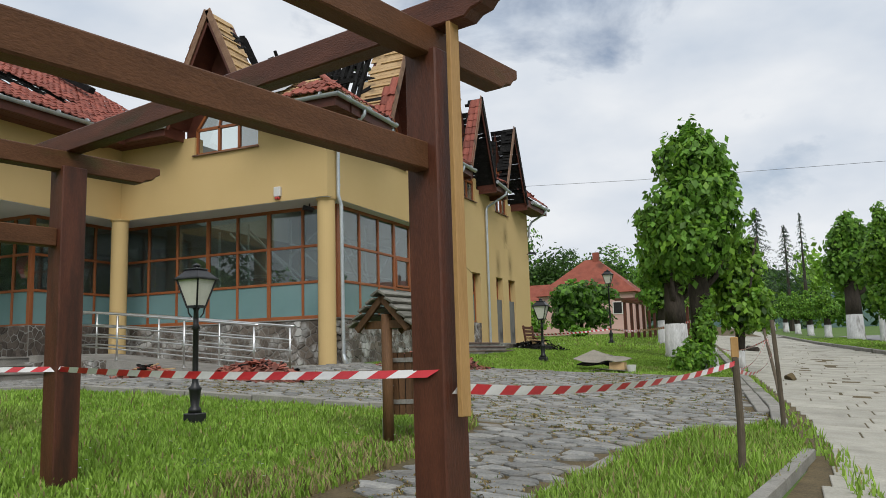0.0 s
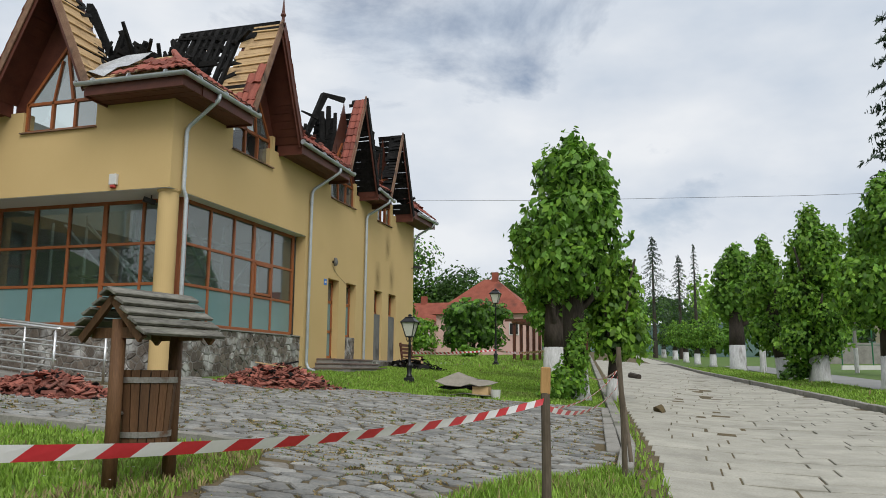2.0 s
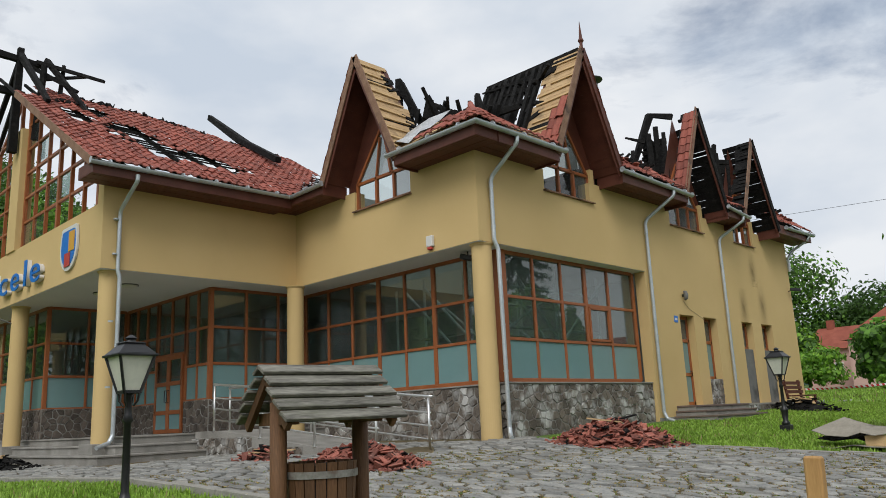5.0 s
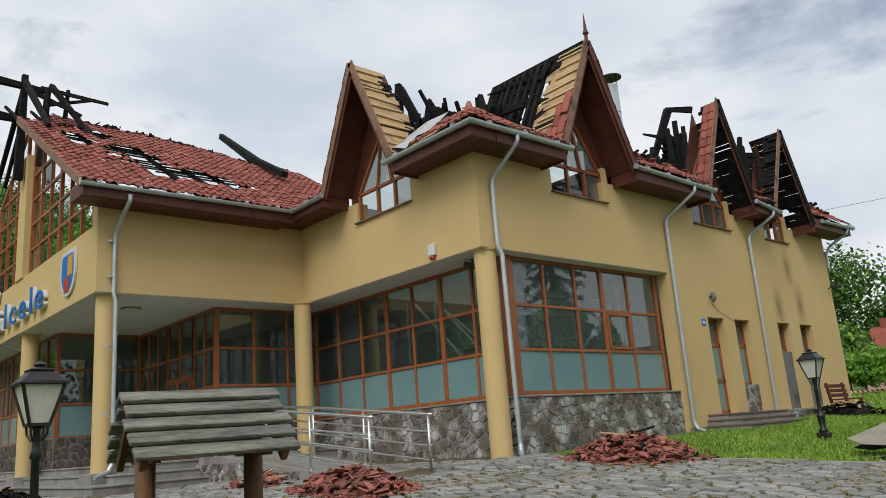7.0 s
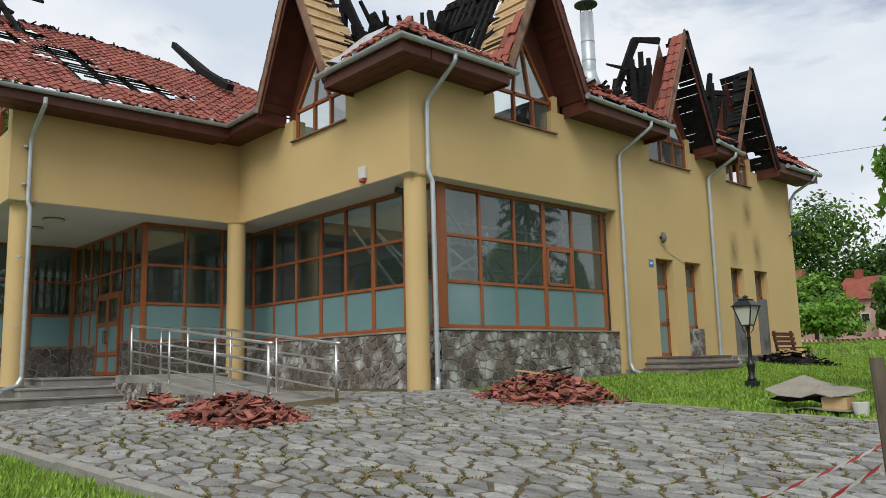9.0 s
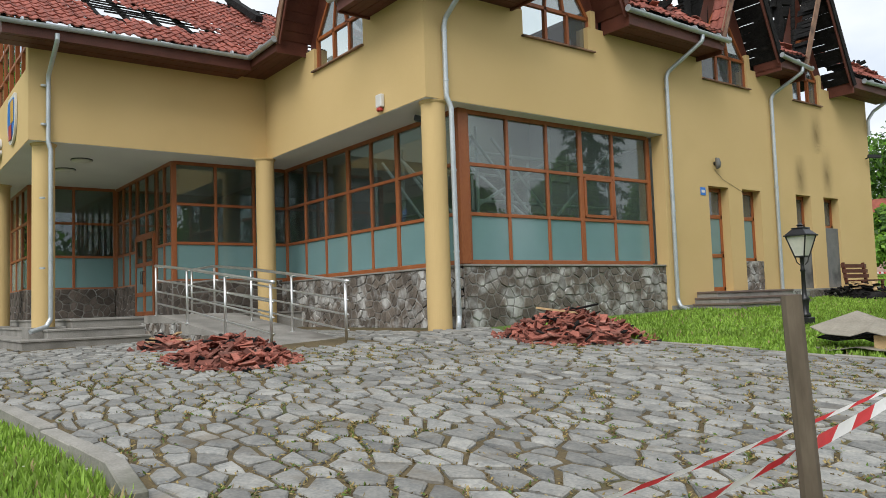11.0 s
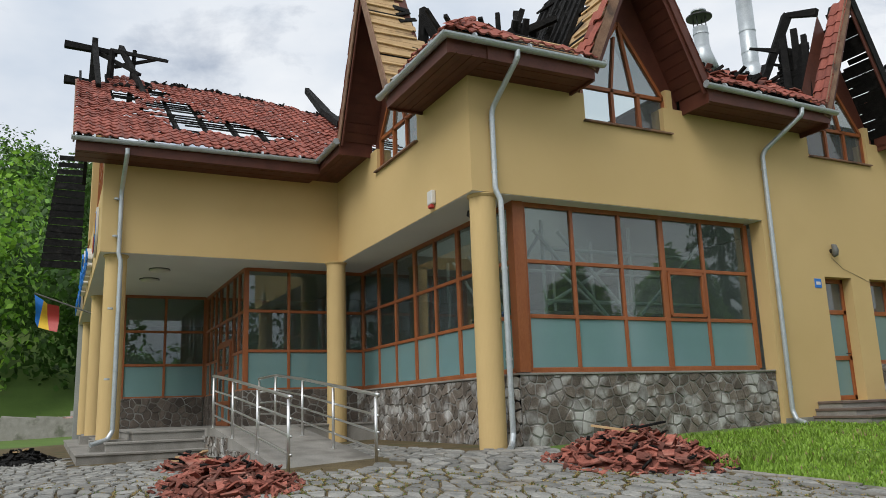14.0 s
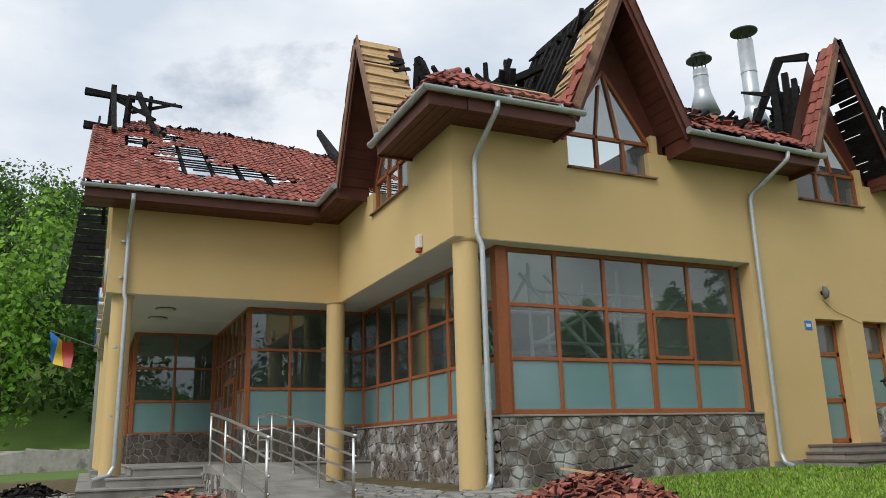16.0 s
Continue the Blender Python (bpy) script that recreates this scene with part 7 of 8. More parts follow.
chestnut(0.1, 22.6, 4.1, 0.8, 0.14, 22, 5200, "lower leafy young chestnut beside the walkway", 0.6, 0.75, (0.2, 0), 0.19, 0.3)
# ivy and shoots round the second trunk
rng = np.random.default_rng(5)
blobs = [(-0.95, 21.6, 0.6, 0.55, 0.5, 0.5), (-0.7, 21.65, 1.3, 0.32, 0.32, 0.6), (-1.25, 21.5, 0.4, 0.45, 0.45, 0.32), (-0.65, 21.7, 2.0, 0.25, 0.25, 0.4)]
p, d, rad = crown_points(blobs, 2600, rng)
bush = new("ivy_bush", leaves("ivy_bush", p, d, 0.13, rng, [LEAF, LEAF_LIGHT], (rng.random(2600) < 0.3).astype(int)))
tagged(bush, "leafy shoots growing round the trunk foot", "bush", kind="stuff")

proto = chestnut(-4.6, 42.5, 5.6, 1.35, 0.36, 3, 7000, low=0.34, light=0.3)
for k, (x, y, h) in enumerate(((-5.2, 50, 0.95), (-6.1, 57, 1.0), (-7.0, 65, 0.92), (-8.0, 74, 1.05), (-9.2, 84, 1.0), (-10.4, 95, 1.0), (-11.6, 107, 1.1), (-13, 120, 1.0))):
    copy_thing(proto, pose(x, y, gz(x, y), 0, 0, 67 * k) @ Matrix.Scale(h, 4))
chestnut(9.4, 33.6, 7.9, 2.0, 0.42, 4, 20000, "pollarded chestnut with a broad crown and whitewashed foot", 1.3, 0.45, (0, 0), 0.21, 0.30)
chestnut(7.95, 40.4, 8.1, 1.6, 0.42, 5, 19000, "tall pollarded chestnut with a whitewashed foot", 1.25, 0.45, (0, 0), 0.21, 0.13)
chestnut(6.9, 43.5, 7.4, 1.05, 0.35, 6, 9000, "leaning pollarded chestnut with a whitewashed foot", 1.15, 0.4, (-0.7, 0), 0.22, 0.2)
chestnut(5.9, 61.5, 9.6, 1.75, 0.55, 7, 7000, "tall chestnut with a thick dark trunk", 1.8, 0.15, (0, 0), 0.34, 0.35)
for k, (x, y, h) in enumerate(((4.7, 74, 0.8), (3.6, 84, 0.8), (2.6, 94, 0.85), (1.4, 105, 0.9), (-0.2, 117, 0.9))):
    copy_thing(proto, pose(x, y, gz(x, y), 0, 0, 41 * k + 20) @ Matrix.Scale(h, 4))


def shrub_tree(name, x, y, h, r, seed, n, mats, label, leaf=0.3, trunk=True, category="tree"):
    rng, rnd = np.random.default_rng(seed), random.Random(seed)
    b = gz(x, y)
    root = thing(name, (x, y, b), label, category)
    if trunk:
        part("trunk", Geo().rod([(x, y, b - 0.1), (x + 0.1, y, b + h * 0.3), (x + 0.2, y, b + h * 0.6)], [0.2, 0.14, 0.05], 8), BARK, root, smooth=True)
    blobs = [(x + rnd.uniform(-0.5, 0.5) * r, y + rnd.uniform(-0.5, 0.5) * r, b + h * rnd.uniform(0.35 if trunk else 0.25, 0.78), r * rnd.uniform(0.45, 0.7), r * rnd.uniform(0.45, 0.7), h * rnd.uniform(0.16, 0.26)) for _ in range(9)]
    p, d, rad = crown_points(blobs, n, rng, 0.6)
    idx = rng.integers(0, len(mats), n)
    ob = new("crown", leaves("crown", p - np.array(root.location), d, leaf, rng, mats, idx))
    ob.parent = root
    tagged(ob, "leafy crown", kind="stuff")
    return root


shrub_tree("tree", -13.9, 62, 4.9, 2.6, 11, 5000, [LEAF, LEAF_DARK], "round dark green garden tree before the pink house", 0.42)
shrub_tree("bush", -20.5, 55.5, 3.2, 2.6, 12, 5000, [LEAF, LEAF_LIGHT], "low rounded green hedge bush", 0.25, False, "bush")
shrub_tree("bush", -17.6, 56.5, 3.0, 2.3, 13, 4500, [LEAF, LEAF_LIGHT], "low rounded green hedge bush", 0.25, False, "bush")
shrub_tree("bush", -12.3, 55, 1.0, 0.8, 14, 900, [LEAF, LEAF_LIGHT], "small leafy bush on the lawn", 0.2, False, "bush")
shrub_tree("bush", 7.1, 40.9, 1.1, 0.8, 15, 900, [LEAF, LEAF_DARK], "small bush at the foot of the trees", 0.2, False, "bush")
for k, (x, y, h, r, m) in enumerate(((-36, 106, 17, 7, LEAF), (-29, 110, 14, 6, LEAF_DARK), (-44, 103, 19, 8, LEAF), (-10, 96, 8, 3.5, LEAF_DARK), (-52, 98, 20, 9, LEAF), (-26, 76, 6.5, 3.2, LEAF_LIGHT), (-24, 118, 13, 6, LEAF))):
    shrub_tree("tree", x, y, h, r, 40 + k, 5200, [m, LEAF_DARK], "broad leafy tree beyond the lawn", 0.5)


def conifer(x, y, h, r, seed, n, label):
    rng = np.random.default_rng(seed)
    b = gz(x, y)
    root = thing("conifer", (x, y, b), label, "tree", "tall spruces")
    part("trunk", Geo().rod([(x, y, b - 0.1), (x, y, b + h)], [0.35, 0.03], 8), BARK, root)
    z = rng.random(n) ** 0.8
    level = np.floor(z * 24)
    layer = level / 24
    arm = rng.integers(0, 7, n)
    key = np.sin(arm * 12.9 + level * 78.2) * 43758.5
    reach = 0.55 + 0.5 * (key - np.floor(key))
    z = layer + 0.03 * (key * 0.37 - np.floor(key * 0.37)) + 0.006 * rng.random(n)
    s = rng.random(n) ** 0.6
    a = arm * 2 * math.pi / 7 + level * 2.4 + rng.normal(0, 0.11, n) * (0.4 + s)
    rad = r * (1.02 - layer) ** 0.8 * reach * s
    p = np.stack([rad * np.cos(a), rad * np.sin(a), 0.12 * h + z * h * 0.9 - rad * 0.42 - 0.25 * rng.random(n) * s], 1)
    d = np.stack([np.cos(a), np.sin(a), np.full(n, 0.2)], 1)
    ob = new("foliage", leaves("foliage", p, d, 0.27 * h / 20, rng, [NEEDLE], np.zeros(n, int), 0.5, 0.5))
    ob.parent = root
    tagged(ob, "drooping dark needle branches", kind="stuff")
    return root


conifer(-1.2, 112, 16.5, 4.6, 1, 5000, "tall dark spruce beyond the walkway")
conifer(2.2, 116, 14.5, 3.8, 2, 4500, "tall dark spruce beyond the walkway")
conifer(4.4, 120, 16.5, 2.6, 3, 1300, "thin half-bare spruce beyond the walkway")
conifer(15.4, 50, 27, 4.6, 4, 12000, "very tall dark spruce behind the lane")

# ---- woods and hills ----
def woods(name, pts, size, n, mats, seed, label, leaf):
    """A far wood: crowns of leaf clumps at pts (x, y, z, r, h)."""
    rng = np.random.default_rng(seed)
    P, D, I = [], [], []
    for i, (x, y, z, r, h) in enumerate(pts):
        blobs = [(x + rng.uniform(-0.4, 0.4) * r, y + rng.uniform(-0.4, 0.4) * r, z + h * rng.uniform(0.2, 0.8), r * rng.uniform(0.45, 0.75), r * rng.uniform(0.45, 0.75), h * rng.uniform(0.16, 0.3)) for _ in range(6)]
        p, d, rad = crown_points(blobs, n, rng, 0.7)
        P.append(p), D.append(d), I.append(np.full(n, i % len(mats)))
    me = leaves(name, np.concatenate(P), np.concatenate(D), leaf, rng, mats, np.concatenate(I), 0.3)
    return tagged(new(name, me), label, "woods", kind="stuff")


rnd = random.Random(4)
hillside = Geo()
HX = np.linspace(-52, -190, 20)
HY = np.linspace(-90, 150, 30)
hz = lambda x, y: gz(-10, y) - 0.2 + max(0, -x - 54) * 0.40 + 2.5 * noise.noise(Vector((x * 0.03, y * 0.03, 0)))* (1 if x < -60 else 0)
hv = [(x, y, hz(x, y)) for y in HY for x in HX]
hf = [(j * 20 + i, (j + 1) * 20 + i, (j + 1) * 20 + i + 1, j * 20 + i + 1) for j in range(29) for i in range(19)]
tagged(new("ground_hillside", raw("ground_hillside", hv, hf, [LAWN], smooth=True)), "wooded hillside behind the building", "ground", kind="structure")
woods("woods_hillside", [(-57 - 9 * k - rnd.uniform(0, 8), -44 + j * 5.6 + rnd.uniform(-3, 3), hz(-57 - 9 * k, -44 + j * 5.6) - 0.5, rnd.uniform(3.2, 4.8), rnd.uniform(13, 18)) for k in range(11) for j in range(17)], 1, 1000, [LEAF_DARK, LEAF_DARK, LEAF, LEAF_DARK, LEAF_DARK], 6, "dense green wood on the hillside", 0.55)
shrub_tree("tree", -55.5, 5.5, 23, 4.2, 71, 2600, [LEAF_LIGHT, LEAF_LIGHT, LEAF], "tall pale green tree at the foot of the wood", 0.42)
shrub_tree("tree", -58.5, 0.5, 20, 4.5, 72, 3600, [LEAF_LIGHT, LEAF], "tall light green tree at the foot of the wood", 0.45)
# trees out of view, added to darken pane reflections and dim the sky light
woods("woods_park", [(22 + 8 * k + rnd.uniform(-2, 2), -46 + j * 6.5 + rnd.uniform(-2, 2), -0.5, rnd.uniform(3.5, 5), rnd.uniform(8, 12)) for k in range(3) for j in range(12)] + [(-52 + 6 * j + rnd.uniform(-2, 2), -34 - 7 * k, -0.5, rnd.uniform(3.5, 5), rnd.uniform(8, 12)) for k in range(2) for j in range(12)], 1, 500, [LEAF, LEAF_DARK], 8, "unseen trees added for window reflections and less sky light", 0.6)
woods("woods_far", [(-95 + j * 6.0 + rnd.uniform(-3, 3), 150 + 14 * k + rnd.uniform(-6, 6), gz(0, 150) + k * 2.5 - 1, rnd.uniform(3.5, 6), rnd.uniform(9, 14)) for k in range(3) for j in range(30)], 1, 380, [LEAF, LEAF_DARK, LEAF_LIGHT], 7, "line of leafy trees in the distance", 1.1)
for nm, dist, base, amp, seed in (("backdrop_hill", 420, 24, 22, 3), ("backdrop_hill_far", 760, 52, 34, 9)):
    v, f = [], []
    n = 90
    for i in range(n + 1):
        a = radians(-75 + 165 * i / n)
        x, y = -math.sin(a) * dist, math.cos(a) * dist
        h = base + amp * noise.noise(Vector((i * 0.09, seed, 0))) + amp * 0.25 * noise.noise(Vector((i * 0.5, seed, 1)))
        v += [(x, y, -10), (x * 1.15, y * 1.15, max(6, h)), (x * 1.4, y * 1.4, -10)]
    for i in range(n):
        for k in range(2):
            a = 3 * i + k
            f.append((a, a + 1, a + 4, a + 3))
    tagged(new(nm, raw(nm, v, f, [FAR_HILL], smooth=True)), "hazy wooded hills on the horizon", "hills", kind="structure")

# ---- houses and distance ----
def house(name, x0, x1, y0, y1, eave, ridge, wall_mat, label, windows=(), hip=2.5, lift=0.0):
    b = gz((x0 + x1) / 2, y0) + lift
    root = thing(name, (x0, y0, b), label, "house")
    part("wall", Geo().box(x0, x1, y0, y1, b - 0.5 - lift, b + eave), wall_mat, root)
    o = 0.5
    xm0, xm1, ym = x0 + hip, x1 - hip, (y0 + y1) / 2
    g = Geo()
    g.add([(x0 - o, y0 - o, b + eave), (x1 + o, y0 - o, b + eave), (x1 + o, y1 + o, b + eave), (x0 - o, y1 + o, b + eave), (xm0, ym, b + ridge), (xm1, ym, b + ridge)], [(0, 1, 5, 4), (1, 2, 5), (2, 3, 4, 5), (3, 0, 4), (3, 2, 1, 0)])
    roof = part("roof", g, OLDROOF, root, "old red tile roof")
    part("chimney", Geo().box(xm0 + 1, xm0 + 1.7, ym - 0.3, ym + 0.3, b + ridge - 0.8, b + ridge + 0.8), OLDROOF, roof)
    for (wx, wz, ww, wh) in windows:
        w = part("window", Geo().box(wx, wx + ww, y0 - 0.06, y0 + 0.02, b + wz, b + wz + wh), WHITE, root)
        part("pane", Geo().box(wx + 0.1, wx + ww - 0.1, y0 - 0.08, y0 - 0.05, b + wz + 0.1, b + wz + wh - 0.1), DARK, w)
    return root


house("house", -24.4, -13.7, 86, 94, 3.3, 7.6, PINK, "pink rendered house with a steep red tile roof", ((-22, 0.9, 1.1, 1.4), (-19, 0.9, 1.1, 1.4), (-16, 0.9, 1.1, 1.4)), 4.6, 1.2)
house("house", -30.2, -24.2, 91, 97, 3.2, 5.7, PINK, "small pale house with a mossy red tile roof", ((-27.6, 0.8, 0.9, 1.0),), 0.4, 0.7)
house("house", -38.5, -31.2, 84, 90, 3.2, 6.6, PINK, "old house with a rusty red gabled roof", (), 0.1, 0.7)
house("house", 24, 52, 92, 104, 7.0, 9.5, BEIGE, "long beige rendered building beyond the lane", tuple((26 + 3.4 * k, 2.2, 1.4, 1.8) for k in range(7)), 3)
wallg = part("garden_wall", Geo().box(12.8, 24, 90, 90.3, gz(3, 90) - 0.3, gz(3, 90) + 2.1), CONCRETE)
tagged(wallg, "long grey garden wall beyond the lane", "wall")
stonew = Geo()
rng = random.Random(9)
for k in range(60):
    y = -40 + k * 1.9
    stonew.add([(-53.5 + rng.uniform(-0.3, 0.3), y, gz(-10, y) - 0.3), (-52.6, y, gz(-10, y) - 0.3), (-52.6, y + 2.0, gz(-10, y) - 0.3), (-53.5, y + 2.0, gz(-10, y) - 0.3),
                (-53.5, y, gz(-10, y) + 1.3 + rng.uniform(-0.2, 0.3)), (-52.9, y, gz(-10, y) + 1.2 + rng.uniform(-0.2, 0.3)), (-52.9, y + 2.0, gz(-10, y) + 1.2 + rng.uniform(-0.2, 0.3)), (-53.5, y + 2.0, gz(-10, y) + 1.3)],
               [(0, 3, 2, 1), (4, 5, 6, 7), (0, 1, 5, 4), (1, 2, 6, 5), (2, 3, 7, 6), (3, 0, 4, 7)])
structure("wall_retaining", stonew, KERB, "rough stone retaining wall below the wood")

# second pergola far off
far_p = thing("pergola", (-6.6, 50, gz(-6.6, 50)), "brown timber pergola on the far lawn", "pergola")
b = gz(-6.6, 50)
for k in range(7):
    for dx in (0.0, 2.6):
        part("post", Geo().box(-7.9 + dx - 0.09 + k * 0.14, -7.9 + dx + 0.09 + k * 0.14, 49.0 + k * 1.5, 49.2 + k * 1.5, b - 0.1, b + 2.5), PERGOLA, far_p)
    part("beam", Geo().beam((-8.5 + k * 0.14, 49.1 + k * 1.5, b + 2.62), (-4.6 + k * 0.14, 49.1 + k * 1.5, b + 2.62), 0.12, 0.16), PERGOLA_X, far_p)
for dx in (0.0, 2.6):
    part("beam", Geo().beam((-7.9 + dx, 48.5, b + 2.48), (-6.8 + dx, 58.8, b + 2.55), 0.12, 0.16), PERGOLA_Y, far_p)

# fence, poles and wire beyond the lane
fence = thing("sports_fence", (15, 62, gz(3, 62)), "tall green mesh fence posts round a sports ground", "fence")
GREEN = material("green_paint", (0.015, 0.11, 0.05), (0.02, 0.15, 0.065), 0.5, 3, 20, 0.0)
for k in range(8):
    x, y = 13.5 + k * 2.2, 66 + k * 0.6
    part("post", Geo().rod([(x, y, gz(3, y) - 0.1), (x, y, gz(3, y) + 3.6)], 0.05, 8), GREEN, fence)
for z in (0.15, 1.8, 3.5):
    part("rail", Geo().rod([(13.5, 66, gz(3, 66) + z), (28.9, 70.2, gz(3, 70) + z)], 0.03, 6), GREEN, fence)
part("kerb", Geo().beam((13.4, 65.9, gz(3, 66) + 0.1), (29, 70.1, gz(3, 70) + 0.1), 0.2, 0.4), WHITE, fence)
for x, y, h, lab in ((12.9, 58, 5.4, "thin concrete pole with a whitewashed foot"), (6.9, 55, 5.0, "thin white metal pole beside the walkway"), (7.6, 61, 5.2, "grey pole beside the walkway")):
    pole = thing("pole", (x, y, gz(x, y)), lab, "pole", "poles along the lane")
    part("shaft", Geo().rod([(x, y, gz(x, y) - 0.1), (x, y, gz(x, y) + h)], [0.13, 0.08], 10), CONCRETE if h != 5.0 else WHITE, pole)
    part("foot", Geo().rod([(x, y, gz(x, y) - 0.1), (x, y, gz(x, y) + 1.6)], [0.145, 0.137], 10), LIME, pole, "whitewashed foot")
wire = part("overhead_wire", Geo().rod([(-30, 60, 15.2), (-8, 58, 13.5), (10, 56, 12.4), (30, 54, 11.6), (70, 50, 10.5)], 0.013, 5), IRON)
tagged(wire, "thin dark overhead wire across the sky", "wire")
log = part("log", Geo().rod([(-0.3, 38.5, gz(0, 38.5) + 0.12), (0.1, 37.6, gz(0, 37.6) + 0.1)], [0.16, 0.12], 9), BARK)
tagged(log, "short dark log on the edge of the walkway", "log")
clod = part("clod", Geo().rod([(1.35, 20.2, gz(1.3, 20.2)), (1.42, 20.25, gz(1.3, 20.2) + 0.06), (1.5, 20.3, gz(1.4, 20.2) + 0.02)], [0.16, 0.13, 0.03], 9), JOINT)
tagged(clod, "dark clod of earth on the slabs", "clod")

# ---- paving stones ----
rng = random.Random(101)
cells = stones(-20, 1.6, -3.0, 20.2, 0.36, 0.215, rng, 0.45, skip=lambda x, y: not inside(COURT, x, y))
near = []
for poly in cells:
    if len(poly) < 3:
        continue
    cx, cy = sum(p[0] for p in poly) / len(poly), sum(p[1] for p in poly) / len(poly)
    if not all(inside(COURT, cx + (x - cx) * 0.9, cy + (y - cy) * 0.9) for x, y in poly):
        continue
    if cx < -15.4 and cy > 10.6 or (cx < -9.15 and cy > 13.3 and cy < 15.2) or (cx < -9.75 and cy > 16.5):
        continue
    near.append((abs(cx - (-1.6)) + 0.6 * abs(cy - 10.5), poly))
near.sort(key=lambda q: q[0])


def flag(poly, rng):
    poly = shrunk(poly, 0.024 + rng.uniform(0, 0.03))
    t1, t2, dz = rng.gauss(0, 0.012), rng.gauss(0, 0.012), rng.uniform(0.018, 0.034)
    cx, cy = sum(p[0] for p in poly) / len(poly), sum(p[1] for p in poly) / len(poly)
    top = lambda x, y: gz(x, y) + dz + t1 * (x - cx) + t2 * (y - cy)
    n = len(poly)
    inner = shrunk(poly, 0.02)
    v = [(x, y, gz(x, y) - 0.02) for x, y in poly] + [(x, y, top(x, y) - 0.012) for x, y in poly] + [(x, y, top(x, y)) for x, y in inner]
    area = sum(poly[i][0] * poly[(i + 1) % n][1] - poly[(i + 1) % n][0] * poly[i][1] for i in range(n))
    f = [(i, (i + 1) % n, n + (i + 1) % n, n + i) for i in range(n)] + [(n + i, n + (i + 1) % n, 2 * n + (i + 1) % n, 2 * n + i) for i in range(n)] + [tuple(range(2 * n, 3 * n))]
    if area < 0:
        f = [q[::-1] for q in f]
    return v, f


far_flags = Geo()
for k, (d, poly) in enumerate(near):
    v, f = flag(poly, rng)
    if k < 300:
        part("flagstone", Geo().add(v, f), COBBLE, pavement)
    else:
        far_flags.add(v, f)
tagged(part("flagstones", far_flags, COBBLE_FAR, pavement), "irregular grey flagstones farther off", kind="stuff")

# dry weeds in the joints, in patches
wr = np.random.default_rng(17)
P = []
for d, poly in near[:1500]:
    for i in range(len(poly)):
        (ax, ay), (bx, by) = poly[i], poly[(i + 1) % len(poly)]
        m = noise.noise(Vector((ax * 0.7, ay * 0.7, 4.0))) + 0.5 * noise.noise(Vector((ax * 2.3, ay * 2.3, 1.0)))
        for _ in range(int(max(0.0, 6 + 22 * m) * wr.random())):
            t = wr.random()
            x, y = ax + (bx - ax) * t + wr.normal(0, 0.018), ay + (by - ay) * t + wr.normal(0, 0.018)
            P.append((x, y, gz(x, y) + 0.022 + 0.012 * wr.random()))
P = np.array(P)
D = np.tile(np.array([0.0, 0.0, 0.5]), (len(P), 1))
weeds = new("weeds", leaves("weeds", P, D, 0.034, wr, [DRY_WEED, LAWN], (wr.random(len(P)) < 0.22).astype(int), 0.0, 0.6))
tagged(weeds, "dry yellowish weeds in the paving joints", "weeds", kind="stuff")

# ---- walkway slabs ----
rest = Geo()
count = 0
y, row = -3.0, 0
while y < 70:
    h = 0.62 if row % 3 else 0.5
    xl = lambda yy: float(np.interp(yy, [-6, 3, 7.6, 9, 11], [0.6, 0.8, 1.45, 1.55, 1.35])) + 0.1 if yy < 11 else LEFT_EDGE(yy) + 0.22
    x, x1 = max(xl(y), xl(y + h)) + 0.1, min(RIGHT_EDGE(y), RIGHT_EDGE(y + h)) - 0.12
    first = True
    while x < x1 - 0.3:
        w = min(rng.choice((0.9, 1.15, 1.15, 1.3)) * (rng.uniform(0.4, 0.7) if first and row % 2 else 1.0), x1 - x)
        first = False
        g = 0.012
        dz = rng.uniform(0.012, 0.024)
        t = rng.gauss(0, 0.004)
        P = [(x + g, y + g), (x + w - g, y + g), (x + w - g, y + h - g), (x + g, y + h - g)]
        top = [(px, py, gz(px, py) + dz + t * (px - x)) for px, py in P]
        v = [(px, py, gz(px, py) - 0.02) for px, py in P] + [(a, b_, c - 0.006) for a, b_, c in top] + [(px + 0.008 * (1 if px < x + w / 2 else -1), py + 0.008 * (1 if py < y + h / 2 else -1), pz) for px, py, pz in top]
        f = [(i, (i + 1) % 4, 4 + (i + 1) % 4, 4 + i) for i in range(4)] + [(4 + i, 4 + (i + 1) % 4, 8 + (i + 1) % 4, 8 + i) for i in range(4)] + [(8, 9, 10, 11)]
        if count < 300 and y > 4:
            part("slab", Geo().add(v, f), SLAB, walkway)
            count += 1
        else:
            rest.add(v, f)
        x += w
    y += h
    row += 1
tagged(part("slabs", rest, SLAB_FAR, walkway), "pale walkway slabs farther off", kind="stuff")
structure("pavement_far", Geo().add([(LEFT_EDGE(70) + 0.2, 70, gz(0, 70) + 0.02), (RIGHT_EDGE(70) - 0.1, 70, gz(0, 70) + 0.02), (RIGHT_EDGE(149), 149, gz(-8, 149) + 0.02), (LEFT_EDGE(149), 149, gz(-8, 149) + 0.05)], [(0, 1, 2, 3)]), SLAB_FAR, "pale walkway in the distance", "pavement")


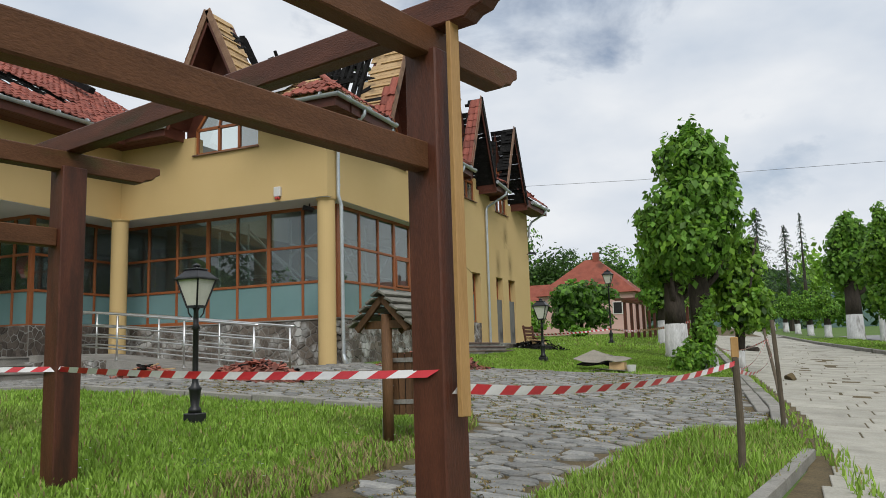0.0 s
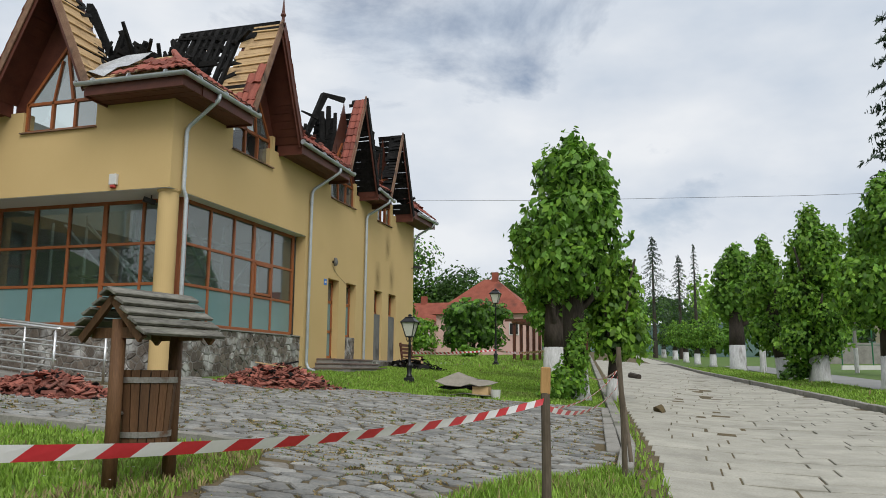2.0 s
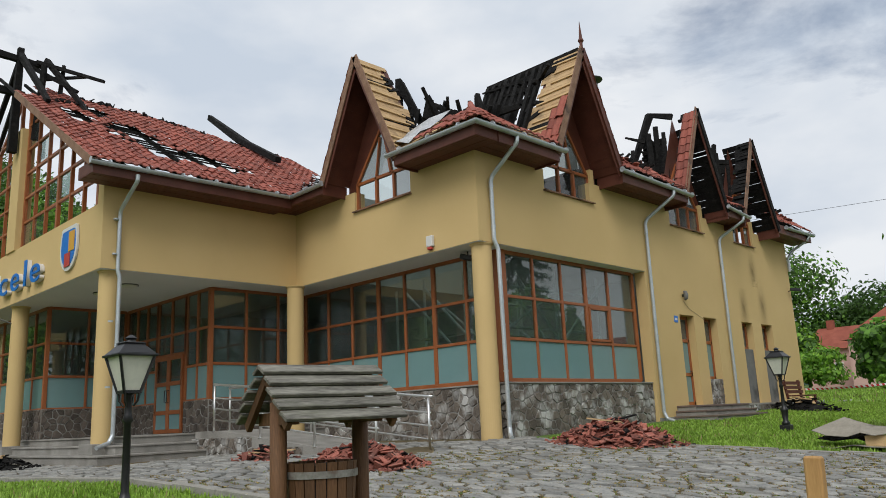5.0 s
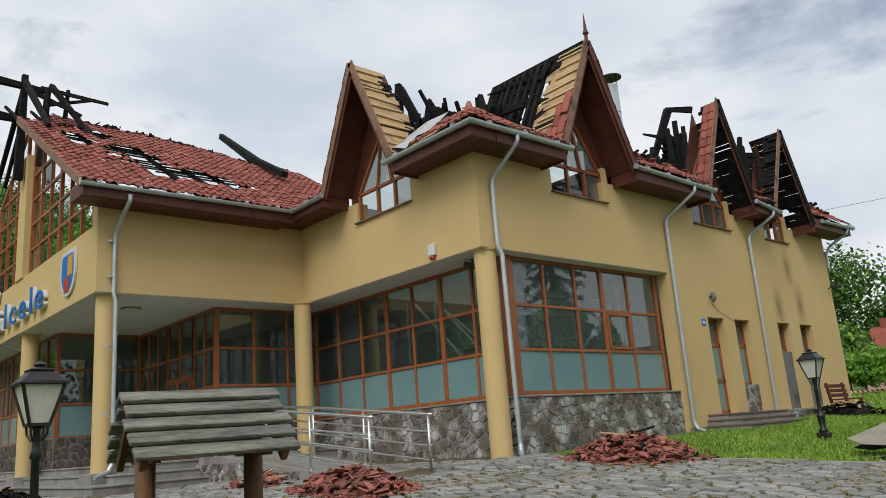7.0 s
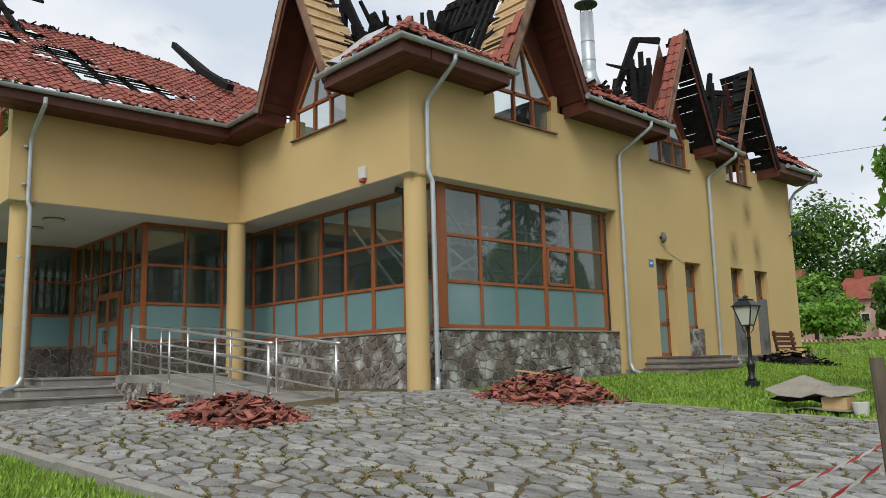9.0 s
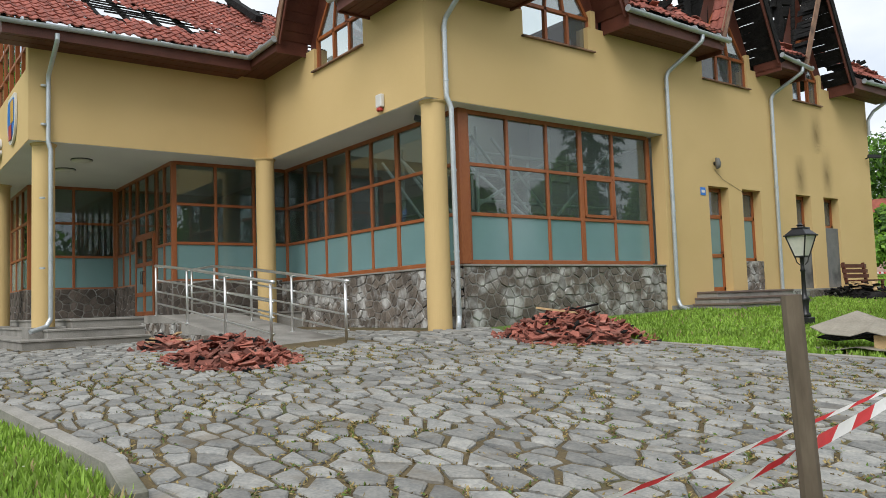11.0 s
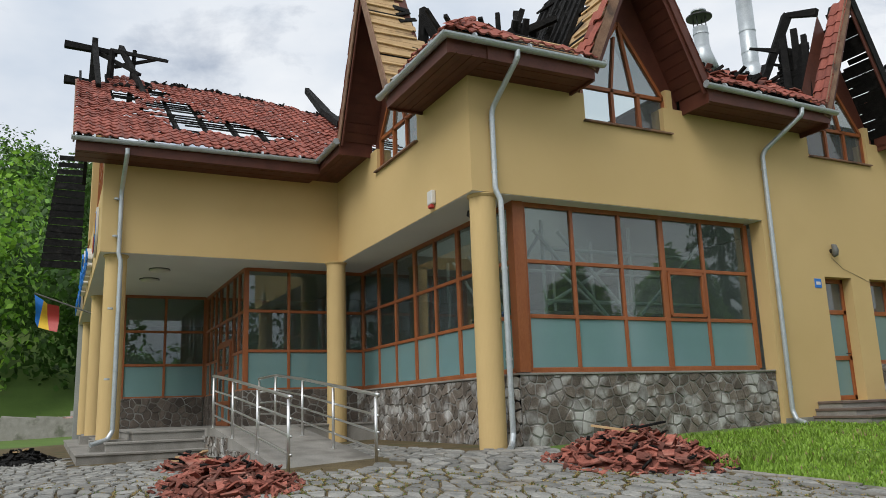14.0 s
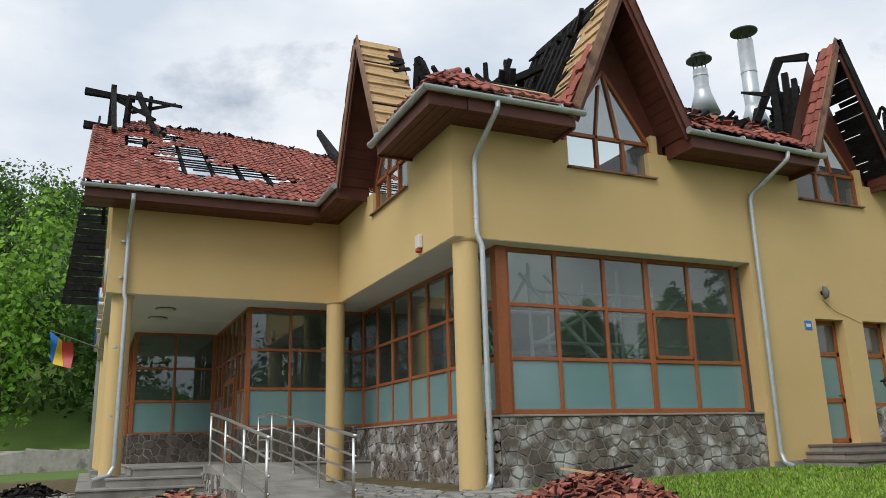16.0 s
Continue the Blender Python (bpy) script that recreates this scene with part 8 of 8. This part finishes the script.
# ---- grass ----
def grass(name, inside_fn, box, n, height, seed, label, straw=0.04, wide=0.012):
    rng = np.random.default_rng(seed)
    x0, x1, y0, y1 = box
    p = np.stack([rng.uniform(x0, x1, n * 3), rng.uniform(y0, y1, n * 3)], 1)
    keep = np.array([inside_fn(a, b) for a, b in p])
    p = p[keep][:n]
    n = len(p)
    z = np.array([gz(a, b) for a, b in p]) - 0.03
    patch = np.array([noise.noise(Vector((a * 0.9, b * 0.9, 3))) for a, b in p])
    h = height * rng.uniform(0.45, 1.25, n) * (1 + 0.75 * patch)
    a, lean = rng.uniform(0, 2 * math.pi, n), rng.uniform(0.1, 0.75, n)
    dx, dy = np.cos(a), np.sin(a)
    w = wide * rng.uniform(0.7, 1.4, n)
    base = np.stack([p[:, 0], p[:, 1], z], 1)
    side = np.stack([-dy * w, dx * w, np.zeros(n)], 1)
    mid = base + np.stack([dx * lean * h * 0.25, dy * lean * h * 0.25, h * 0.6], 1)
    tip = base + np.stack([dx * lean * h * 0.8, dy * lean * h * 0.8, h], 1)
    v = np.stack([base - side, base + side, mid + side * 0.7, mid - side * 0.7, tip], 1).reshape(-1, 3)
    k = np.arange(n)[:, None] * 5
    f = np.concatenate([k + np.array([[0, 1, 2]]), k + np.array([[0, 2, 3]]), k + np.array([[3, 2, 4]])])
    m = (rng.random(n) < straw + 0.25 * np.clip(patch - 0.25, 0, 1)).astype(int)
    return tagged(new(name, raw(name, v, f, [GRASS, STRAW], np.concatenate([m, m, m]))), label, "grass", kind="stuff")


grass("grass_lawn", lambda x, y: inside(LAWN_A, x, y + 0.1), (-14, -2.0, 0.0, 10.4), 120000, 0.09, 1, "tall fresh green lawn grass")
grass("grass_wedge", lambda x, y: inside(LAWN_B, x, y), (-0.7, 1.6, 1.4, 10.8), 22000, 0.15, 2, "rough grass with dry stalks in the wedge", 0.12)
GRASS_C = lambda x, y: x > -9.1 and x < LEFT_EDGE(y) - 0.15 and y > 17.95 + 0.215 * (x + 8.6) and not (x < -8.7 and y > 24.6 and y < 28.8)
grass("grass_side", GRASS_C, (-9.2, 0.6, 17.9, 36), 80000, 0.085, 3, "short green lawn grass beside the building", 0.02, 0.018)
grass("grass_far", lambda x, y: x < LEFT_EDGE(y) - 0.2, (-34, 0, 36, 66), 50000, 0.16, 4, "short green lawn grass farther off", 0.03, 0.035)
grass("grass_strip", lambda x, y: RIGHT_EDGE(y) + 0.1 < x < RIGHT_EDGE(y) + 3.4, (2, 13, 14, 66), 45000, 0.15, 5, "short green grass strip under the chestnuts", 0.03, 0.03)
grass("grass_kerb", lambda x, y: abs(x - LEFT_EDGE(y) - 0.12) < 0.16 + 0.14 * noise.noise(Vector((y * 1.3, 0, 0))) or (y < 11.4 and abs(x - float(np.interp(y, [-6, 3, 7.6, 9, 11], [0.6, 0.8, 1.45, 1.55, 1.35])) + 0.13) < 0.09 and y > 4), (-2, 2, 4, 34), 7000, 0.13, 6, "weeds along the kerb", 0.06, 0.016)
grass("grass_joints", lambda x, y: inside(COURT, x, y) and noise.noise(Vector((x * 1.1, y * 1.1, 9))) > 0.33, (-9, 1.2, 4, 18), 5000, 0.035, 7, "dry weeds in the paving joints", 0.75, 0.008)
grass("grass_edge", lambda x, y: -3.0 < x < -1.9 and 2 < y < 10.4 and inside(LAWN_A, x - 0.05, y), (-3.2, -1.9, 2, 10.4), 5000, 0.12, 8, "dry straw at the edge of the lawn", 0.6)
